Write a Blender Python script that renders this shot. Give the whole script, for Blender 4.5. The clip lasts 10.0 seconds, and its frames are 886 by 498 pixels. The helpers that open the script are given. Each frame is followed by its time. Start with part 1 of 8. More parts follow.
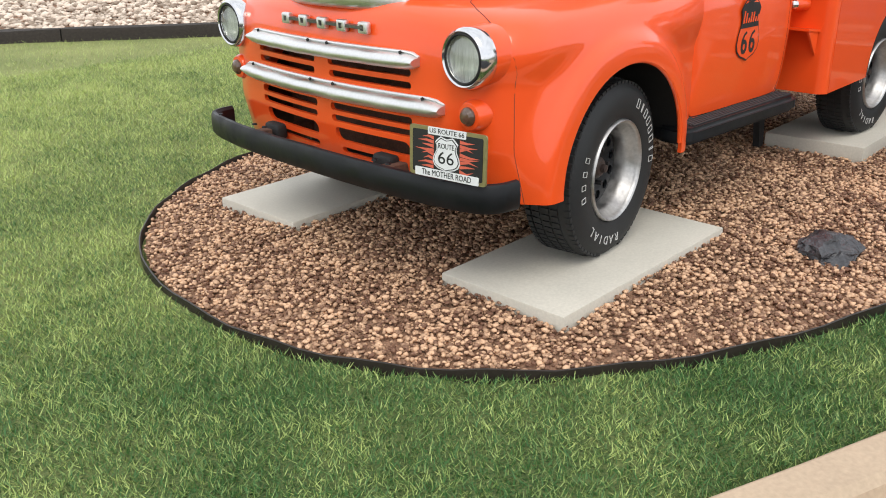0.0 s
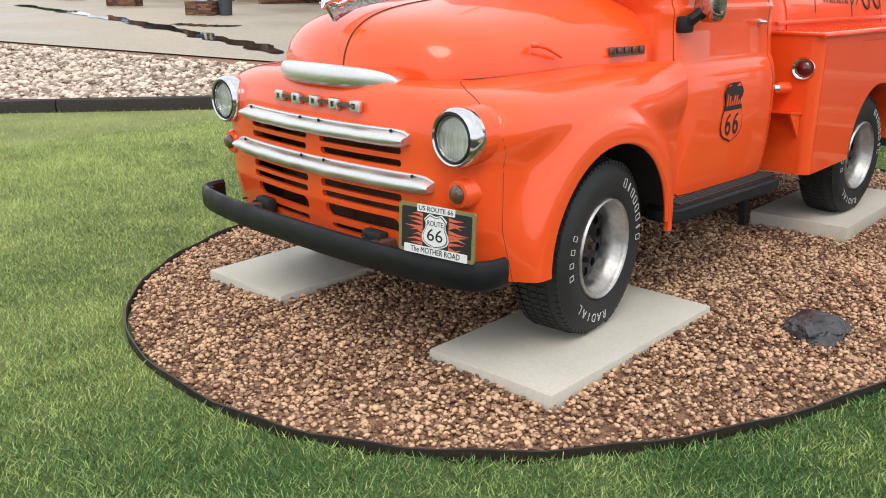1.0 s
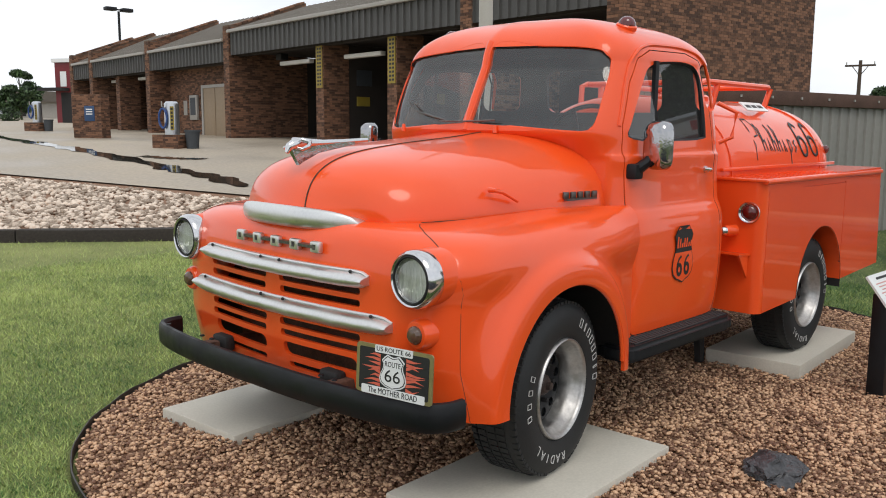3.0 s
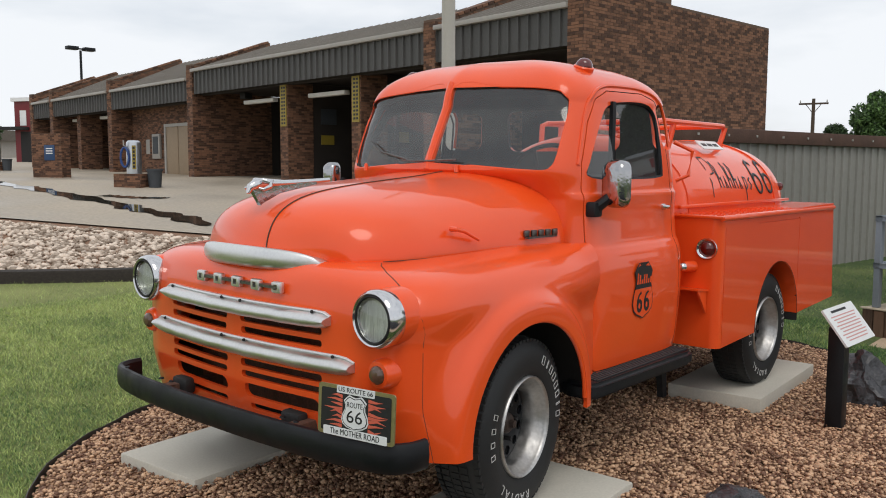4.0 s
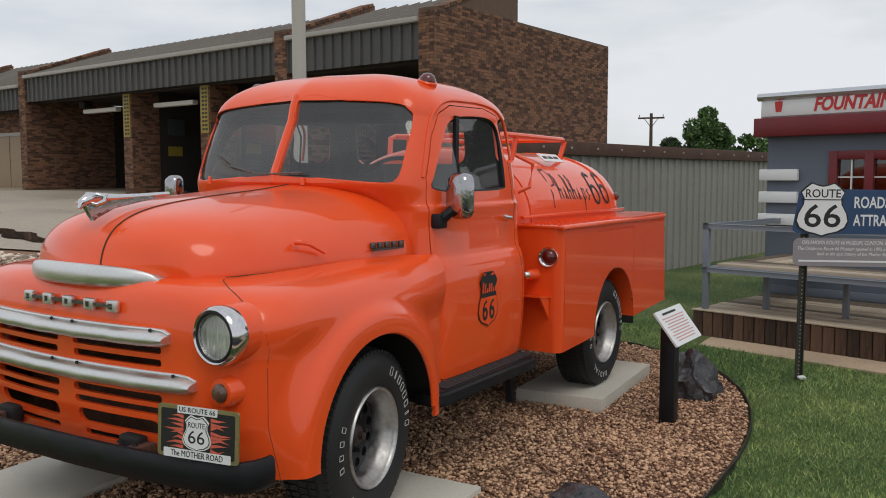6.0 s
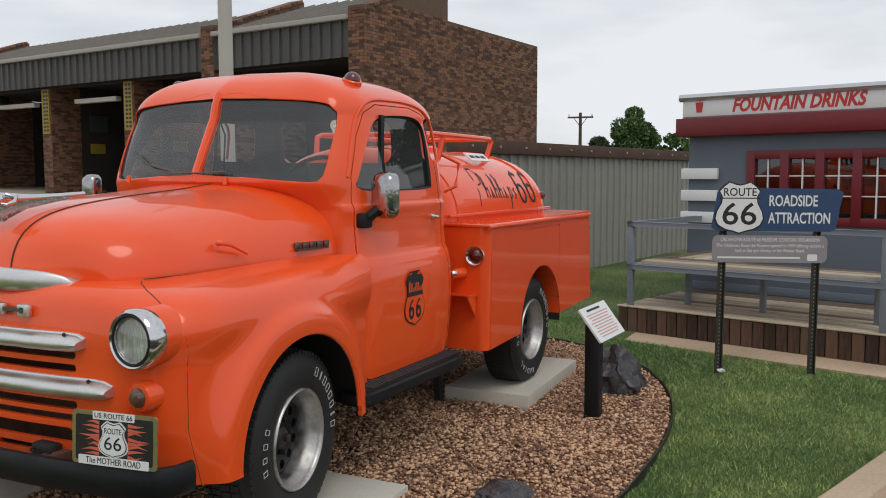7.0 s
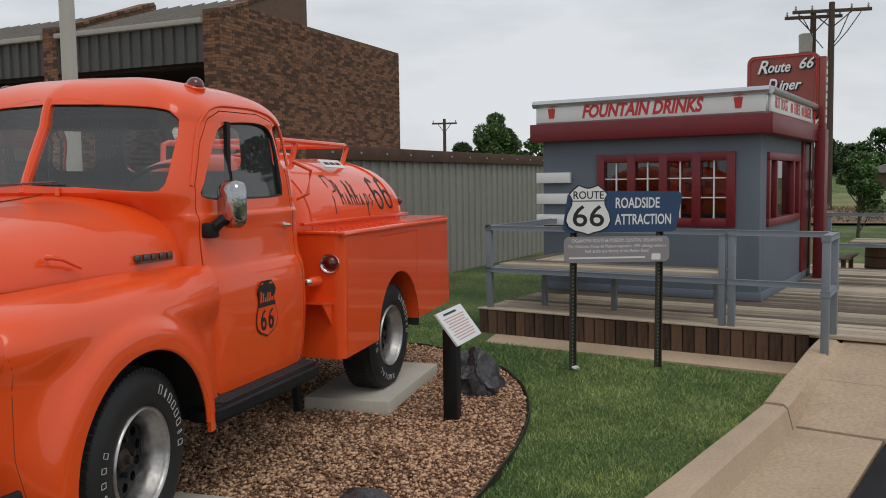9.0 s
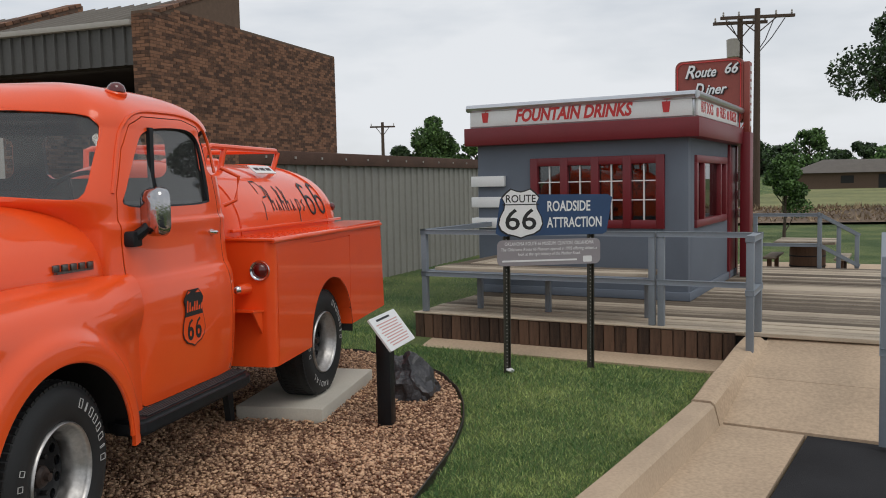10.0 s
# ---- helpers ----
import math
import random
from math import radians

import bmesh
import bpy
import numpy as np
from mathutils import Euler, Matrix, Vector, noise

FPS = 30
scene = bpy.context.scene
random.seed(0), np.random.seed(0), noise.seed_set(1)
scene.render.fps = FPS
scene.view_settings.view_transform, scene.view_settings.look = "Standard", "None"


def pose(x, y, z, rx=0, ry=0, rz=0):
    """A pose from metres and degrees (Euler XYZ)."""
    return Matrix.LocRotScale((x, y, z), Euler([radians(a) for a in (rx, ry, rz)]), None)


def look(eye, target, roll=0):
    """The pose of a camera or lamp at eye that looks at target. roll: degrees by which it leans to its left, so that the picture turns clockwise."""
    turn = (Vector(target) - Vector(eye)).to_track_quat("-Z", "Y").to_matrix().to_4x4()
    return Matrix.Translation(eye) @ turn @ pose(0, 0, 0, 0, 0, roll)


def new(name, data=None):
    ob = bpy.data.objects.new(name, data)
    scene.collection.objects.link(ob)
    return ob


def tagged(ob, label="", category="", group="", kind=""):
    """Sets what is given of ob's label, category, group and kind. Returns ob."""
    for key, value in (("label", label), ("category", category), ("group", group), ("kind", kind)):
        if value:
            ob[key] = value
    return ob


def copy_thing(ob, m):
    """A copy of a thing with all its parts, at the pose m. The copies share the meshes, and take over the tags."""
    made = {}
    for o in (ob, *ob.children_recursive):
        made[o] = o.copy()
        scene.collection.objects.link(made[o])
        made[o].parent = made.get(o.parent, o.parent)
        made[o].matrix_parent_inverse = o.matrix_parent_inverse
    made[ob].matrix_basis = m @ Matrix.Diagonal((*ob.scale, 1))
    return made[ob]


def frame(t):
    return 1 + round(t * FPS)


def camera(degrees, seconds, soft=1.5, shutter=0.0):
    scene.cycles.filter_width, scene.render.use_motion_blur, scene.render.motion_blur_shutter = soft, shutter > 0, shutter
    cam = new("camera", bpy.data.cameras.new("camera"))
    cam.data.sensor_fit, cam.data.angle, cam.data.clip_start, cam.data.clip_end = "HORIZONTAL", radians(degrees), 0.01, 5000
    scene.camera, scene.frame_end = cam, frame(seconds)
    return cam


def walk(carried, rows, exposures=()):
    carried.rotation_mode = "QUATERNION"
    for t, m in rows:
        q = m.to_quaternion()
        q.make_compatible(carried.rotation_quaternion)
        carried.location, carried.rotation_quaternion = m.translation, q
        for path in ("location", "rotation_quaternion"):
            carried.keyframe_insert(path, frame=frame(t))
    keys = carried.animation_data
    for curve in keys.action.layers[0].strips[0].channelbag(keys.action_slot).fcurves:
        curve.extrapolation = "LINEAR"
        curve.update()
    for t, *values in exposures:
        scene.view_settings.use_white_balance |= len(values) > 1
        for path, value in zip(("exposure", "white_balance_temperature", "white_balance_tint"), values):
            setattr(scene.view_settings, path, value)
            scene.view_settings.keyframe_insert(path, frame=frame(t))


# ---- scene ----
cam = camera(55.3, 10.0, soft=1.0)
PATH = [
    (0, (-2.734, -2.822, 1.409), (-1.4606, -1.4667, 0.6712), -1.51),
    (0.5, (-2.734, -2.824, 1.415), (-1.4305, -1.4567, 0.7563), -1.11),
    (1, (-2.73, -2.819, 1.428), (-1.3966, -1.4449, 0.8485), -0.6),
    (1.5, (-2.724, -2.821, 1.442), (-1.3646, -1.4439, 0.9345), -0.3),
    (2, (-2.729, -2.83, 1.447), (-1.3437, -1.452, 1.0195), -0.0),
    (2.5, (-2.735, -2.836, 1.46), (-1.3182, -1.4677, 1.1122), 0.3),
    (4, (-2.735, -2.864, 1.481), (-1.2302, -1.5617, 1.2881), 0.09),
    (4.5, (-2.731, -2.879, 1.48), (-1.1763, -1.6342, 1.3041), 0.07),
    (5, (-2.73, -2.9, 1.484), (-1.1219, -1.7238, 1.3162), 0.06),
    (5.5, (-2.729, -2.908, 1.485), (-1.0702, -1.804, 1.3203), -0.05),
    (7, (-2.715, -2.955, 1.493), (-0.9349, -2.0598, 1.3224), -0.08),
    (7.5, (-2.703, -2.966, 1.491), (-0.8896, -2.1397, 1.3235), -0.18),
    (8, (-2.693, -2.977, 1.488), (-0.8515, -2.2157, 1.3236), -0.39),
    (8.5, (-2.684, -3.001, 1.497), (-0.8145, -2.3108, 1.3306), -0.69),
    (9, (-2.673, -3.027, 1.494), (-0.7752, -2.4171, 1.3355), -0.8),
    (9.5, (-2.663, -3.042, 1.505), (-0.7425, -2.507, 1.3504), -0.8),
    (10, (-2.657, -3.075, 1.504), (-0.7204, -2.601, 1.3504), -1.2),
]
walk(cam, [(t, look(eye, target, roll)) for t, eye, target, roll in PATH],
     [(0, 0.32), (1, 0.28), (1.5, 0.10), (2, 0.03), (2.5, -0.10), (4, -0.36), (4.5, -0.55), (5, -0.64), (7, -0.51), (8, -0.47), (8.5, -0.52), (9, -0.69), (9.5, -0.63), (10, -0.58)])

# ---- world and light ----
SUN_EL, SUN_AZ = radians(56), radians(205)
world = bpy.data.worlds.new("world")
scene.world = world
world.use_nodes = True
wt = world.node_tree
bg = wt.nodes["Background"]
sky = wt.nodes.new("ShaderNodeTexSky")
sky.sky_type = "NISHITA"
sky.sun_disc = False
sky.sun_elevation = SUN_EL
sky.sun_rotation = SUN_AZ
sky.dust_density = 2.0
tc = wt.nodes.new("ShaderNodeTexCoord")
mp = wt.nodes.new("ShaderNodeMapping")
mp.inputs["Scale"].default_value = (1.2, 1.2, 5.0)
cn = wt.nodes.new("ShaderNodeTexNoise")
cn.inputs["Scale"].default_value = 1.6
cn.inputs["Detail"].default_value = 6.0
cn.inputs["Roughness"].default_value = 0.55
cr = wt.nodes.new("ShaderNodeValToRGB")
cr.color_ramp.elements[0].position = 0.36
cr.color_ramp.elements[0].color = (0.68, 0.68, 0.68, 1)
cr.color_ramp.elements[1].position = 0.53
cr.color_ramp.elements[1].color = (0.97, 0.97, 0.97, 1)
cm = wt.nodes.new("ShaderNodeMixRGB")
cm.inputs[2].default_value = (9.5, 9.8, 10.2, 1)
wt.links.new(tc.outputs["Generated"], mp.inputs["Vector"])
wt.links.new(mp.outputs["Vector"], cn.inputs["Vector"])
wt.links.new(cn.outputs["Fac"], cr.inputs["Fac"])
wt.links.new(cr.outputs["Color"], cm.inputs[0])
wt.links.new(sky.outputs["Color"], cm.inputs[1])
wt.links.new(cm.outputs["Color"], bg.inputs["Color"])
bg.inputs["Strength"].default_value = 0.125

sun_data = bpy.data.lights.new("sun", "SUN")
sun_data.energy = 1.1
sun_data.angle = radians(28)
sun_data.color = (1.0, 0.95, 0.87)
sun = new("sun", sun_data)
# the sun stands behind the camera, to its left
sun.matrix_world = look((-6, -3, 20), (-6 + 0.75, -3 + 0.9, 20 - 1.75))

# ---- materials ----


def mat(name, base, rough=0.6, metal=0.0, vary=0.15, scale=8.0, fine=60.0, bump=0.1, dist=0.01, coat=0.0, spec=0.5,
        second=None, random_hue=0.0, island=False, wet=None, stretch=None, trans=0.0,
        gloss=0.06, drift=None):
    """A surface with variation at two scales, fine relief and, where asked, a shift of tone from piece to piece."""
    m = bpy.data.materials.new(name)
    m.use_nodes = True
    nt = m.node_tree
    b = nt.nodes["Principled BSDF"]
    b.inputs["Roughness"].default_value = rough
    b.inputs["Metallic"].default_value = metal
    b.inputs["Coat Weight"].default_value = coat
    b.inputs["Coat Roughness"].default_value = gloss
    b.inputs["Specular IOR Level"].default_value = spec
    if trans:
        b.inputs["Transmission Weight"].default_value = trans
    co = nt.nodes.new("ShaderNodeTexCoord")
    vec = co.outputs["Object"]
    if stretch:
        mm = nt.nodes.new("ShaderNodeMapping")
        mm.inputs["Scale"].default_value = stretch
        nt.links.new(vec, mm.inputs["Vector"])
        vec = mm.outputs["Vector"]
    n1 = nt.nodes.new("ShaderNodeTexNoise")
    n1.inputs["Scale"].default_value = scale
    n1.inputs["Detail"].default_value = 4.0
    n2 = nt.nodes.new("ShaderNodeTexNoise")
    n2.inputs["Scale"].default_value = fine
    n2.inputs["Detail"].default_value = 3.0
    nt.links.new(vec, n1.inputs["Vector"])
    nt.links.new(vec, n2.inputs["Vector"])
    add = nt.nodes.new("ShaderNodeMath")
    add.operation = "ADD"
    nt.links.new(n1.outputs["Fac"], add.inputs[0])
    nt.links.new(n2.outputs["Fac"], add.inputs[1])
    last = add.outputs[0]
    if random_hue:
        if island:
            src = nt.nodes.new("ShaderNodeNewGeometry").outputs["Random Per Island"]
        else:
            src = nt.nodes.new("ShaderNodeObjectInfo").outputs["Random"]
        k = nt.nodes.new("ShaderNodeMath")
        k.operation = "MULTIPLY_ADD"
        nt.links.new(src, k.inputs[0])
        k.inputs[1].default_value = random_hue
        nt.links.new(last, k.inputs[2])
        k2 = nt.nodes.new("ShaderNodeMath")
        k2.operation = "SUBTRACT"
        nt.links.new(k.outputs[0], k2.inputs[0])
        k2.inputs[1].default_value = random_hue / 2
        last = k2.outputs[0]
    if drift:
        # slow change of tone across the place, as where turf dries out
        dot = nt.nodes.new("ShaderNodeVectorMath")
        dot.operation = "DOT_PRODUCT"
        dot.inputs[1].default_value = drift[:3]
        nt.links.new(co.outputs["Object"], dot.inputs[0])
        lim = nt.nodes.new("ShaderNodeMapRange")
        lim.inputs[1].default_value, lim.inputs[2].default_value = drift[3], drift[4]
        lim.inputs[3].default_value, lim.inputs[4].default_value = -drift[5], drift[5]
        nt.links.new(dot.outputs["Value"], lim.inputs[0])
        plus = nt.nodes.new("ShaderNodeMath")
        plus.operation = "ADD"
        nt.links.new(last, plus.inputs[0])
        nt.links.new(lim.outputs[0], plus.inputs[1])
        last = plus.outputs[0]
    half = nt.nodes.new("ShaderNodeMath")
    half.operation = "MULTIPLY"
    nt.links.new(last, half.inputs[0])
    half.inputs[1].default_value = 0.5
    ramp = nt.nodes.new("ShaderNodeValToRGB")
    lo = [max(0.0, c * (1 - vary)) for c in base]
    hi = [min(1.0, c * (1 + vary)) for c in (second or base)]
    ramp.color_ramp.elements[0].position = 0.30
    ramp.color_ramp.elements[0].color = (*lo, 1)
    ramp.color_ramp.elements[1].position = 0.70
    ramp.color_ramp.elements[1].color = (*hi, 1)
    nt.links.new(half.outputs[0], ramp.inputs["Fac"])
    nt.links.new(ramp.outputs["Color"], b.inputs["Base Color"])
    if wet:
        rr = nt.nodes.new("ShaderNodeMapRange")
        rr.inputs[1].default_value, rr.inputs[2].default_value = 0.35, 0.65
        rr.inputs[3].default_value, rr.inputs[4].default_value = wet
        nt.links.new(n1.outputs["Fac"], rr.inputs[0])
        nt.links.new(rr.outputs[0], b.inputs["Roughness"])
    if bump:
        bp = nt.nodes.new("ShaderNodeBump")
        bp.inputs["Strength"].default_value = bump
        bp.inputs["Distance"].default_value = dist
        nt.links.new(n2.outputs["Fac"], bp.inputs["Height"])
        nt.links.new(bp.outputs["Normal"], b.inputs["Normal"])
    return m


PAINT = mat("orange_paint", (0.81, 0.079, 0.012), 0.34, vary=0.07, scale=1.3, fine=500, bump=0.01, dist=0.001, coat=0.7, spec=0.25,
            second=(0.87, 0.094, 0.015), gloss=0.03)
CHROME = mat("chrome", (0.62, 0.62, 0.63), 0.10, 1.0, vary=0.05, scale=6, bump=0.02, dist=0.002, wet=(0.05, 0.16))
DULL = mat("dull_chrome", (0.70, 0.70, 0.69), 0.42, 1.0, vary=0.09, scale=5, fine=90, bump=0.03, dist=0.003, wet=(0.34, 0.5))
STEEL = mat("wheel_steel", (0.48, 0.47, 0.46), 0.42, 1.0, vary=0.25, scale=16, bump=0.05, dist=0.002, wet=(0.32, 0.6))
BLACKP = mat("black_paint", (0.008, 0.009, 0.011), 0.5, spec=0.3, vary=0.3, scale=7, fine=80, bump=0.1, dist=0.003, wet=(0.35, 0.6))
DARK = mat("dark_steel_and_shade", (0.012, 0.011, 0.011), 0.7, vary=0.4, scale=10)
RUSTY = mat("rusty_steel", (0.08, 0.035, 0.022), 0.8, vary=0.5, scale=14, fine=90)
RUBBER = mat("tyre_rubber", (0.011, 0.012, 0.013), 0.66, vary=0.25, scale=18, fine=150, bump=0.2, dist=0.002)
TREAD = mat("black_step_rubber", (0.02, 0.02, 0.021), 0.55, vary=0.3, scale=30, fine=120, bump=0.2, dist=0.002)
WHITE = mat("white_letters", (0.55, 0.55, 0.54), 0.55, vary=0.06)
SIGNWHITE = mat("white_enamel", (0.74, 0.75, 0.75), 0.4, vary=0.05, scale=3)
INK = mat("black_ink", (0.012, 0.012, 0.013), 0.5, vary=0.2)
BADGEM = mat("dark_badge_metal", (0.16, 0.155, 0.15), 0.4, 1.0, vary=0.25, scale=30)
# chrome with a lowered colour, standing in for dark surroundings mirrored in it
MIRRORM = mat("darkened_mirror_chrome", (0.40, 0.40, 0.41), 0.10, 1.0, vary=0.1, scale=6)
LINING = mat("dark_cab_lining", (0.055, 0.054, 0.052), 0.8, vary=0.25, scale=6)
LENSR = mat("red_lens", (0.10, 0.006, 0.006), 0.12, vary=0.2, coat=0.6)
LENSA = mat("smoked_lens", (0.10, 0.055, 0.035), 0.15, vary=0.3, coat=0.6)
CONCRETE = mat("pad_concrete", (0.52, 0.49, 0.42), 0.85, vary=0.12, scale=2.5, fine=90, bump=0.12, dist=0.004)
LOT = mat("lot_concrete", (0.37, 0.315, 0.245), 0.8, vary=0.3, scale=0.35, fine=14, bump=0.1, dist=0.01, wet=(0.42, 0.85))
KERBM = mat("kerb_concrete", (0.44, 0.335, 0.235), 0.85, vary=0.16, scale=2.2, fine=60, bump=0.25, dist=0.005)
SLAB = mat("slab_concrete", (0.47, 0.35, 0.24), 0.85, vary=0.26, scale=1.3, fine=40, bump=0.15, dist=0.004)
ASPHALT = mat("asphalt", (0.022, 0.022, 0.024), 0.9, spec=0.2, vary=0.4, scale=3, fine=160, bump=0.5, dist=0.006)
EARTH = mat("lawn_earth", (0.055, 0.13, 0.026), 0.95, vary=0.4, scale=0.8, fine=120, bump=0.8, dist=0.03, second=(0.22, 0.235, 0.08),
            drift=(-0.62, 0.78, 0, 0.0, 3.6, 0.22))
SOIL = mat("bed_soil", (0.24, 0.135, 0.082), 0.95, vary=0.5, scale=40, fine=120, bump=0.6, dist=0.01)
PEBBLE = mat("bed_pebbles", (0.225, 0.106, 0.060), 0.7, vary=0.32, scale=3, fine=120, bump=0.2, dist=0.003,
             second=(0.51, 0.325, 0.200), random_hue=1.15, island=True)
RIVER = mat("river_stones", (0.36, 0.275, 0.205), 0.75, vary=0.25, scale=3, fine=60, bump=0.2, dist=0.004,
            second=(0.60, 0.50, 0.41), random_hue=1.3, island=True)
GRASS = mat("grass_blades", (0.070, 0.215, 0.046), 0.6, vary=0.35, scale=0.8, fine=3.4, bump=0, second=(0.37, 0.44, 0.14),
            random_hue=1.0, island=True, drift=(-0.62, 0.78, 0, 0.0, 3.6, 0.22))
EDGING = mat("black_edging", (0.022, 0.016, 0.012), 0.5, vary=0.3, scale=20)
TIMBER = mat("old_timber", (0.035, 0.028, 0.023), 0.9, vary=0.5, scale=6, fine=50, bump=0.6, dist=0.012, stretch=(1, 8, 8))
ROCK = mat("black_rock", (0.022, 0.022, 0.025), 0.38, vary=0.6, scale=9, fine=50, bump=0.6, dist=0.012, second=(0.05, 0.05, 0.055))
BRICK = mat("brown_brick", (0.085, 0.042, 0.026), 0.88, vary=0.25, scale=7, fine=60, bump=0.3, dist=0.004, random_hue=1.1,
            second=(0.18, 0.088, 0.05))
BRICKI = mat("brown_brick_rows", (0.085, 0.042, 0.026), 0.88, vary=0.25, scale=7, fine=60, bump=0.3, dist=0.004, random_hue=1.1,
             second=(0.18, 0.088, 0.05), island=True)
MORTAR = mat("mortar", (0.12, 0.078, 0.055), 0.95, vary=0.2, scale=10)
# near-black so that the bays' inner shade is carried by the wall colour
SHADEWALL = mat("shaded_bay_wall", (0.03, 0.024, 0.02), 0.9, vary=0.3, scale=1.5)
ROOFM = mat("standing_seam_roof", (0.21, 0.19, 0.165), 0.5, vary=0.12, scale=0.8, fine=20, bump=0.03)
FASCIA = mat("fascia_metal", (0.062, 0.06, 0.057), 0.5, vary=0.15, scale=1.2, fine=20, bump=0.03)
GUTTER = mat("pale_gutter", (0.34, 0.32, 0.29), 0.5, vary=0.1)
FENCEM = mat("fence_metal", (0.25, 0.243, 0.22), 0.5, vary=0.1, scale=1.1, fine=14, bump=0.04)
CAP = mat("rusty_cap", (0.085, 0.045, 0.032), 0.85, vary=0.3, scale=4)
GREYWALL = mat("blue_grey_stucco", (0.128, 0.150, 0.186), 0.8, vary=0.07, scale=2, fine=120, bump=0.25, dist=0.004)
RED = mat("dark_red_paint", (0.155, 0.008, 0.014), 0.42, vary=0.12, scale=3)
SIGNRED = mat("sign_red", (0.26, 0.055, 0.04), 0.45, vary=0.12, scale=2)
LETRED = mat("letter_red", (0.52, 0.03, 0.03), 0.45, vary=0.06)
ALU = mat("aluminium_edge", (0.55, 0.57, 0.6), 0.3, 0.9, vary=0.06)
RAIL = mat("grey_rail_paint", (0.20, 0.23, 0.265), 0.45, vary=0.08, scale=5)
PLANK = mat("weathered_plank", (0.155, 0.118, 0.082), 0.9, vary=0.3, scale=3, fine=70, bump=0.4, dist=0.004, stretch=(9, 1, 9), random_hue=1.1,
            second=(0.40, 0.335, 0.255))
SKIRT = mat("stained_skirt", (0.046, 0.026, 0.016), 0.85, vary=0.35, scale=4, fine=60, bump=0.3, dist=0.004, stretch=(9, 9, 1), random_hue=0.9,
            second=(0.10, 0.056, 0.034))
BLUE = mat("sign_blue", (0.022, 0.058, 0.14), 0.42, vary=0.08)
PLAQUE = mat("grey_plaque", (0.27, 0.25, 0.265), 0.4, vary=0.06)
POSTM = mat("green_steel_post", (0.035, 0.032, 0.022), 0.6, vary=0.3, scale=20)
YELLOW = mat("yellow_sign", (0.30, 0.22, 0.03), 0.55, vary=0.12)
DOORM = mat("tan_door", (0.30, 0.22, 0.14), 0.6, vary=0.1)
BLUEHOSE = mat("blue_hose", (0.022, 0.06, 0.20), 0.5, vary=0.2)
BINM = mat("grey_bin", (0.045, 0.052, 0.06), 0.6, vary=0.2)
TUBE = mat("lamp_diffuser", (0.62, 0.60, 0.55), 0.5, vary=0.08)
POLEW = mat("light_grey_pole", (0.42, 0.40, 0.36), 0.5, vary=0.08, scale=2)
WOODP = mat("pole_wood", (0.075, 0.05, 0.036), 0.9, vary=0.3, scale=5, stretch=(6, 6, 0.6))
BARK = mat("bark", (0.06, 0.045, 0.033), 0.95, vary=0.4, scale=9, bump=0.5, dist=0.02)
LEAF = mat("leaves", (0.034, 0.080, 0.018), 0.6, vary=0.4, scale=0.7, fine=3, bump=0, second=(0.085, 0.16, 0.04), random_hue=0.9, island=True)
LEAFD = mat("dark_leaves", (0.022, 0.048, 0.018), 0.6, vary=0.4, scale=0.5, fine=2, bump=0, second=(0.050, 0.090, 0.03), random_hue=0.9, island=True)
WATER = mat("puddle", (0.03, 0.028, 0.024), 0.04, vary=0.2, scale=2, bump=0)
FAR = mat("far_grass", (0.085, 0.13, 0.03), 0.95, vary=0.4, scale=0.12, fine=1.5, second=(0.20, 0.19, 0.07), bump=0.4, dist=0.1)
SEAT = mat("dark_seat", (0.02, 0.02, 0.022), 0.8, vary=0.2)


def pane_mat(name, tint, gloss=1.0, grey_film=0.0):
    """A thin pane: clear, tinted, with the mirror gloss of glass and, where asked, an even grey film."""
    m = bpy.data.materials.new(name)
    m.use_nodes = True
    nt = m.node_tree
    nt.nodes.remove(nt.nodes["Principled BSDF"])
    out = nt.nodes["Material Output"]
    tr = nt.nodes.new("ShaderNodeBsdfTransparent")
    tr.inputs["Color"].default_value = (*tint, 1)
    gl = nt.nodes.new("ShaderNodeBsdfGlossy")
    gl.inputs["Roughness"].default_value = 0.01
    lw = nt.nodes.new("ShaderNodeLayerWeight")
    lw.inputs["Blend"].default_value = 0.5
    pw = nt.nodes.new("ShaderNodeMath")
    pw.operation = "POWER"
    nt.links.new(lw.outputs["Facing"], pw.inputs[0])
    pw.inputs[1].default_value = 4.0
    fr = nt.nodes.new("ShaderNodeMath")
    fr.operation = "MULTIPLY_ADD"
    nt.links.new(pw.outputs[0], fr.inputs[0])
    fr.inputs[1].default_value = 0.75 * gloss
    fr.inputs[2].default_value = 0.09 * gloss
    mx = nt.nodes.new("ShaderNodeMixShader")
    nt.links.new(fr.outputs[0], mx.inputs[0])
    nt.links.new(tr.outputs[0], mx.inputs[1])
    nt.links.new(gl.outputs[0], mx.inputs[2])
    film = nt.nodes.new("ShaderNodeBsdfDiffuse")
    film.inputs["Color"].default_value = (0.42, 0.43, 0.43, 1)
    dm = nt.nodes.new("ShaderNodeMixShader")
    dm.inputs[0].default_value = grey_film
    nt.links.new(mx.outputs[0], dm.inputs[1])
    nt.links.new(film.outputs[0], dm.inputs[2])
    nt.links.new(dm.outputs[0], out.inputs["Surface"])
    return m


GLASS = pane_mat("cab_glass", (0.72, 0.76, 0.77), grey_film=0.055)
TINT = pane_mat("window_glass", (0.5, 0.55, 0.55))

# ---- mesh helpers ----


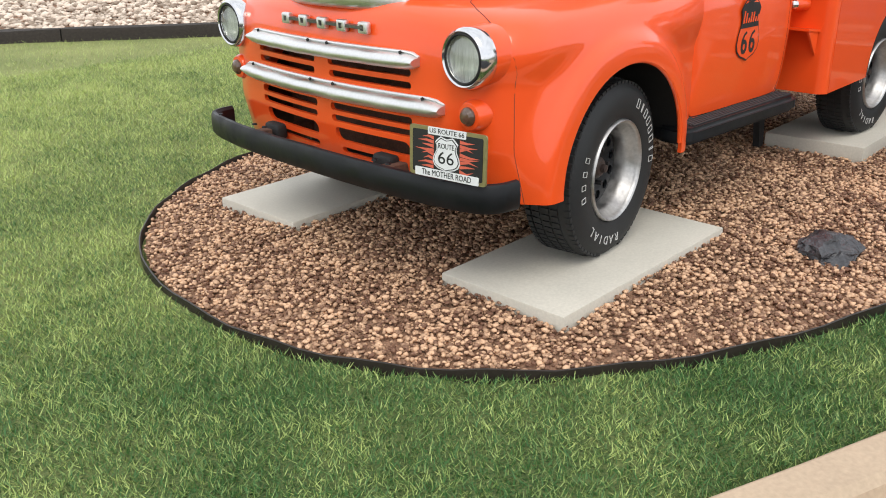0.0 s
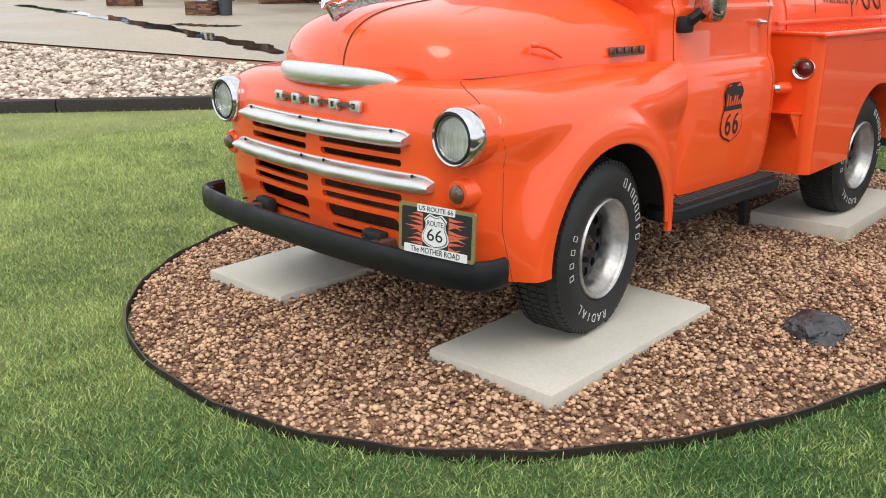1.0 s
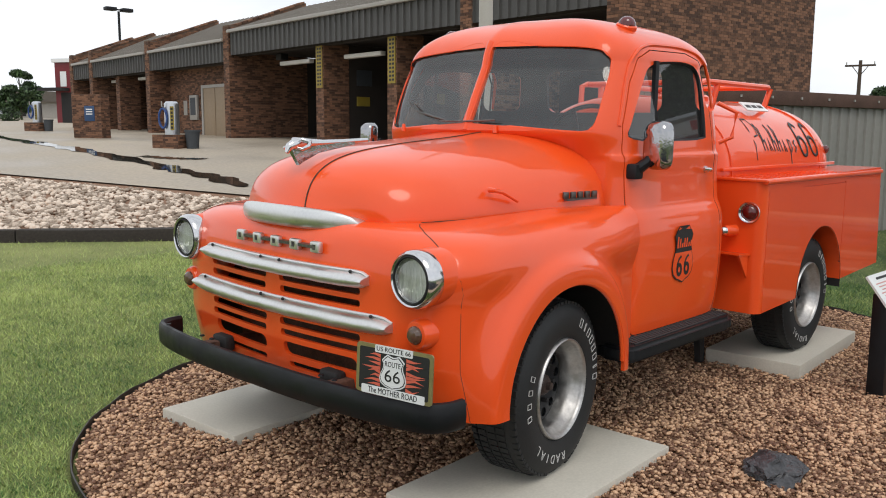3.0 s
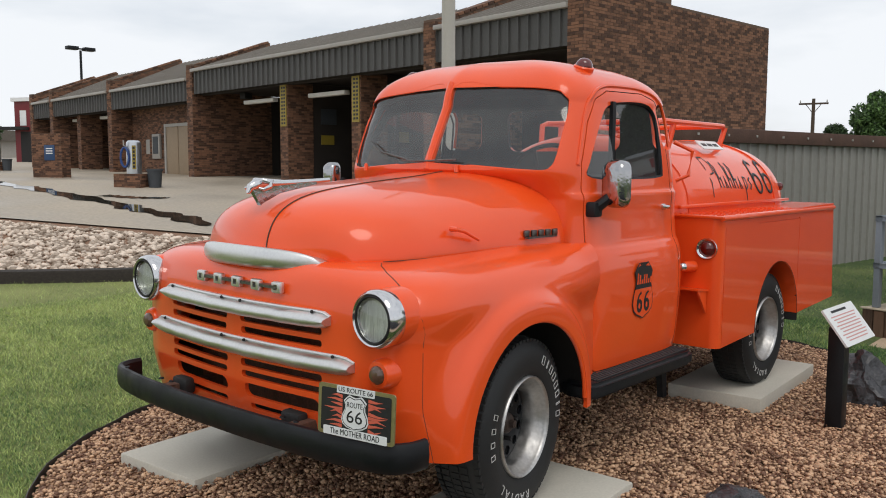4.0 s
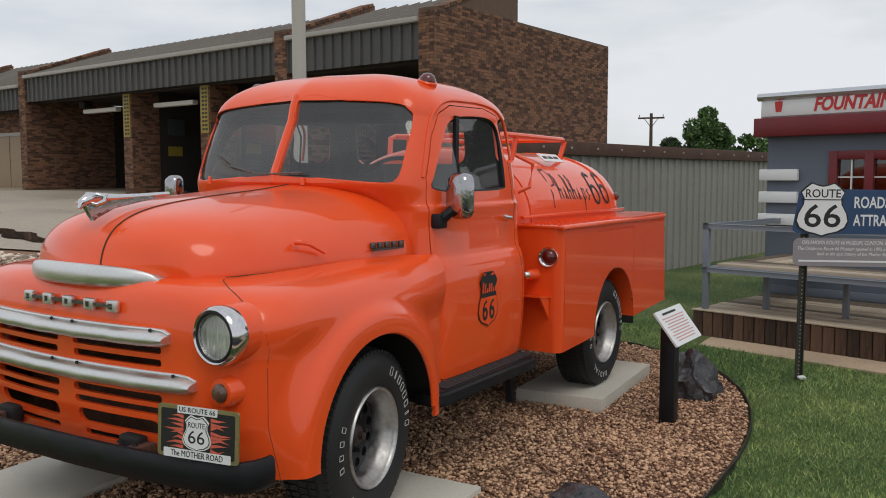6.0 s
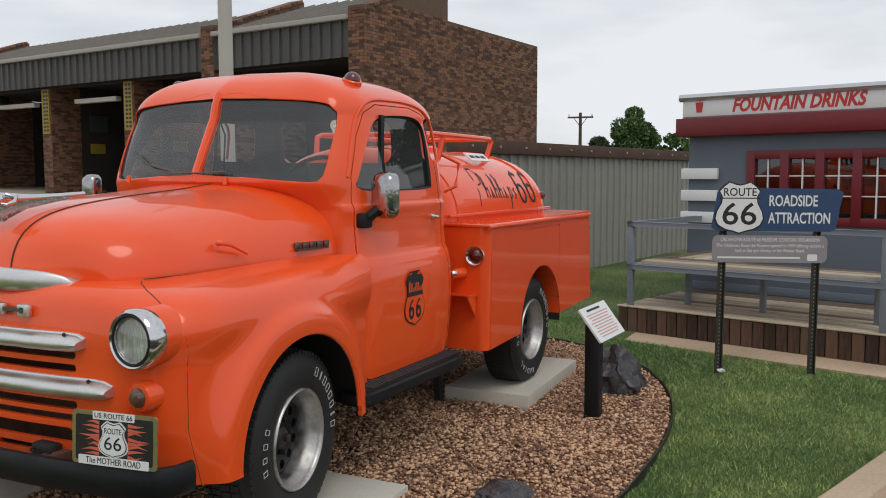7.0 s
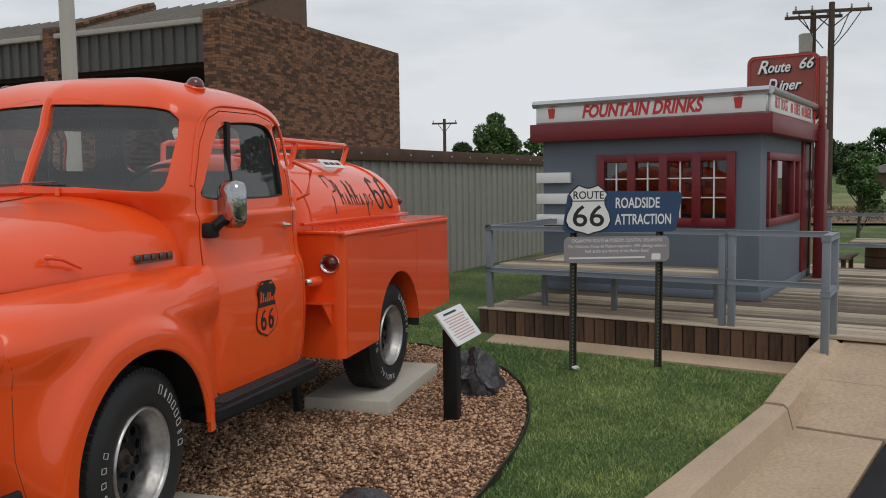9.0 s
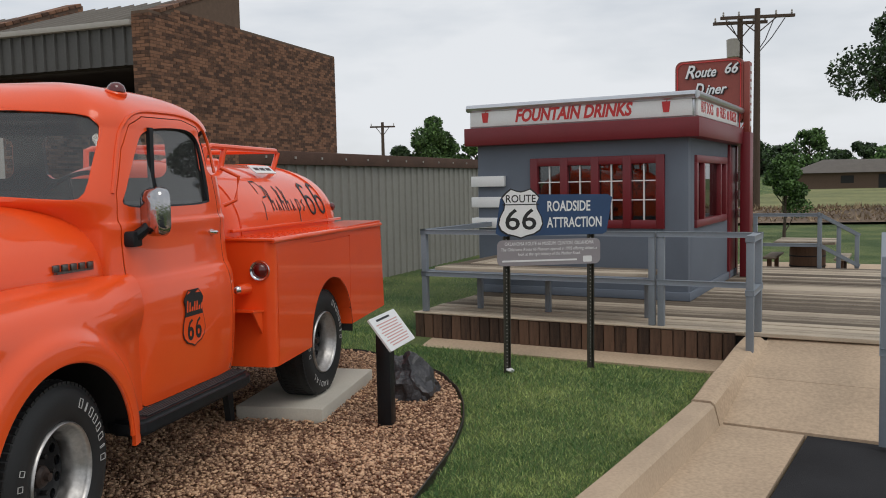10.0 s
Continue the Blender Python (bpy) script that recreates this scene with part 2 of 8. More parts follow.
def link(name, me, material, parent=None, label="", smooth=True):
    if smooth:
        me.polygons.foreach_set("use_smooth", [True] * len(me.polygons))
    me.materials.clear()
    me.materials.append(material)
    ob = new(name, me)
    if parent is not None:
        ob.parent = parent
    if label:
        ob["label"] = label
    return ob


def crisp(me, deg=32):
    """Smooth shading with hard edges past an angle."""
    bm = bmesh.new()
    bm.from_mesh(me)
    for f in bm.faces:
        f.smooth = True
    lim = radians(deg)
    for e in bm.edges:
        e.smooth = len(e.link_faces) == 2 and e.calc_face_angle(0) < lim
    bm.to_mesh(me)
    bm.free()


def part(name, bm, material, parent=None, label="", deg=32):
    me = bpy.data.meshes.new(name)
    bmesh.ops.recalc_face_normals(bm, faces=bm.faces[:])
    bm.to_mesh(me)
    bm.free()
    crisp(me, deg)
    return link(name, me, material, parent, label, smooth=False)


def raw(name, verts, faces, material, parent=None, label="", smooth=True):
    me = bpy.data.meshes.new(name)
    me.from_pydata(verts, [], faces)
    me.update()
    return link(name, me, material, parent, label, smooth)


def empty(name, m=None, label="", category="", group="", kind=""):
    ob = new(name)
    ob.empty_display_size = 0.1
    if m is not None:
        ob.matrix_world = m
    return tagged(ob, label, category, group, kind)


def box(bm, x0, x1, y0, y1, z0, z1, m=None, bev=0.0, seg=2):
    r = bmesh.ops.create_cube(bm, size=1.0)
    vs = r["verts"]
    for v in vs:
        v.co = Vector((x0 + (v.co.x + 0.5) * (x1 - x0), y0 + (v.co.y + 0.5) * (y1 - y0), z0 + (v.co.z + 0.5) * (z1 - z0)))
        if m is not None:
            v.co = m @ v.co
    if bev:
        es = {e for v in vs for e in v.link_edges}
        bmesh.ops.bevel(bm, geom=list(es), offset=bev, segments=seg, affect="EDGES", profile=0.5)
    return bm


def boxpart(name, x0, x1, y0, y1, z0, z1, material, parent=None, label="", bev=0.0, m=None):
    return part(name, box(bmesh.new(), x0, x1, y0, y1, z0, z1, m, bev), material, parent, label)


def tube(bm, pts, r, n=10, closed=False, caps=True):
    """A round bar along a line of points; r a number or one for each point."""
    pts = [Vector(p) for p in pts]
    rs = r if isinstance(r, (list, tuple)) else [r] * len(pts)
    rings = []
    up = Vector((0, 0, 1))
    for i, p in enumerate(pts):
        a = pts[i - 1] if (i > 0 or closed) else p
        b = pts[(i + 1) % len(pts)] if (i < len(pts) - 1 or closed) else p
        d = (b - a).normalized()
        u = d.cross(up)
        if u.length < 0.05:
            u = d.cross(Vector((1, 0, 0)))
        u.normalize()
        w = u.cross(d)
        rings.append([bm.verts.new(p + rs[i] * (u * math.cos(k * math.tau / n) + w * math.sin(k * math.tau / n))) for k in range(n)])
    m = len(rings)
    for i in range(m if closed else m - 1):
        a, b = rings[i], rings[(i + 1) % m]
        for k in range(n):
            bm.faces.new((a[k], a[(k + 1) % n], b[(k + 1) % n], b[k]))
    if caps and not closed:
        bm.faces.new(rings[0][::-1])
        bm.faces.new(rings[-1])
    return bm


def lathe(bm, prof, axis="y", n=48, m=None):
    """Turn a profile of (distance along the axis, radius) about the axis."""
    rings = []
    for a, r in prof:
        ring = []
        for k in range(n):
            c, s = math.cos(k * math.tau / n) * r, math.sin(k * math.tau / n) * r
            p = {"y": (c, a, s), "x": (a, c, s), "z": (c, s, a)}[axis]
            p = Vector(p)
            ring.append(bm.verts.new(m @ p if m is not None else p))
        rings.append(ring)
    for a, b in zip(rings, rings[1:]):
        for k in range(n):
            bm.faces.new((a[k], a[(k + 1) % n], b[(k + 1) % n], b[k]))
    for ring in (rings[0], rings[-1]):
        bm.faces.new(ring)
    return bm


def prism(bm, outline, vec, m=None):
    """A flat outline of points pushed along vec."""
    a = [bm.verts.new(m @ Vector(p) if m is not None else Vector(p)) for p in outline]
    vec = Vector(vec)
    if m is not None:
        vec = m.to_3x3() @ vec
    b = [bm.verts.new(v.co + vec) for v in a]
    bm.faces.new(a[::-1])
    bm.faces.new(b)
    n = len(a)
    for i in range(n):
        bm.faces.new((a[i], a[(i + 1) % n], b[(i + 1) % n], b[i]))
    return bm


def rounded(w, h, r, n=5):
    """Outline of a rounded rectangle about the origin, as pairs."""
    out = []
    for cx, cy, a0 in ((w / 2 - r, h / 2 - r, 0), (-w / 2 + r, h / 2 - r, 90), (-w / 2 + r, -h / 2 + r, 180), (w / 2 - r, -h / 2 + r, 270)):
        for k in range(n + 1):
            a = radians(a0 + 90 * k / n)
            out.append((cx + r * math.cos(a), cy + r * math.sin(a)))
    return out


def smoothline(pts, n, closed=False):
    """Points along a smooth curve through the given ones."""
    P = [np.array(p, float) for p in pts]
    m = len(P)
    segs = m if closed else m - 1
    out = []
    per = n / segs
    for i in range(n if closed else n + 1):
        s = min(int(i / per), segs - 1)
        u = i / per - s
        g = (lambda k: P[k % m]) if closed else (lambda k: P[min(max(k, 0), m - 1)])
        p0, p1, p2, p3 = g(s - 1), g(s), g(s + 1), g(s + 2)
        out.append(0.5 * ((2 * p1) + (p2 - p0) * u + (2 * p0 - 5 * p1 + 4 * p2 - p3) * u * u + (3 * p1 - p0 - 3 * p2 + p3) * u ** 3))
    return out


def loft(bm, rings, closed=True, cap0=False, cap1=False):
    R = [[bm.verts.new(Vector(p)) for p in ring] for ring in rings]
    n = len(R[0])
    for a, b in zip(R, R[1:]):
        for k in range(n if closed else n - 1):
            bm.faces.new((a[k], a[(k + 1) % n], b[(k + 1) % n], b[k]))
    if cap0:
        bm.faces.new(R[0])
    if cap1:
        bm.faces.new(R[-1][::-1])
    return bm


def mesh_of(bm, name="shape"):
    me = bpy.data.meshes.new(name)
    bmesh.ops.recalc_face_normals(bm, faces=bm.faces[:])
    bm.to_mesh(me)
    bm.free()
    return me


def carve(me, cutters, thick=0.0, op="DIFFERENCE", solver="EXACT"):
    """The mesh, given a thickness if asked, with each cutter taken out of it."""
    ob = new("carved", me)
    tmp = [ob]
    if thick:
        md = ob.modifiers.new("thick", "SOLIDIFY")
        md.thickness, md.offset = thick, -1.0
    for bmc in cutters:
        c = new("cutter", mesh_of(bmc))
        tmp.append(c)
        md = ob.modifiers.new("cut", "BOOLEAN")
        md.operation, md.object, md.solver = op, c, solver
    dg = bpy.context.evaluated_depsgraph_get()
    dg.update()
    out = bpy.data.meshes.new_from_object(ob.evaluated_get(dg))
    for o in tmp:
        bpy.data.objects.remove(o)
    return out


def meshpart(name, me, material, parent=None, label="", deg=35):
    crisp(me, deg)
    return link(name, me, material, parent, label, smooth=False)


def lettering(name, text, size, material, m, parent=None, depth=0.003, width=None, shear=0.0, label="", bold=0.0):
    """Raised letters in the plane of m: x along the line, y up, z out of the sign; centred."""
    cu = bpy.data.curves.new(name, "FONT")
    cu.body, cu.size, cu.align_x, cu.align_y, cu.extrude, cu.shear = text, size, "CENTER", "CENTER", depth / 2, shear
    cu.resolution_u = 3
    cu.offset = bold
    ob = new(name, cu)
    dg = bpy.context.evaluated_depsgraph_get()
    dg.update()
    me = bpy.data.meshes.new_from_object(ob.evaluated_get(dg))
    bpy.data.objects.remove(ob)
    if width:
        xs = [v.co.x for v in me.vertices]
        k = width / (max(xs) - min(xs))
        me.transform(Matrix.Diagonal((k, 1, 1, 1)))
    me.transform(m)
    return link(name, me, material, parent, label, smooth=False)


def axes(origin, xdir, ydir):
    """A pose whose x and y axes run as given (y made square to x)."""
    x = Vector(xdir).normalized()
    z = x.cross(Vector(ydir)).normalized()
    y = z.cross(x)
    m = Matrix((x, y, z)).transposed().to_4x4()
    m.translation = Vector(origin)
    return m


def shield_outline(w, h):
    """Outline of a route-marker shield, as pairs about its centre."""
    half = [(0, 0.44), (0.10, 0.46), (0.22, 0.50), (0.33, 0.42), (0.42, 0.33), (0.36, 0.22), (0.37, 0.10), (0.47, -0.08), (0.50, -0.22),
            (0.44, -0.34), (0.30, -0.42), (0.12, -0.46), (0, -0.50)]
    pts = half + [(-x, y) for x, y in half[-2:0:-1]]
    return [(x * w, y * h) for x, y in pts]


def plate(name, outline, material, m, parent=None, depth=0.002, label=""):
    """A thin plate of the given outline in the plane of m."""
    return part(name, prism(bmesh.new(), [(x, y, 0) for x, y in outline], (0, 0, depth), m), material, parent, label)


def six(name, h, material, m, parent, depth=0.002, w=0.055):
    """A figure drawn as a ring with a slanting stem."""
    bm = bmesh.new()
    n, ro, ri = 24, h * 0.32, h * 0.32 - w * h * 2
    asp = 0.82
    outer = [(ro * asp * math.cos(k * math.tau / n), ro * math.sin(k * math.tau / n) - h * 0.18) for k in range(n)]
    inner = [(ri * asp * 0.9 * math.cos(k * math.tau / n), ri * math.sin(k * math.tau / n) - h * 0.18) for k in range(n)]
    for z in (0, depth):
        a = [bm.verts.new(m @ Vector((x, y, z))) for x, y in outer]
        b = [bm.verts.new(m @ Vector((x, y, z))) for x, y in inner]
        for k in range(n):
            bm.faces.new((a[k], a[(k + 1) % n], b[(k + 1) % n], b[k]))
    st = [(-ro * asp, -h * 0.18), (-ro * asp * 0.95, h * 0.1), (-ro * asp * 0.4, h * 0.36), (ro * asp * 0.45, h * 0.5), (ro * asp * 0.75, h * 0.40),
          (0.0, h * 0.30), (-ro * asp * 0.45, h * 0.10), (-ro * asp * 0.55, -h * 0.1)]
    prism(bm, [(x, y, 0) for x, y in st], (0, 0, depth), m)
    return part(name, bm, material, parent)

# ---- ground ----
KERB0 = Vector((-0.865, -2.046, 0))
KDIR = Vector((math.cos(radians(-18)), math.sin(radians(-18)), 0))
KNOR = Vector((KDIR.y, -KDIR.x, 0))
DECK_Z = 0.23


def ground_z(x, y):
    """Height of the lawn and, past the timber edge, of the rising lot."""
    z = min(max(0.0103 * y, -0.05), 0.085)
    n = 0.595 * x + 0.804 * y
    # the rise lies on the lot's side of the metal fence
    k = min(max((y - 1.3 + 0.193 * (x - 7.0)) / 1.5, 0.0), 1.0)
    if n > 7.2:
        z += k * 0.058 * (min(n, 22.5) - 7.2)
    if n > 22.5:
        z += k * 0.022 * (min(n, 80.0) - 22.5)
    return z


def kerb_side(x, y):
    d = Vector((x, y, 0)) - KERB0
    return d.dot(KDIR), d.dot(KNOR)


def in_bed(x, y, grow=0.0):
    u, v = (x - 1.62) / (3.02 + grow), (y - 0.05) / (2.02 + grow)
    return abs(u) ** 2.25 + abs(v) ** 2.25 < 1.0


def sheet(name, f, nu, nv, material, label, category, kind="structure"):
    """A surface from f(u, v), both from 0 to 1."""
    vs = [f(i / nu, j / nv) for i in range(nu + 1) for j in range(nv + 1)]
    fs = [(i * (nv + 1) + j, (i + 1) * (nv + 1) + j, (i + 1) * (nv + 1) + j + 1, i * (nv + 1) + j + 1) for i in range(nu) for j in range(nv)]
    return tagged(raw(name, vs, fs, material), label, category, kind=kind)


def warp(t):
    """Spacing that is fine near the middle and coarse far off."""
    s = 2 * t - 1
    return math.copysign(14 * abs(s) + 1500 * abs(s) ** 7, s)


def ground_point(u, v):
    x, y = 2 + warp(u), 1 + warp(v)
    a, k = kerb_side(x, y)
    z = ground_z(x, y) - 0.012
    if in_bed(x, y):
        z -= 0.03
    if k > 0.02 and a < 9:
        z = -0.2
    return (x, y, z)


sheet("ground", ground_point, 200, 200, EARTH, "green lawn ground with worn yellowish patches", "lawn")


def quadrilateral(a, b, c, d, lift):
    def f(u, v):
        p = [(1 - u) * ((1 - v) * a[i] + v * d[i]) + u * ((1 - v) * b[i] + v * c[i]) for i in (0, 1)]
        return (p[0], p[1], ground_z(*p) + lift)
    return f


# stone strip between the timber edge and the lot
sheet("stone_strip", quadrilateral((-6.5, 13.9), (10.5, 1.35), (9.5, 3.2), (-2.5, 30.0), 0.0), 60, 30, SOIL, "earth under a strip of pale river stones", "ground")
# concrete lot that rises towards the wash bays
sheet("lot", quadrilateral((10.0, -0.5 + 3.0), (60.0, -6.0), (40.0, 110.0), (-16.0, 72.0), 0.02), 90, 90, LOT, "tan concrete lot with damp stains", "pavement")
LOT_A, LOT_B = Vector((9.2, 0.2, 0)), Vector((-3.3, 36.0, 0))
sheet("lot_apron", quadrilateral((8.0, 2.3), (14.0, 1.0), (9.0, 40.0), (-4.0, 38.0), 0.03), 60, 60, LOT, "tan concrete apron of the lot", "pavement")


# low kerb of the lot
def path_strip(name, pts, w, h, material, label, category, kind="structure", lift=0.0, bev=0.012):
    bm = bmesh.new()
    P = [Vector((p[0], p[1], 0)) for p in pts]
    rings = []
    for i, p in enumerate(P):
        d = (P[min(i + 1, len(P) - 1)] - P[max(i - 1, 0)]).normalized()
        nrm = Vector((-d.y, d.x, 0))
        z = ground_z(p.x, p.y) + lift
        prof = ((-w / 2, -0.12), (-w / 2, h - bev), (-w / 2 + bev, h), (w / 2 - bev, h), (w / 2, h - bev), (w / 2, -0.12))
        rings.append([p + nrm * a + Vector((0, 0, z + b)) for a, b in prof])
    loft(bm, rings, True, True, True)
    return tagged(part(name, bm, material), label, category, kind=kind)


# timbers along the stone strip, end to end, slightly out of line
def timbers():
    a, d = Vector((-6.5, 13.75, 0)), Vector((0.803, -0.596, 0))
    rnd = random.Random(4)
    at = 0.0
    while at < 17:
        p, q = a + d * at, a + d * (at + 2.38)
        j = rnd.uniform(-0.03, 0.03)
        pts = [p.lerp(q, t) for t in (0, 0.25, 0.5, 0.75, 1)]
        bm = bmesh.new()
        rings = []
        for i, c in enumerate(pts):
            nrm = Vector((0.596, 0.803, 0))
            z = ground_z(c.x, c.y)
            rings.append([c + nrm * (u + j + rnd.uniform(-0.008, 0.008)) + Vector((0, 0, z + w + rnd.uniform(-0.008, 0.008)))
                          for u, w in ((-0.1, -0.05), (-0.1, 0.10), (-0.085, 0.135), (0.085, 0.14), (0.1, 0.10), (0.1, -0.05))])
        loft(bm, rings, True, True, True)
        tagged(part("timber", bm, TIMBER), "dark weathered landscape timber edging the stones", "timber", group="timber edging")
        at += 2.4


timbers()


# scattered small solids in one mesh
def pebble_field(name, points, sizes, material, label, seed, flat=0.62, category="gravel"):
    rng = np.random.default_rng(seed)
    bm = bmesh.new()
    bmesh.ops.create_icosphere(bm, subdivisions=1, radius=1.0)
    bv = np.array([v.co[:] for v in bm.verts])
    bf = np.array([[v.index for v in f.verts] for f in bm.faces])
    bm.free()
    n = len(points)
    s = np.asarray(sizes)[:, None] * rng.uniform(0.65, 1.35, (n, 3)) * np.array([1, 1, flat])
    V = bv[None] * rng.uniform(0.78, 1.18, (n, len(bv), 1)) * s[:, None, :]
    a, b = rng.uniform(0, math.tau, n), rng.uniform(-0.5, 0.5, n)
    ca, sa, cb, sb = np.cos(a)[:, None], np.sin(a)[:, None], np.cos(b)[:, None], np.sin(b)[:, None]
    x, y, z = V[..., 0], V[..., 1], V[..., 2]
    y, z = y * cb - z * sb, y * sb + z * cb
    V = np.stack([x * ca - y * sa, x * sa + y * ca, z], -1) + np.asarray(points)[:, None, :]
    F = bf[None] + (np.arange(n) * len(bv))[:, None, None]
    me = bpy.data.meshes.new(name)
    me.vertices.add(n * len(bv))
    me.vertices.foreach_set("co", V.reshape(-1))
    me.loops.add(F.size)
    me.loops.foreach_set("vertex_index", F.reshape(-1).astype(np.int32))
    me.polygons.add(n * len(bf))
    me.polygons.foreach_set("loop_start", np.arange(0, F.size, 3, dtype=np.int32))
    me.update()
    return tagged(link(name, me, material, smooth=False), label, category, kind="stuff")


rng = np.random.default_rng(11)
c = np.stack([rng.uniform(-1.5, 4.8, 124000), rng.uniform(-2.1, 2.2, 124000)], -1)
u = np.abs((c[:, 0] - 1.62) / 3.0) ** 2.25 + np.abs((c[:, 1] - 0.05) / 2.0) ** 2.25
c = c[u < 1]
zz = 0.0103 * c[:, 1] + rng.uniform(-0.012, 0.010, len(c)) + 0.036 * np.clip((1 - u[u < 1]) / 0.45, 0, 1) * np.clip((2.1 - c[:, 0]) / 0.8, 0, 1)   # heaped towards the middle
pebble_field("gravel", np.column_stack([c, zz]), rng.uniform(0.0055, 0.0145, len(c)), PEBBLE, "tan and reddish pebbles filling the display bed", 5)
sheet("gravel_bed", lambda u, v: (1.62 + 3.0 * (2 * v) ** 0.5 / 2 ** 0.5 * math.copysign(abs(math.cos(u * math.tau)) ** (2 / 2.25), math.cos(u * math.tau)),
                                  0.05 + 2.0 * (2 * v) ** 0.5 / 2 ** 0.5 * math.copysign(abs(math.sin(u * math.tau)) ** (2 / 2.25), math.sin(u * math.tau)),
                                  -0.010 + 0.0103 * 2.0 * v ** 0.5 * math.sin(u * math.tau) + 0.034 * min(max((1 - v) / 0.45, 0), 1) * min(max((0.5 - 3.0 * math.cos(u * math.tau) * v ** 0.5) / 0.8, 0), 1)), 96, 12, SOIL, "brown earth under the pebbles of the bed", "ground")

c = np.stack([rng.uniform(-7, 12, 95000), rng.uniform(0, 30, 95000)], -1)
# keep what lies between the timbers and the lot's edge
nn = 0.596 * (c[:, 0] + 6.5) + 0.803 * (c[:, 1] - 13.75)
ex, ey = LOT_B.x - LOT_A.x, LOT_B.y - LOT_A.y
el = math.hypot(ex, ey)
side = ((c[:, 0] - 8.0) * (-(38.0 - 0.9)) - (c[:, 1] - 0.9) * (3.4 + 8.6)) / math.hypot(12.0, 37.1)
c = c[(nn > 0.1) & (side > 0.05) & (c[:, 0] > -6.4)]
near = rng.uniform(0, 1, len(c)) < np.clip(14.0 / np.hypot(c[:, 0] + 2.7, c[:, 1] + 2.8), 0.35, 1.0)
c = c[near]
zz = np.array([ground_z(x, y) for x, y in c]) + rng.uniform(0.0, 0.03, len(c))
pebble_field("river_stones", np.column_stack([c, zz]), rng.uniform(0.026, 0.066, len(c)), RIVER, "pale rounded river stones beside the lot", 6, category="stones")

# black plastic edging round the bed
bm = bmesh.new()
ring_pts = []
for k in range(120):
    a = k * math.tau / 120
    ring_pts.append((1.62 + 3.02 * math.copysign(abs(math.cos(a)) ** (2 / 2.25), math.cos(a)), 0.05 + 2.02 * math.copysign(abs(math.sin(a)) ** (2 / 2.25), math.sin(a))))
rings = []
for k, (x, y) in enumerate(ring_pts):
    d = Vector((x - 1.62, (y - 0.05) * 2.2, 0)).normalized()
    z = 0.0103 * y + 0.006 * math.sin(k * 1.7)
    rings.append([Vector((x, y, z)) + d * a + Vector((0, 0, b)) for a, b in ((-0.003, -0.06), (-0.003, 0.010), (0.0, 0.017), (0.006, 0.015), (0.007, -0.06))])
rings.append(rings[0])
loft(bm, rings, True)
tagged(part("bed_edging", bm, EDGING), "black plastic edging strip round the gravel bed", "edging")


# mown grass
def lawn(name, points, heights, seed, label):
    rng = np.random.default_rng(seed)
    n = len(points)
    a = rng.uniform(0, math.tau, n)
    w = rng.uniform(0.0011, 0.0024, n) * (1 + heights * 6)
    lean = rng.uniform(0.2, 1.5, n) * heights
    b = rng.uniform(0, math.tau, n)
    P = np.asarray(points)
    side = np.stack([np.cos(a) * w, np.sin(a) * w, np.zeros(n)], -1)
    tip = P + np.stack([np.cos(b) * lean, np.sin(b) * lean, heights], -1)
    V = np.stack([P - side, P + side, tip], 1).reshape(-1, 3)
    me = bpy.data.meshes.new(name)
    me.vertices.add(3 * n)
    me.vertices.foreach_set("co", V.reshape(-1))
    me.loops.add(3 * n)
    me.loops.foreach_set("vertex_index", np.arange(3 * n, dtype=np.int32))
    me.polygons.add(n)
    me.polygons.foreach_set("loop_start", np.arange(0, 3 * n, 3, dtype=np.int32))
    me.update()
    return tagged(link(name, me, GRASS, smooth=False), label, "grass", kind="stuff")


def lawn_points(n, x0, x1, y0, y1, seed, fall=3.2):
    rng = np.random.default_rng(seed)
    p = np.stack([rng.uniform(x0, x1, n), rng.uniform(y0, y1, n)], -1)
    d = np.hypot(p[:, 0] + 2.7, p[:, 1] + 2.8)
    u = np.abs((p[:, 0] - 1.62) / 3.04) ** 2.25 + np.abs((p[:, 1] - 0.05) / 2.04) ** 2.25
    k = (p[:, 0] - KERB0.x) * KNOR.x + (p[:, 1] - KERB0.y) * KNOR.y
    nn = 0.596 * (p[:, 0] + 6.5) + 0.803 * (p[:, 1] - 13.75)
    # the deck with its walk, in its own axes
    dv = (p[:, 0] - 4.68) * 0.966 - (p[:, 1] + 3.82) * 0.259
    du = (p[:, 0] - 4.68) * 0.259 + (p[:, 1] + 3.82) * 0.966
    keep = (u > 1) & (k < -0.01) & (nn < -0.08) & (rng.uniform(0, 1, n) < np.clip((fall / d) ** 1.5, 0.12, 1)) & ~((dv > -0.46) & (du < 3.2))
    p = p[keep]
    d = d[keep]
    z = np.clip(0.0103 * p[:, 1], -0.05, 0.085)
    h = rng.uniform(0.010, 0.026, len(p)) * np.clip(d / 5.0, 1.0, 1.6)
    return np.column_stack([p, z - 0.012]), h


pts, hh = lawn_points(1500000, -4.0, 6.0, -3.6, 6.0, 21)
lawn("grass", pts, hh, 31, "mown green lawn with straw-coloured patches")
pts, hh = lawn_points(700000, -8.0, 14.0, -4.0, 15.0, 22, 4.2)
lawn("grass", pts, hh * 1.2, 32, "mown lawn reaching to the fence and timbers")


# ---- kerb, gutter, ramp, asphalt ----
def kpoint(a, k, z):
    p = KERB0 + KDIR * a + KNOR * k
    return Vector((p.x, p.y, z))


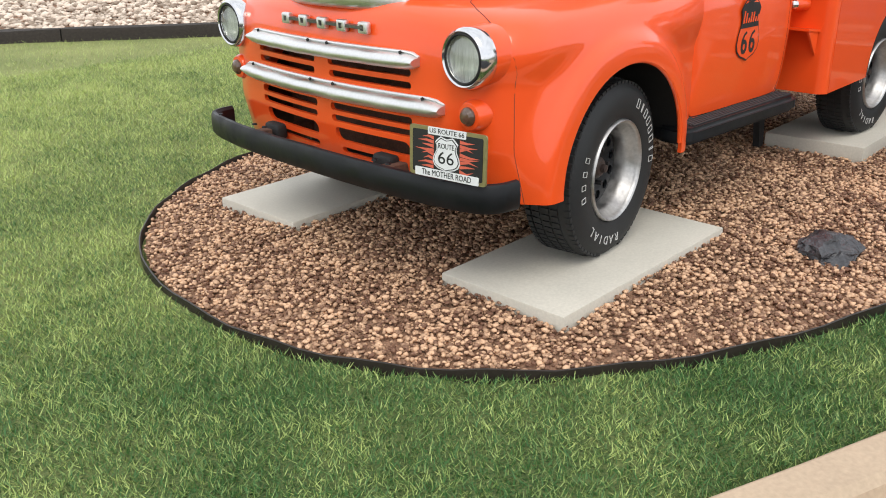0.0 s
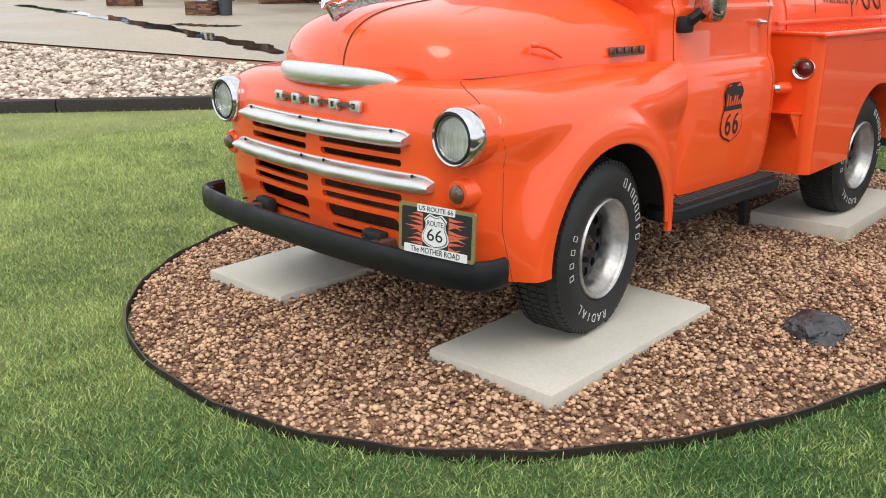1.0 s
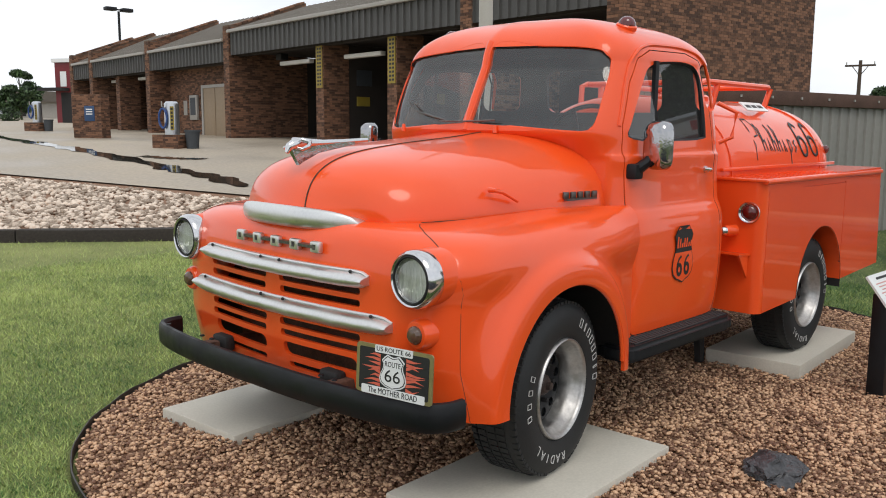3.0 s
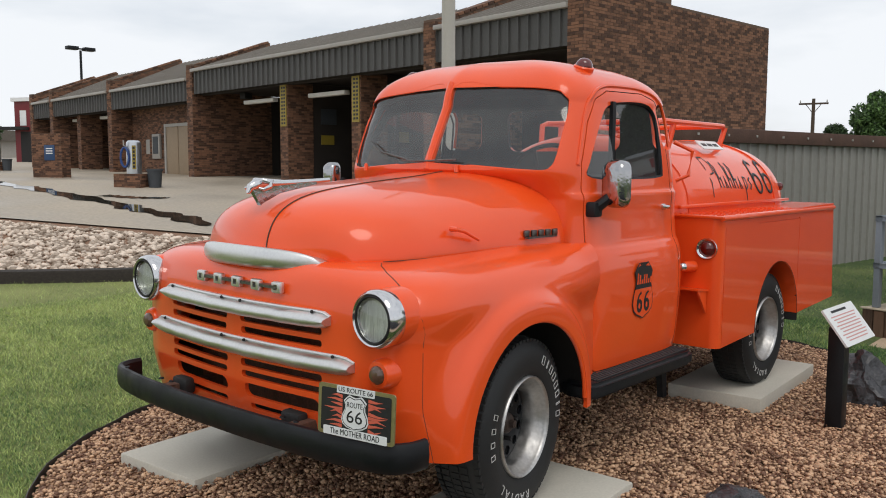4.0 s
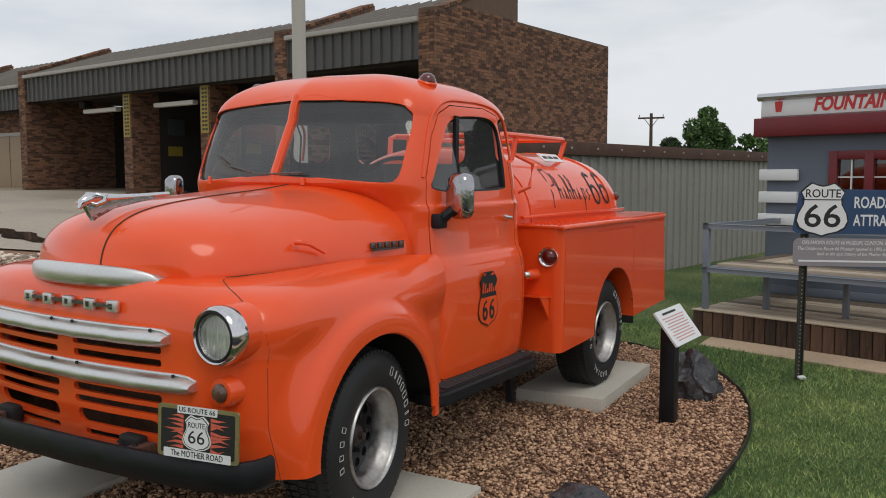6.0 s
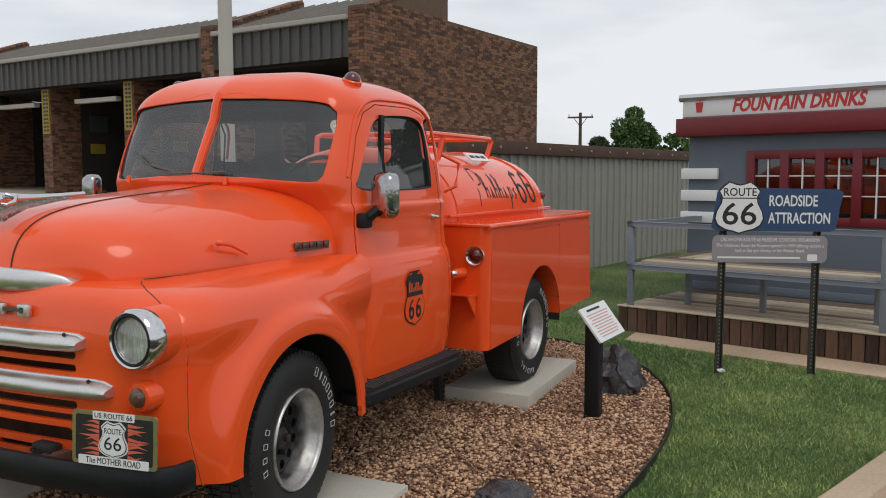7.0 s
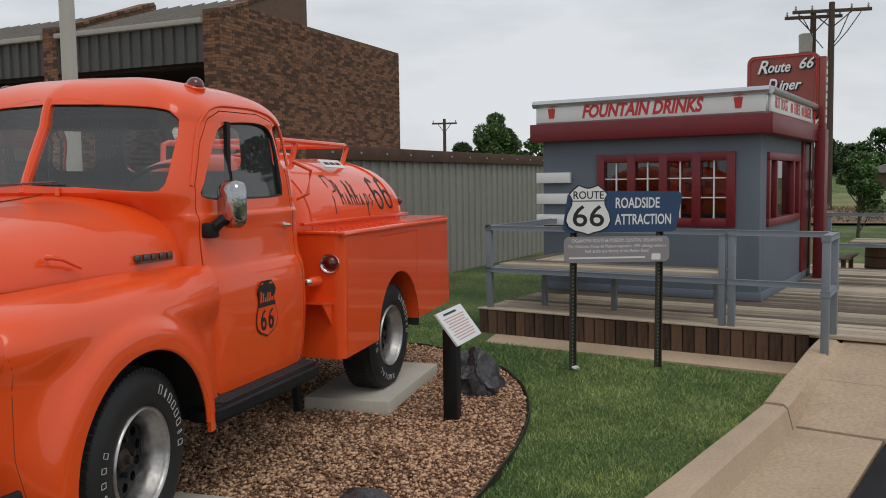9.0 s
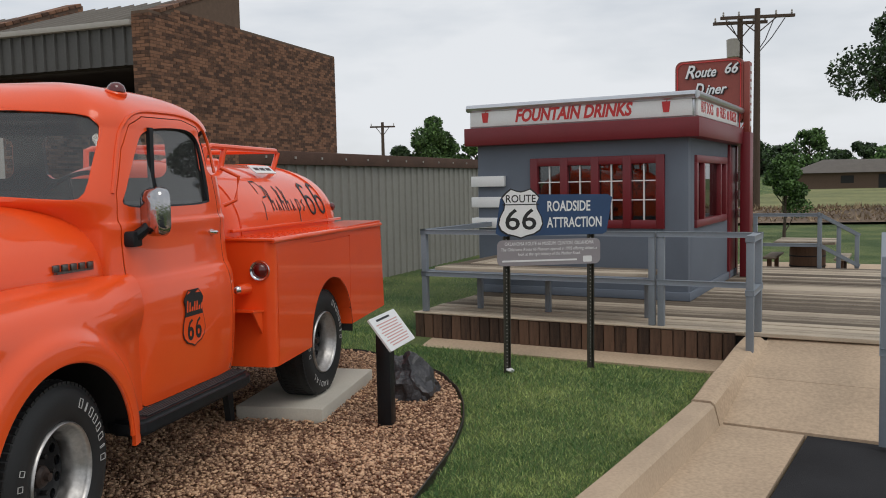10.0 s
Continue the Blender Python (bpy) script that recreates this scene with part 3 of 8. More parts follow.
def kerb_piece(a0, a1, z0, z1, f0, f1, material, label):
    bm = bmesh.new()
    rings = []
    n = 10
    for i in range(n + 1):
        t = i / n
        a, z, f = a0 + (a1 - a0) * t, z0 + (z1 - z0) * t, f0 + (f1 - f0) * t
        wob = 0.006 * math.sin(a * 2.1) + 0.003 * math.sin(a * 7.7)
        rings.append([kpoint(a, 0.0 + wob, z - 0.2), kpoint(a, wob, z - 0.012), kpoint(a, 0.015 + wob, z), kpoint(a, 0.135, z), kpoint(a, 0.16, z - 0.02), kpoint(a, 0.20, f - 0.02)])
    loft(bm, rings, True, True, True)
    return tagged(part("kerb", bm, material), label, "kerb", group="kerb stones", kind="structure")


kerb_piece(-4.2, -0.9, 0.015, 0.015, -0.13, -0.13, KERBM, "tan concrete kerb with chipped edge")
kerb_piece(-0.885, 4.165, 0.015, 0.03, -0.13, -0.12, KERBM, "tan concrete kerb with chipped edge")
kerb_piece(4.185, 5.78, 0.04, 0.20, -0.12, 0.19, SLAB, "paler concrete kerb rising beside the ramp")


def slab_piece(name, a0, a1, k0, k1, z0, z1, material, label, category="pavement", lift=0.1):
    bm = bmesh.new()
    rings = [[kpoint(a, k0, z - lift), kpoint(a, k0, z), kpoint(a, k1, z), kpoint(a, k1, z - lift)] for a, z in ((a0, z0), (a1, z1))]
    loft(bm, rings, True, True, True)
    return tagged(part(name, bm, material), label, category, kind="structure")


slab_piece("gutter", -4.2, 4.235, 0.17, 0.70, -0.13, -0.12, SLAB, "tan concrete gutter slab along the kerb")
slab_piece("ramp", 4.255, 4.99, 0.17, 3.2, -0.11, 0.045, SLAB, "tan concrete ramp slab with stains")
slab_piece("ramp", 5.0, 6.05, 0.17, 3.2, 0.045, 0.205, SLAB, "tan concrete ramp slab meeting the deck")
slab_piece("asphalt_road", -12.0, 4.24, 0.72, 14.0, -0.135, -0.125, ASPHALT, "dark asphalt of the parking area", "road")

# ---- deck and diner ----
DN = pose(4.68, -3.82, 0, 0, 0, -15)      # x: away from the lawn, y: along the front


def dn(x, y, z):
    return DN @ Vector((x, y, z))


deck = empty("deck", None, "weathered plank deck with dark skirt boards round a small diner", "deck", kind="structure")
boxpart("subframe", 0.06, 5.5, -4.6, 3.10, -0.1, DECK_Z - 0.04, DARK, deck, m=DN)
tagged(boxpart("walkway", -0.46, 0.02, -0.06, 3.3, -0.12, -0.022, SLAB, m=DN), "narrow tan concrete walk before the deck", "pavement", kind="structure")


def deck_boards():
    rnd = random.Random(8)
    x = 0.0
    me = mesh_of(box(bmesh.new(), 0, 0.131, -4.6, 3.14, DECK_Z - 0.035, DECK_Z, None, 0.004, 1), "plank")
    me.materials.append(PLANK)
    while x < 5.45:
        ob = new("plank", me)
        ob.parent = deck
        ob.matrix_world = DN @ pose(x, 0, rnd.uniform(-0.004, 0.003), 0, 0, rnd.uniform(-0.06, 0.06))
        x += 0.145
    me = mesh_of(box(bmesh.new(), -0.03, 0.0, 0.0, 0.096, -0.03, DECK_Z - 0.012, None, 0.005, 1), "skirt_board")
    me.materials.append(SKIRT)
    y = 0.05
    while y < 3.12:
        ob = new("skirt_board", me)
        ob.parent = deck
        ob.matrix_world = DN @ pose(0, y, rnd.uniform(-0.012, 0.004), rnd.uniform(-0.6, 0.6), 0, rnd.uniform(-1.5, 1.5))
        y += 0.103


deck_boards()
boxpart("edge_board", -0.038, 0.0, -0.02, 3.15, DECK_Z - 0.014, DECK_Z + 0.002, PLANK, deck, m=DN, bev=0.004)

V0, U0, UW, VD = 1.62, 0.80, 2.42, 2.75       # front wall's depth on the deck, right end, width, depth of the diner
DZ = 2.42


def build_diner():
    d = empty("diner", None, "small blue-grey diner kiosk with red trim and white sign boards", "kiosk")
    t = 0.12
    x0, x1, y0, y1 = V0, V0 + VD, U0, U0 + UW
    z0, zt = DECK_Z, 2.12
    # walls with their openings
    front = mesh_of(box(bmesh.new(), x0, x0 + t, y0, y1, z0, zt, DN, 0.01))
    wy0, wy1, wz0, wz1 = y0 + 0.24, y0 + 1.75, 0.985, 1.765
    front = carve(front, [box(bmesh.new(), x0 - 0.3, x0 + 0.5, wy0, wy1, wz0, wz1, DN)])
    meshpart("wall_front", front, GREYWALL, d)
    sidem = mesh_of(box(bmesh.new(), x0 + t, x1, y0, y0 + t, z0, zt, DN, 0.006))
    sx0, sx1, sz0, sz1 = x0 + 0.29, x0 + 2.02, 0.98, 1.755
    sidem = carve(sidem, [box(bmesh.new(), sx0, sx1, y0 - 0.3, y0 + 0.4, sz0, sz1, DN), box(bmesh.new(), x0 + 2.24, x0 + 2.68, y0 - 0.3, y0 + 0.4, z0 - 0.1, 1.90, DN)])
    meshpart("wall_side", sidem, GREYWALL, d)
    boxpart("wall_far_side", x0 + t, x1, y1 - t, y1, z0, zt, GREYWALL, d, m=DN, bev=0.006)
    boxpart("wall_back", x1, x1 + t, y0, y1, z0, zt, GREYWALL, d, m=DN, bev=0.006)
    boxpart("base_trim", x0 - 0.03, x0, y0 - 0.03, y1, z0, z0 + 0.09, GREYWALL, d, m=DN, bev=0.006)
    boxpart("base_trim", x0, x1, y0 - 0.03, y0, z0, z0 + 0.09, GREYWALL, d, m=DN, bev=0.006)
    # floor and ceiling inside, near-black to put the room's shade into their colour
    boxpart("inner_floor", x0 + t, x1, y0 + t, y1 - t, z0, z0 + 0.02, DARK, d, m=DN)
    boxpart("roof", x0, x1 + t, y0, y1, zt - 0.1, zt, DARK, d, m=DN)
    # red eave band, sign boards, rounded metal coping
    boxpart("eave_band", x0 - 0.14, x1 + 0.2, y0 - 0.14, y1 + 0.10, 1.93, 2.13, RED, d, "dark red eave band", bev=0.008, m=DN)
    boxpart("parapet", x0 - 0.08, x1 + 0.15, y0 - 0.08, y1 + 0.05, 2.13, 2.345, ALU, d, m=DN, bev=0.01)
    bm = bmesh.new()
    for a, b in (((x0 - 0.1, y1 + 0.07), (x0 - 0.1, y0 - 0.1)), ((x0 - 0.1, y0 - 0.1), (x1 + 0.17, y0 - 0.1))):
        tube(bm, [dn(a[0], a[1], 2.355), dn(b[0], b[1], 2.355)], 0.042, 10)
    part("coping", bm, ALU, d, "rounded pale metal coping")
    boxpart("sign_board", x0 - 0.105, x0 - 0.08, y0 - 0.06, y1 + 0.03, 2.145, 2.335, SIGNWHITE, d, "white sign board with red lettering", m=DN, bev=0.004)
    boxpart("sign_board", x0 - 0.05, x1 - 0.5, y0 - 0.105, y0 - 0.08, 2.145, 2.335, SIGNWHITE, d, "white sign board with red lettering", m=DN, bev=0.004)
    across = DN.to_3x3() @ Vector((0, -1, 0))
    fm = axes(dn(x0 - 0.107, (y0 + y1) / 2 + 0.02, 2.24), across, (0, 0, 1))
    lettering("lettering", "FOUNTAIN DRINKS", 0.19, LETRED, fm, d, width=1.34, shear=0.25, bold=0.007)
    sm = axes(dn(x0 + 0.42, y0 - 0.107, 2.24), DN.to_3x3() @ Vector((1, 0, 0)), (0, 0, 1))
    lettering("lettering", "HOT DOGS", 0.17, LETRED, sm, d, width=0.62)
    lettering("lettering", "FRIES", 0.17, LETRED, sm @ pose(0.86, 0, 0), d, width=0.33)
    lettering("lettering", "BURGERS", 0.17, LETRED, sm @ pose(1.52, 0, 0), d, width=0.42)
    for yy in (y1 - 0.16, y0 + 0.20):
        cm_ = axes(dn(x0 - 0.107, yy, 2.25), across, (0, 0, 1))
        plate("cup", [(-0.03, -0.06), (0.03, -0.06), (0.045, 0.05), (-0.045, 0.05)], LETRED, cm_, d, 0.003, "red drink cup emblem")
        plate("straw", [(0.0, 0.05), (0.008, 0.05), (0.035, 0.10), (0.027, 0.10)], LETRED, cm_, d, 0.003)
    for xx in (0.55, 1.19):
        plate("emblem", rounded(0.12, 0.10, 0.03), LETRED, sm @ pose(xx, 0, 0), d, 0.003, "red food emblem")
    # windows
    w = empty("window")
    w.parent = d
    fw = 0.09
    n = 4
    step = (wy1 - wy0 - fw) / n
    for k in range(n + 1):
        boxpart("mullion", x0 - 0.03, x0 + 0.10, wy0 + k * step, wy0 + k * step + fw, wz0, wz1, RED, w, m=DN, bev=0.006)
    for a, b in ((wz0, wz0 + fw), (wz1 - fw, wz1)):
        boxpart("frame_rail", x0 - 0.025, x0 + 0.09, wy0, wy1, a, b, RED, w, m=DN, bev=0.006)
    for k in range(n):
        a, b = wy0 + k * step + fw, wy0 + (k + 1) * step
        ob = boxpart("pane", x0 + 0.02, x0 + 0.03, a, b, wz0 + fw, wz1 - fw, TINT, w, m=DN)
        ob.visible_shadow = False
        boxpart("glazing_bar", x0 + 0.0, x0 + 0.018, (a + b) / 2 - 0.007, (a + b) / 2 + 0.007, wz0 + fw, wz1 - fw, SIGNWHITE, w, m=DN)
        for f in (0.36, 0.70):
            z = wz0 + fw + (wz1 - wz0 - 2 * fw) * f
            boxpart("glazing_bar", x0 + 0.001, x0 + 0.017, a, b, z - 0.006, z + 0.006, SIGNWHITE, w, m=DN)
    w2 = empty("window")
    w2.parent = d
    for a, b, c_, e in ((sx0, sx1, sz0, sz0 + 0.08), (sx0, sx1, sz1 - 0.08, sz1), (sx0, sx0 + 0.08, sz0 + 0.08, sz1 - 0.08), (sx1 - 0.08, sx1, sz0 + 0.08, sz1 - 0.08),
                        (sx0 + 0.36, sx0 + 0.42, sz0 + 0.08, sz1 - 0.08), (sx1 - 0.42, sx1 - 0.36, sz0 + 0.08, sz1 - 0.08)):
        boxpart("frame_bar", a, b, y0 - 0.03, y0 + 0.08, c_, e, RED, w2, m=DN, bev=0.005)
    ob = boxpart("pane", sx0 + 0.08, sx1 - 0.08, y0 + 0.02, y0 + 0.03, sz0 + 0.08, sz1 - 0.08, TINT, w2, m=DN)
    ob.visible_shadow = False
    # red door in the side wall
    boxpart("door", x0 + 2.24, x0 + 2.68, y0 - 0.015, y0 + 0.05, z0 + 0.02, 1.90, RED, d, "dark red door", m=DN, bev=0.006)
    for a, e in ((x0 + 2.18, x0 + 2.24), (x0 + 2.68, x1 + 0.03)):
        boxpart("door_jamb", a, e, y0 - 0.03, y0 + 0.05, z0, 1.92, RED, d, m=DN, bev=0.005)
    boxpart("counter", x0 + 0.5, x0 + 0.9, y0 + 0.5, y1 - 0.3, z0 + 0.02, 1.05, RUSTY, d, m=DN)
    # white slats at the far corner
    for z in (0.98, 1.22, 1.46):
        boxpart("slat", x0 - 0.06, x0 - 0.003, y1 - 0.36, y1 + 0.06, z, z + 0.12, SIGNWHITE, d, "white painted slat", m=DN, bev=0.006)
        boxpart("slat", x0 - 0.05, x0 + 0.4, y1 + 0.003, y1 + 0.055, z, z + 0.12, SIGNWHITE, d, m=DN, bev=0.006)
        boxpart("slat", x1 + 0.0, x1 + 0.35, y0 - 0.10, y0 - 0.04, z, z + 0.12, SIGNWHITE, d, m=DN, bev=0.006)
    return d


build_diner()


def build_pylon():
    p = empty("diner_sign", None, "red pylon sign with white script letters and an arrow", "sign")
    x = 4.16
    outline = [(y + 1.105, z + 2.62) for y, z in rounded(0.86, 0.84, 0.09)]
    part("sign_box", prism(bmesh.new(), [(x, y, z) for y, z in outline], (0.20, 0, 0), DN), SIGNRED, p, "brick red sign box")
    rim = [(y + 1.105, z + 2.62) for y, z in rounded(0.80, 0.78, 0.08)]
    part("neon_border", tube(bmesh.new(), [dn(x - 0.012, y, z) for y, z in rim], 0.007, 6, True), LETRED, p)
    # narrow red column with an upright strip of letters on its side
    boxpart("column", 4.06, 4.31, 0.57, 0.69, DECK_Z, 2.08, RED, p, "dark red sign column", bev=0.008, m=DN)
    boxpart("column_head", x + 0.01, x + 0.19, 0.60, 0.674, 2.08, 2.98, SIGNRED, p, bev=0.006, m=DN)
    across = DN.to_3x3() @ Vector((0, -1, 0))
    m1 = axes(dn(x - 0.012, 1.075, 2.868), across, (0, 0.0, 1))
    for back, stuff_, depth in ((0.0, INK, 0.012), (0.016, SIGNWHITE, 0.014)):
        dx = 0.0 if back else 0.012
        for words, size, px, pz, wide in (("R", 0.235, -0.272, 0.0, 0.13), ("oute", 0.185, -0.075, -0.008, 0.27), ("66", 0.185, 0.245, 0.018, 0.17),
                                          ("D", 0.225, -0.155, -0.232, 0.12), ("iner", 0.180, 0.055, -0.236, 0.27)):
            lettering("lettering", words, size, stuff_, m1 @ pose(px + dx, pz - dx + 0.015, back), p, depth=depth, shear=0.35, width=wide, bold=0.003)
    bm = bmesh.new()
    tube(bm, [dn(4.05, 0.70, 2.42), dn(4.05, 0.70, 2.10)], 0.009, 6)
    tube(bm, [dn(4.05, 0.76, 2.19), dn(4.05, 0.70, 2.09), dn(4.05, 0.64, 2.19)], 0.009, 6)
    part("arrow", bm, LETRED, p, "thin red tube arrow")
    for k in range(8):
        boxpart("side_letter", x + 0.06, x + 0.13, 0.592, 0.60, 2.16 + 0.10 * k, 2.225 + 0.10 * k, SIGNWHITE, p, m=DN)


build_pylon()


# rails of the deck
def railing(name, pts, zbase, h, label, posts, mid=True, drop=(0, 0)):
    r = empty(name, None, label, "railing")
    for (x, y), z, low in zip(posts, zbase, drop):
        boxpart("post", x - 0.028, x + 0.028, y - 0.028, y + 0.028, z, h - low, RAIL, r, m=DN, bev=0.004)
    for a, b in zip(pts, pts[1:]):
        for z in ((h, h - 0.42) if mid else (h,)):
            bmr = bmesh.new()
            A, B = dn(a[0], a[1], z + (a[2] if len(a) > 2 else 0)), dn(b[0], b[1], z + (b[2] if len(b) > 2 else 0))
            L = (B - A).length
            box(bmr, -0.03, L + 0.03, -0.03, 0.03, -0.022, 0.022, axes(A, B - A, (0, 0, 1)) @ pose(0, 0, 0, 90, 0, 0), 0.004)
            part("rail", bmr, RAIL, r)
    return r


RT = DECK_Z + 0.80
railing("deck_railing", [(0.05, 3.05), (0.05, 0.76)], [DECK_Z] * 2, RT, "pale grey square-tube railing on the deck edge", [(0.05, 3.05), (0.05, 0.76)])
railing("deck_railing", [(0.05, 3.05), (1.75, 3.05)], [DECK_Z], RT, "pale grey square-tube railing along the deck end", [(1.75, 3.05)])
railing("deck_railing", [(0.05, 0.68), (0.05, -0.12)], [DECK_Z] * 2, RT, "pale grey square-tube railing by the ramp", [(0.05, 0.68), (0.05, -0.12)])
railing("ramp_railing", [(0.05, -0.12), (-0.43, -0.13)], [0.12], RT, "short grey handrail end at the ramp", [(-0.43, -0.13)])
railing("ramp_railing", [(-1.74, -1.09, -0.14), (0.12, -1.05)], [-0.10, DECK_Z], RT, "grey handrail beside the ramp", [(-1.74, -1.09), (0.12, -1.05)])
railing("far_railing", [(5.42, 0.70), (5.42, -0.14)], [DECK_Z] * 2, 0.97, "grey railing at the far deck edge", [(5.42, 0.70), (5.42, -0.14)])
railing("stair_railing", [(5.42, -0.14), (5.55, -0.60, -0.27)], [DECK_Z] * 2, 0.97, "grey sloping stair railing", [(5.50, -0.376), (5.55, -0.60)], drop=(0.13, 0.27))


def build_bench():
    b = empty("bench", None, "long weathered plank bench along the deck railing", "bench")
    for k in range(3):
        boxpart("seat_plank", 0.12 + k * 0.15, 0.255 + k * 0.15, 0.82, 2.98, DECK_Z + 0.40, DECK_Z + 0.44, PLANK, b, m=DN, bev=0.004)
    for k in range(3):
        boxpart("seat_plank", 0.6, 1.7, 2.53 + k * 0.15, 2.665 + k * 0.15, DECK_Z + 0.402, DECK_Z + 0.442, PLANK, b, m=DN, bev=0.004)
    boxpart("front_rail", 0.075, 0.115, 0.80, 3.02, DECK_Z + 0.36, DECK_Z + 0.41, RAIL, b, m=DN, bev=0.004)
    for x, y in ((0.42, 2.62), (0.42, 1.88), (0.42, 0.9), (1.65, 2.6)):
        boxpart("leg", x - 0.025, x + 0.025, y - 0.025, y + 0.025, DECK_Z, DECK_Z + 0.40, RAIL, b, m=DN, bev=0.003)


build_bench()


# ---- fence ----
def build_fence():
    f = empty("fence", None, "tall grey ribbed metal fence with a rusty brown cap", "fence")
    a, d = Vector((7.0, 1.79, 0)), Vector((0.982, -0.19, 0))
    nrm = Vector((-0.19, -0.982, 0))
    L, pitch = 17.0, 0.23
    pts = []
    s = 0.0
    while s < L:
        for ds, o in ((0, 0), (0.15, 0), (0.165, 0.028), (0.215, 0.028)):
            pts.append((s + ds, o))
        s += pitch
    vs, fs = [], []
    for s, o in pts:
        p = a + d * s + nrm * o
        vs += [(p.x, p.y, -0.1), (p.x, p.y, 1.80)]
    for i in range(len(pts) - 1):
        fs.append((2 * i, 2 * i + 2, 2 * i + 3, 2 * i + 1))
    raw("sheet", vs, fs, FENCEM, f, smooth=False)
    m = Matrix.Translation(a) @ Matrix.Rotation(math.atan2(d.y, d.x), 4, "Z")
    boxpart("cap", 0, L, -0.08, 0.10, 1.80, 1.98, CAP, f, "rusty brown channel along the top", bev=0.008, m=m)
    for k in range(26):
        boxpart("bolt", 0.3 + k * 0.65, 0.33 + k * 0.65, -0.095, -0.08, 1.88, 1.91, GUTTER, f, m=m)


build_fence()

# ---- wash bays ----
CW = pose(12.8, 7.1, 0, 0, 0, -6)          # x: depth, y: along the front, from the near corner
FLOOR = 1.0                                # level of the bays


def brick_face(name, outline, parent, frame_m, label="", lx=0.205, lz=0.068, skip=None):
    """Courses of single bricks, proud of their joints, over a wall face: outline(u) gives the top height at u along it."""
    u0, u1, zb, top = outline
    rnd = random.Random(int(u1 * 100) + int(zb * 10))
    vs, fs = [], []
    row = 0
    z = zb
    while z < 9:
        hit = False
        u = u0 - (lx / 2 if row % 2 else 0)
        while u < u1:
            a, b = max(u, u0), min(u + lx - 0.011, u1)
            if b - a > 0.02 and z + lz - 0.011 <= min(top(a), top(b)):
                hit = True
                o = len(vs)
                dpt = 0.008 + rnd.uniform(-0.003, 0.003)
                for w, dd in ((z, 0), (z + lz - 0.011, 0)):
                    vs += [(a, 0.0, w), (b, 0.0, w), (b, -dpt, w), (a, -dpt, w)]
                fs += [(o + 3, o + 2, o + 6, o + 7), (o + 2, o + 1, o + 5, o + 6), (o, o + 3, o + 7, o + 4), (o + 7, o + 6, o + 5, o + 4), (o, o + 1, o + 2, o + 3)]
            u += lx
        z += lz
        row += 1
        if z > max(top(u0), top(u1), top((u0 + u1) / 2)):
            break
    me = bpy.data.meshes.new(name)
    me.from_pydata([frame_m @ Vector(v) for v in vs], [], fs)
    ob = link(name, me, BRICKI, parent, label, smooth=False)
    ob["kind"] = "stuff"
    return ob


def wing_wall(parent, y, depth, step=None, rear=0.0, thick=0.42):
    """A cross wall whose top climbs with the roof; bricks on the face that looks along -y and on its front end."""
    def top(u):
        if step and u > step:
            return 5.26
        return 5.12 + 0.37 * max(u - 0.35, 0)
    L = rear or depth
    pts = [(0, 0.4), (L, 0.4), (L, top(L))]
    if step:
        pts += [(step + 0.001, 5.26), (step, top(step))]
    pts += [(0.35, 5.12), (0, 5.12)]
    bm = bmesh.new()
    prism(bm, [(u, y, z) for u, z in pts], (0, thick, 0), CW)
    w = part("wall", bm, MORTAR, parent, "brown brick cross wall with a sloping top")
    brick_face("brickwork", (0.0, L, 0.45, top), w, CW @ pose(0, y, 0))
    brick_face("brickwork", (-thick, 0.0, 0.45, lambda u: 5.1), w, CW @ pose(0, y, 0, 0, 0, -90))
    # brick cap along the slope
    bm = bmesh.new()
    e = step or L
    for a in np.arange(0.35, e - 0.1, 0.22):
        za = top(a)
        box(bm, 0, 0.21, -0.03, thick + 0.03, 0, 0.075, CW @ Matrix.Translation((a, y, za)) @ Matrix.Rotation(-math.atan(0.37), 4, "Y"), 0.004, 1)
    part("cap_bricks", bm, BRICKI, w)
    return w


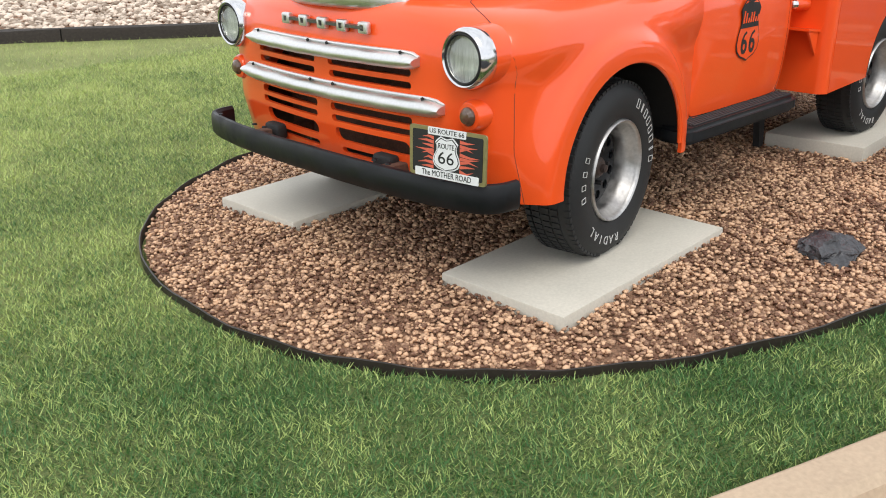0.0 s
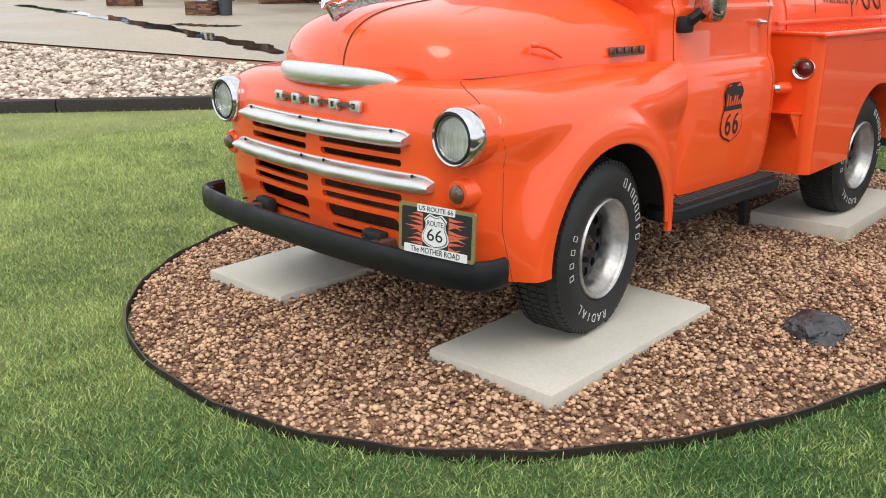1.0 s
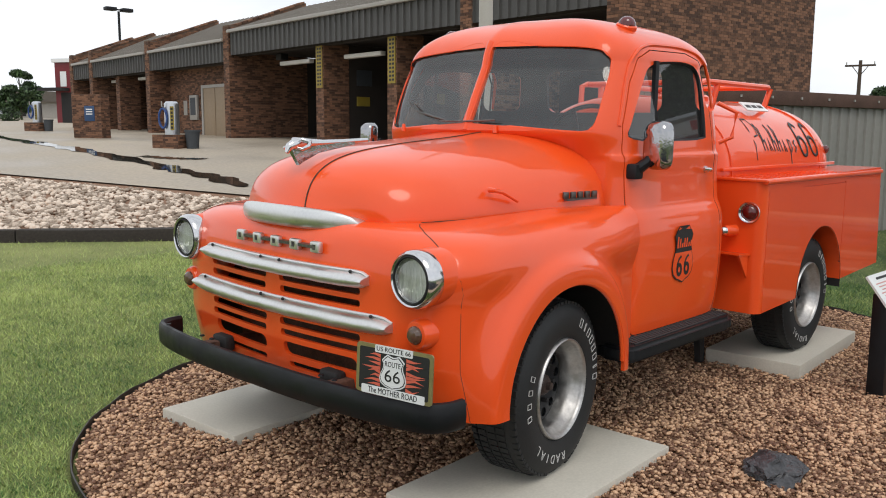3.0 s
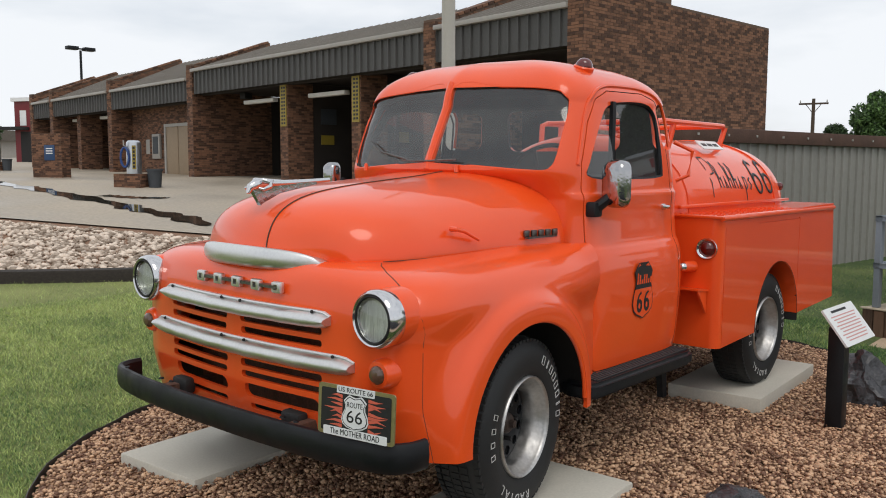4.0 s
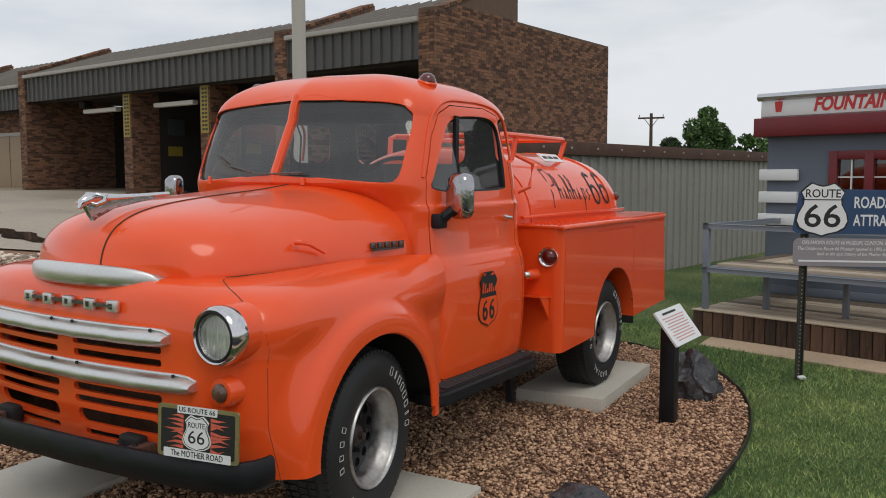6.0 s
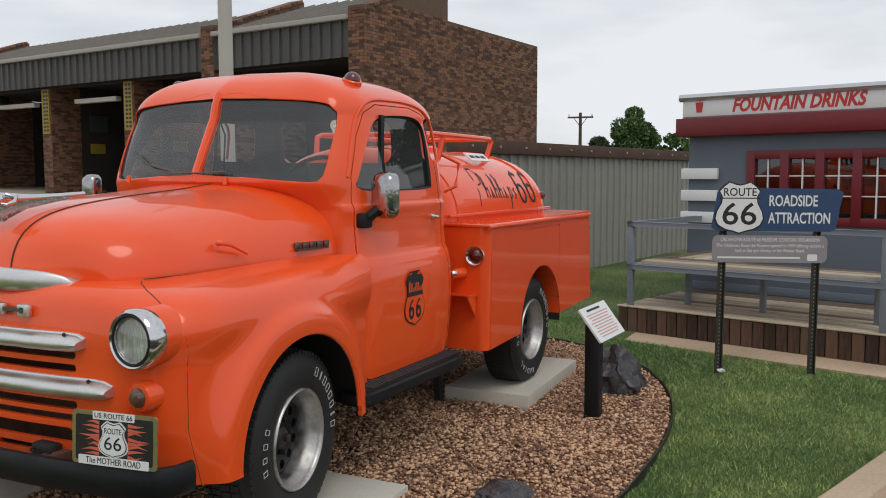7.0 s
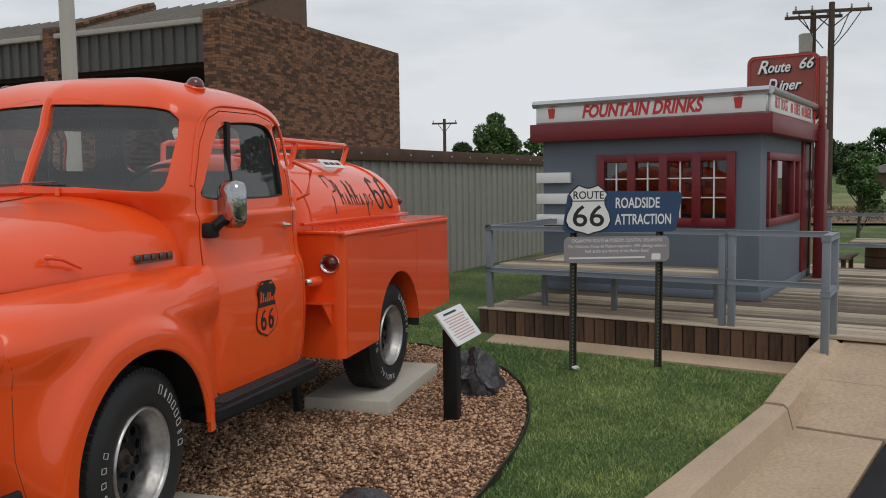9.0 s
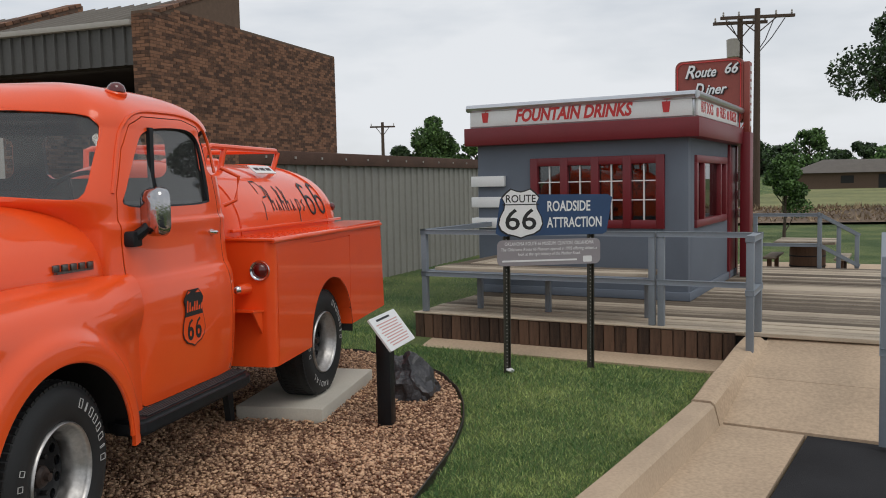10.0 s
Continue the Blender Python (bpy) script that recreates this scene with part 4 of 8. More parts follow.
def build_wash():
    b = empty("wash_building", None, "long brown brick self-service wash building with open bays", "building")
    YS = (0.0, 4.2, 17.05, 24.35, 31.4, 34.3)
    ridge_x, ridge_z = 3.3, 6.06
    for i, y in enumerate(YS):
        if i == 0:
            wing_wall(b, y - 0.42, 3.3, step=3.3, rear=8.17)
        else:
            wing_wall(b, y - 0.05, 3.25)
    for k, (ya, yb) in enumerate(zip(YS, YS[1:])):
        # the far sections have a slightly lower eave
        EAVE, FB = (4.93, 4.06) if k < 2 else (4.66, 3.86)
        ya2, yb2 = ya + (0.0 if k == 0 else 0.37), yb - 0.05
        # roof of seamed sheets
        bm = bmesh.new()
        prism(bm, [(0.05, ya2, EAVE), (ridge_x, ya2, ridge_z), (ridge_x, ya2, 5.0), (8.1, ya2, 5.0), (8.1, ya2, 4.9), (ridge_x - 0.1, ya2, 4.9), (ridge_x - 0.1, ya2, ridge_z - 0.12), (0.05, ya2, EAVE - 0.08)], (0, yb2 - ya2, 0), CW)
        roof = part("roof", bm, ROOFM, b, "grey-brown standing seam roof")
        bm = bmesh.new()
        yy = ya2 + 0.2
        while yy < yb2:
            prism(bm, [(0.05, yy, EAVE), (ridge_x, yy, ridge_z), (ridge_x, yy, ridge_z + 0.05), (0.05, yy, EAVE + 0.05)], (0, 0.03, 0), CW)
            yy += 0.40
        part("seams", bm, ROOFM, roof)
        # ribbed fascia under a pale gutter
        vs, fs = [], []
        yy = ya2
        i = 0
        while yy < yb2:
            for dy, o in ((0.0, 0.0), (0.20, 0.0), (0.22, -0.05), (0.26, -0.05), (0.28, 0.0)):
                p0, p1 = CW @ Vector((0.06 + o, min(yy + dy, yb2), FB)), CW @ Vector((0.06 + o, min(yy + dy, yb2), EAVE - 0.06))
                vs += [p0, p1]
            yy += 0.30
        for j in range(len(vs) // 2 - 1):
            fs.append((2 * j, 2 * j + 2, 2 * j + 3, 2 * j + 1))
        raw("fascia", vs, fs, FASCIA, b, "dark ribbed metal fascia", smooth=False)
        boxpart("gutter", -0.08, 0.08, ya2, yb2, EAVE - 0.09, EAVE + 0.02, GUTTER, b, "pale eave gutter", bev=0.01, m=CW)
        # soffit, lintel and inner walls wear the shade of the bay as colour
        boxpart("soffit", 0.07, 8.1, ya2, yb2, FB + 0.10, FB + 0.14, SHADEWALL, b, m=CW)
        boxpart("lintel", 0.3, 0.6, ya2, yb2, FB - 0.02, FB + 0.1, SHADEWALL, b, m=CW)
        if k == 2:
            # closed stretch with a door and a change machine
            boxpart("recessed_wall", 0.9, 1.2, ya2, yb2, 0.6, FB + 0.05, MORTAR, b, m=CW)
            brick_face("brickwork", (-yb2, -ya2, 0.8, lambda u: FB), b, CW @ pose(0.9, 0, 0, 0, 0, -90))
            dd = empty("door")
            dd.parent = b
            for a, c_ in ((18.95, 19.90), (19.95, 20.95)):
                boxpart("leaf", 0.83, 0.88, a, c_, FLOOR, 3.05, DOORM, dd, "tan painted metal door", m=CW, bev=0.01)
            for a, c_, e, f_ in ((18.80, 18.95, 0.9, 3.17), (20.95, 21.10, 0.9, 3.17), (18.95, 20.95, 3.05, 3.17)):
                boxpart("door_frame", 0.80, 0.89, a, c_, e, f_, GUTTER, dd, m=CW)
            boxpart("change_machine", 0.78, 0.885, 21.5, 22.2, 1.80, 2.80, GUTTER, b, m=CW, bev=0.02)
            boxpart("machine_panel", 0.765, 0.78, 21.62, 22.08, 2.0, 2.70, BINM, b, m=CW)
            boxpart("notice", 0.87, 0.885, 22.6, 22.95, 2.0, 2.6, GUTTER, b, m=CW)
        boxpart("inner_wall", 3.2, 7.8, yb - 0.04, yb + 0.3, 0.6, FB + 0.09, SHADEWALL, b, m=CW)
        boxpart("back_wall", 7.8, 8.1, ya2, yb2, 0.6, FB + 0.1, SHADEWALL, b, m=CW)
    # brick piers between the bays, their signs and lamps
    FB = 4.06
    for y in (7.82, 11.57, 28.98):
        if y > 20:
            FB = 3.86
        pm = empty("pier")
        pm.parent = b
        boxpart("core", 0.35, 1.3, y - 0.22, y + 0.22, 0.6, FB + 0.05, MORTAR, pm, m=CW)
        brick_face("brickwork", (-y - 0.22, -y + 0.22, 0.8, lambda u: FB), pm, CW @ pose(0.35, 0, 0, 0, 0, -90))
        brick_face("brickwork", (0.35, 1.3, 0.8, lambda u: FB), pm, CW @ pose(0, y - 0.22, 0))
        if y < 12:
            s = boxpart("yellow_sign", 0.32, 0.338, y - 0.17, y + 0.17, 2.75, 4.05, YELLOW, pm, "yellow notice with black bars", m=CW)
            for r in range(11):
                for q in range(2):
                    boxpart("bar", 0.314, 0.322, y - 0.12 + q * 0.13, y - 0.03 + q * 0.13, 2.82 + r * 0.11, 2.88 + r * 0.11, INK, s, m=CW)
    FB = 4.06
    for y0, y1 in ((1.25, 3.35), (5.2, 6.9), (8.85, 10.75), (12.75, 14.65), (25.8, 27.4), (29.4, 30.8)):
        boxpart("bay_lamp", 0.7, 0.9, y0, y1, FB - 0.45, FB - 0.32, TUBE, b, "unlit white lamp housing", m=CW, bev=0.02)
    for y in (8.4, 12.2, 14.9, 5.0):
        boxpart("camera_box", 0.9, 1.2, y, y + 0.35, FB - 0.22, FB + 0.0, DARK, b, m=CW, bev=0.02)
    # boards on the inner walls of the bays
    for x, y, z, w, h, mt in ((1.6, 7.60, 2.85, 0.6, 0.5, BINM), (1.6, 7.60, 2.2, 0.5, 0.3, YELLOW), (1.6, 7.60, 1.75, 0.5, 0.3, BINM), (3.6, 7.60, 1.7, 1.0, 1.2, BINM),
                              (1.6, 11.35, 2.85, 0.6, 0.5, BINM), (1.6, 11.35, 2.2, 0.5, 0.3, YELLOW), (3.6, 11.35, 1.7, 1.0, 1.2, GUTTER), (5.2, 7.60, 2.1, 0.5, 0.6, GUTTER)):
        boxpart("notice_board", x, x + w, y - 0.03, y, z, z + h, mt, b, m=CW)
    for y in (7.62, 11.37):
        boxpart("bay_partition", 1.3, 7.9, y, y + 0.3, 0.6, FB + 0.05, SHADEWALL, b, m=CW)


build_wash()

# ---- concrete pads ----
TR = pose(0, 0, 0, 0.59, 0.1, 0)           # the truck's own axes: x to its rear, y to its far side


def pad(x0, x1, y0, y1, h, turn, label):
    bm = bmesh.new()
    cx, cy = (x0 + x1) / 2, (y0 + y1) / 2
    box(bm, x0 - cx, x1 - cx, y0 - cy, y1 - cy, -0.05, h, TR @ pose(cx, cy, 0, 0, 0, turn), 0.008)
    tagged(part("concrete_pad", bm, CONCRETE), label, "concrete pad", group="pads under the wheels")


pad(-0.585, 0.635, -1.11, -0.505, 0.07, 2.6, "thin pale concrete pad under a front wheel")
pad(-0.70, 0.50, 0.435, 1.02, 0.07, 4.0, "thin pale concrete pad under the other front wheel")
pad(2.33, 3.52, -1.0, -0.405, 0.09, 2.8, "thick grey concrete pad under a rear wheel")
pad(2.25, 3.42, 0.46, 1.05, 0.09, 2.8, "thick grey concrete pad under the other rear wheel")

# ---- the truck ----
truck = empty("truck", TR, "glossy orange vintage tank truck with chrome grille bars", "truck")


def clip_half(s):
    """Half of the front clip's plan at full width: from the centre of the face round the corner to the door."""
    return [(-0.735, 0), (-0.725, 0.25), (-0.70, 0.50), (-0.665, 0.72), (-0.61, 0.86), (-0.50, 0.925), (-0.34, 0.935), (-0.10, 0.925), (0.15, 0.918),
            (0.38, 0.905), (0.52, 0.89), (0.62, 0.875), (0.672, 0.868)]


def hood_edge():
    return [(-0.60, 0), (-0.585, 0.20), (-0.55, 0.38), (-0.45, 0.52), (-0.32, 0.60), (-0.20, 0.63), (-0.05, 0.65), (0.10, 0.665), (0.25, 0.68), (0.38, 0.69), (0.52, 0.72), (0.62, 0.775), (0.672, 0.80)]


CLIP = []


def ease(t):
    t = max(0.0, min(1.0, t))
    return t * t * (3 - 2 * t)


def build_front_clip():
    outer = smoothline(clip_half(1), 150)
    inner = smoothline(hood_edge(), 150)
    # height, share of the way from the outer line to the hood's edge
    prof = [(0.425 + 0.475 * k / 40, 0.0) for k in range(40)]
    prof += [tuple(q) for q in smoothline([(0.90, 0.0), (0.93, 0.006), (0.96, 0.02), (0.985, 0.04), (1.015, 0.08), (1.045, 0.14), (1.07, 0.22), (1.09, 0.33), (1.105, 0.47), (1.113, 0.62), (1.118, 0.80), (1.12, 1.0)], 26)]
    rings = []
    for z, t in prof:
        half = []
        for i, (o, q) in enumerate(zip(outer, inner)):
            x, y = o * (1 - t) + q * t
            side = max(0.0, min(1.0, (x + 0.5) / 0.4)) if t < 0.9 else 0
            # lower face tucks under, the fender swells over the wheel
            if z < 0.62 and x < -0.45:
                x += (0.62 - z) * 0.22 * min(1, (-0.45 - x) / 0.12)
            r = math.hypot(x - 0.03, z - 0.46)
            y2 = y
            if y > 0.6:
                y2 = y + (0.040 / (1 + math.exp((r - 0.515) / 0.012)) - 0.030 * ease((1.0 - z) / 0.16) * ease((r - 0.50) / 0.12)) * ease((y - 0.62) / 0.2)
            zz = z
            if t > 0.2:
                zz += 0.03 * (t - 0.2) * max(0, min(1, (x + 0.4) / 0.6)) - 0.012 * max(0, (x - 0.3))
            half.append((x, y2, zz))
        ring = [(x, -y, z_) for x, y, z_ in half[::-1]] + half[1:]
        rings.append(ring)
    CLIP.extend(rings)
    bm = bmesh.new()
    loft(bm, rings, False)
    me = mesh_of(bm)
    cuts = []
    for sgn in (-1, 1):
        # wheel opening, a touch wider than round
        op = [(0.035 + 0.425 * math.cos(a) * (1.02 if math.cos(a) > 0 else 1.0), sgn * 0.5, 0.45 + 0.425 * math.sin(a)) for a in [radians(k * 6) for k in range(0, 31)]]
        op = op + [(-0.37, sgn * 0.5, 0.2), (0.46, sgn * 0.5, 0.2)]
        cuts.append(prism(bmesh.new(), op, (0, sgn * 0.8, 0)))

    def slot(y0, y1, z0, z1, slant=0.0):
        w, h = abs(y1 - y0), abs(z1 - z0)
        ol = [(-1.0, (y0 + y1) / 2 + a, (z0 + z1) / 2 + b - slant * a) for a, b in rounded(w, h, min(w, h) * 0.45, 3)]
        return prism(bmesh.new(), ol, (0.5, 0, 0))
    for s in (-1, 1):
        y = lambda a, b: (s * a, s * b) if s > 0 else (s * b, s * a)
        for a, b, z0, z1 in ((0.045, 0.50, 0.865, 0.892), (0.05, 0.50, 0.818, 0.845), (0.045, 0.50, 0.685, 0.715), (0.05, 0.50, 0.640, 0.667), (0.06, 0.48, 0.560, 0.617), (0.08, 0.40, 0.508, 0.532)):
            cuts.append(slot(*y(a, b), z0, z1))
    body = carve(me, cuts, thick=0.018)
    p = meshpart("front_body", body, PAINT, truck, "orange front fenders and face panel with louvred slots", deg=30)
    return p


front = build_front_clip()
# seams where the face meets the fenders, and rolled lips of the wheel openings
for s in (-1, 1):
    mid = len(CLIP[0]) // 2
    idx = min(range(mid, len(CLIP[0])), key=lambda i: abs(CLIP[24][i][0] + 0.556) + (0 if CLIP[3][i][1] > 0.5 else 9))
    bm = bmesh.new()
    seam = []
    for r, ring in enumerate(CLIP[:-1]):
        # the seam bends inwards over the top, to the hood's corner
        i = idx - round(17 * ease((r - 38) / 26))
        q = ring[i if s > 0 else 2 * mid - i]
        if r % 2 == 0:
            seam.append((q[0] + 0.001, q[1] - s * 0.001, q[2] + 0.0008))
    tube(bm, seam, 0.002, 6)
    part("fender_seam", bm, RUSTY, front)
    bm = bmesh.new()
    pts_ = []
    prof_xy = [(q[0], q[1]) for q in smoothline(clip_half(1), 84) if q[1] > 0.9 or q[0] > 0.3]
    for k in range(0, 46):
        a = radians(3 + k * 3.92)
        x, z = 0.035 + 0.427 * math.cos(a), 0.45 + 0.427 * math.sin(a)
        y = float(np.interp(x, [q[0] for q in prof_xy], [q[1] for q in prof_xy]))
        pts_.append((x, s * (y + 0.030), z))
    tube(bm, pts_, 0.010, 8)
    part("arch_lip", bm, PAINT, front)

# dark radiator and frame behind the face
boxpart("radiator", -0.52, -0.44, -0.55, 0.55, 0.45, 1.05, RUSTY, truck, "rusty dark radiator core behind the slots")
boxpart("engine_bay", -0.40, 0.62, -0.45, 0.45, 0.55, 1.10, DARK, truck)
for s in (-1, 1):
    bm = bmesh.new()
    arc = [(0.03 + 0.50 * math.cos(radians(a)), 0.45 + 0.48 * math.sin(radians(a))) for a in range(0, 181, 9)]
    loft(bm, [[(x, s * 0.50, z) for x, z in arc], [(x, s * 0.875, z) for x, z in arc]], False)
    loft(bm, [[(x, s * 0.50, z) for x, z in arc], [(x, s * 0.50, min(z, 0.45)) for x, z in arc]], False)
    part("wheel_well", bm, DARK, truck)


def build_hood():
    xs = [-0.655, -0.648, -0.635, -0.612, -0.575, -0.52, -0.45, -0.36, -0.25, -0.10, 0.08, 0.26, 0.42, 0.56, 0.66]
    zc = [1.135, 1.18, 1.22, 1.262, 1.300, 1.333, 1.358, 1.378, 1.394, 1.410, 1.425, 1.440, 1.458, 1.472, 1.480]
    w = [0.43, 0.455, 0.475, 0.492, 0.515, 0.54, 0.563, 0.583, 0.602, 0.62, 0.645, 0.67, 0.69, 0.705, 0.712]
    zb = 1.095
    A = smoothline(list(zip(xs, zc, w)), 56)
    rings = []
    n = 40
    for x, c_, ww in A:
        t = max(0.0, min(1.0, (x + 0.66) / 0.4))
        e = 2.75 - 0.15 * t
        ring = []
        for k in range(n + 1):
            a = math.pi * k / n
            cy, sz = math.cos(a), math.sin(a)
            y = math.copysign(abs(cy) ** (2 / e), cy) * ww
            z = zb + (c_ - zb) * abs(sz) ** (2 / e)
            # nose rounds back to the sides
            back = 0.12 * (1 - t) * (abs(y) / max(ww, 1e-3)) ** 2
            ring.append((x + back, y, z))
        rings.append(ring)
    bm = bmesh.new()
    loft(bm, rings, False)
    me = carve(mesh_of(bm), [], thick=0.012)
    h = meshpart("hood", me, PAINT, truck, "rounded orange hood with a long seam beside the ornament", deg=40)
    # a seam beside the ornament
    for s in (-1,):
        seam = []
        for x, c_, ww in A[2:]:
            t = max(0.0, min(1.0, (x + 0.66) / 0.4))
            e = 2.75 - 0.15 * t
            y = 0.105 - 0.02 * max(0.0, min(1.0, (x + 0.5) / 1.1))
            k = (y / ww) ** e
            seam.append((x + 0.12 * (1 - t) * (y / ww) ** 2 - 0.001, s * y, zb + (c_ - zb) * (1 - k) ** (1 / e) + 0.001))
        part("nose_seam", tube(bmesh.new(), seam, 0.0032, 6), RUSTY, h)
    for s in (-1, 1):
        part("side_seam", tube(bmesh.new(), [(x + 0.004, s * (ww + 0.004), zb + 0.028) for x, c_, ww in A[24:]], 0.002, 6), RUSTY, h)
    for s in (-1, 1):
        bm = bmesh.new()
        tube(bm, [(-0.10, s * 0.612, 1.235), (-0.105, s * 0.645, 1.235), (-0.06, s * 0.65, 1.225), (0.03, s * 0.655, 1.185)], [0.012, 0.009, 0.008, 0.007], 8)
        part("hood_latch", bm, PAINT, h, "small orange hood latch lever")
    return h


build_hood()

# chrome nose trim over the face
bm = bmesh.new()
rings = []
for k in range(33):
    t = -1 + 2 * k / 32
    y = 0.385 * t
    x = -0.712 + 0.105 * t * t
    hgt = 0.043 * max(0.02, 1 - abs(t) ** 5.0) ** 0.5
    z = 1.112 + 0.014 * (1 - t * t)
    rings.append([(x - 0.030 * math.cos(a) * max(0.25, 1 - t ** 4), y, z + hgt * math.sin(a)) for a in [radians(d) for d in range(-100, 101, 20)]] + [(x + 0.05, y, z + hgt * 0.6), (x + 0.05, y, z - hgt * 0.6)])
loft(bm, rings, True, True, True)
part("nose_trim", bm, DULL, truck, "worn chrome trim strip below the hood nose", deg=60)


def grille_bar(z, half, hgt, xc, bow, droop):
    bm = bmesh.new()
    rings = []
    n = 36
    for k in range(n + 1):
        t = -1 + 2 * k / n
        y = half * t
        x = xc + bow * t * t
        zz = z - droop * (1 - t * t) * 0
        h2 = hgt / 2 * (1 if abs(t) < 0.93 else max(0.45, 1 - (abs(t) - 0.93) * 7))
        dent = 0.004 * math.sin(t * 9) * math.sin(t * 23)
        prof = [(0.03, 1.0), (-0.012, 1.0), (-0.016, 0.86), (-0.012, 0.74), (-0.030, 0.6), (-0.048, 0.30), (-0.055, -0.1), (-0.050, -0.5), (-0.036, -0.85), (-0.012, -1.0), (0.03, -1.0)]
        rings.append([(x + a * 0.9 + (dent if a < -0.02 else 0), y, zz + b * h2) for a, b in prof])
    loft(bm, rings, True, True, True)
    g = part("grille_bar", bm, DULL, truck, "dented dull chrome grille bar", deg=50)
    for t in (-0.86, -0.13, 0.10, 0.86):
        part("bolt", lathe(bmesh.new(), [(0, 0.002), (0.0, 0.007), (-0.006, 0.006), (-0.007, 0.001)], "x", 8, pose(xc + bow * t * t - 0.016, half * t, z + hgt * 0.40)), DARK, g)


grille_bar(0.925, 0.545, 0.068, -0.735, 0.045, 0.0)
grille_bar(0.765, 0.655, 0.074, -0.730, 0.06, 0.0)

# maker's badge as plain blocks on a dark bar
bd = boxpart("badge_bar", -0.743, -0.70, -0.290, 0.225, 1.019, 1.031, BADGEM, truck, "dark badge bar with chrome blocks")
for k in range(5):
    y = 0.215 - k * 0.124
    x = -0.744 + 0.1 * y * y
    blk = mesh_of(box(bmesh.new(), x - 0.006, x + 0.02, y - 0.027, y + 0.027, 1.002, 1.046, None, 0.007))
    # each block has a slot, so that it reads as a hollow character
    meshpart("badge_block", carve(blk, [box(bmesh.new(), x - 0.1, x + 0.1, y - 0.010, y + 0.010, 1.014, 1.034)]), DULL, bd)


def headlight(s):
    h = empty("headlight")
    h.parent = truck
    m = pose(-0.648, s * 0.752 - 0.016, 0.957) @ Matrix.Diagonal((1, 0.885, 0.885, 1))
    bm = bmesh.new()
    lathe(bm, [(0.012, 0.114), (-0.008, 0.120), (-0.035, 0.121), (-0.052, 0.116), (-0.060, 0.106), (-0.055, 0.097), (-0.045, 0.093), (-0.02, 0.092)], "x", 48, m)
    part("bezel", bm, CHROME, h, "chrome headlight bezel", deg=60)
    part("bucket", lathe(bmesh.new(), [(0.14, 0.125), (0.06, 0.122), (0.012, 0.116), (0.0, 0.110)], "x", 48, m), PAINT, h, "orange headlight bucket", deg=60)
    part("seal", tube(bmesh.new(), [m @ Vector((-0.054, 0.094 * math.cos(k * math.tau / 40), 0.094 * math.sin(k * math.tau / 40))) for k in range(40)], 0.005, 6, True), DARK, h, "thin black lens seal", deg=60)
    bm = bmesh.new()
    lathe(bm, [(-0.035, 0.095), (-0.050, 0.085), (-0.062, 0.06), (-0.068, 0.03), (-0.070, 0.004)], "x", 40, m)
    ob = part("lens", bm, LENSP, h, "ribbed clear glass lens", deg=80)
    ob.visible_shadow = False
    bm = bmesh.new()
    lathe(bm, [(-0.034, 0.093), (0.0, 0.08), (0.03, 0.05), (0.04, 0.005)], "x", 40, m)
    part("reflector", bm, LENSH, h, deg=80)


LENSH = mat("headlight_reflector", (0.72, 0.73, 0.71), 0.28, 0.75, vary=0.35, scale=14, fine=70, bump=0.9, dist=0.01, stretch=(1, 3, 0.3))
LENSP = pane_mat("headlight_glass", (0.97, 0.98, 0.97))
for s in (-1, 1):
    headlight(s)
    tl = empty("turn_lamp")
    tl.parent = truck
    m = pose(-0.655, s * 0.757 - 0.012, 0.757)
    part("pod", lathe(bmesh.new(), [(0.05, 0.058), (-0.005, 0.056), (-0.02, 0.048), (-0.022, 0.036)], "x", 28, m), PAINT, tl, "orange lamp pod")
    part("lens", lathe(bmesh.new(), [(-0.01, 0.036), (-0.03, 0.033), (-0.042, 0.022), (-0.046, 0.004)], "x", 24, m), LENSA, tl, "smoky amber lens")


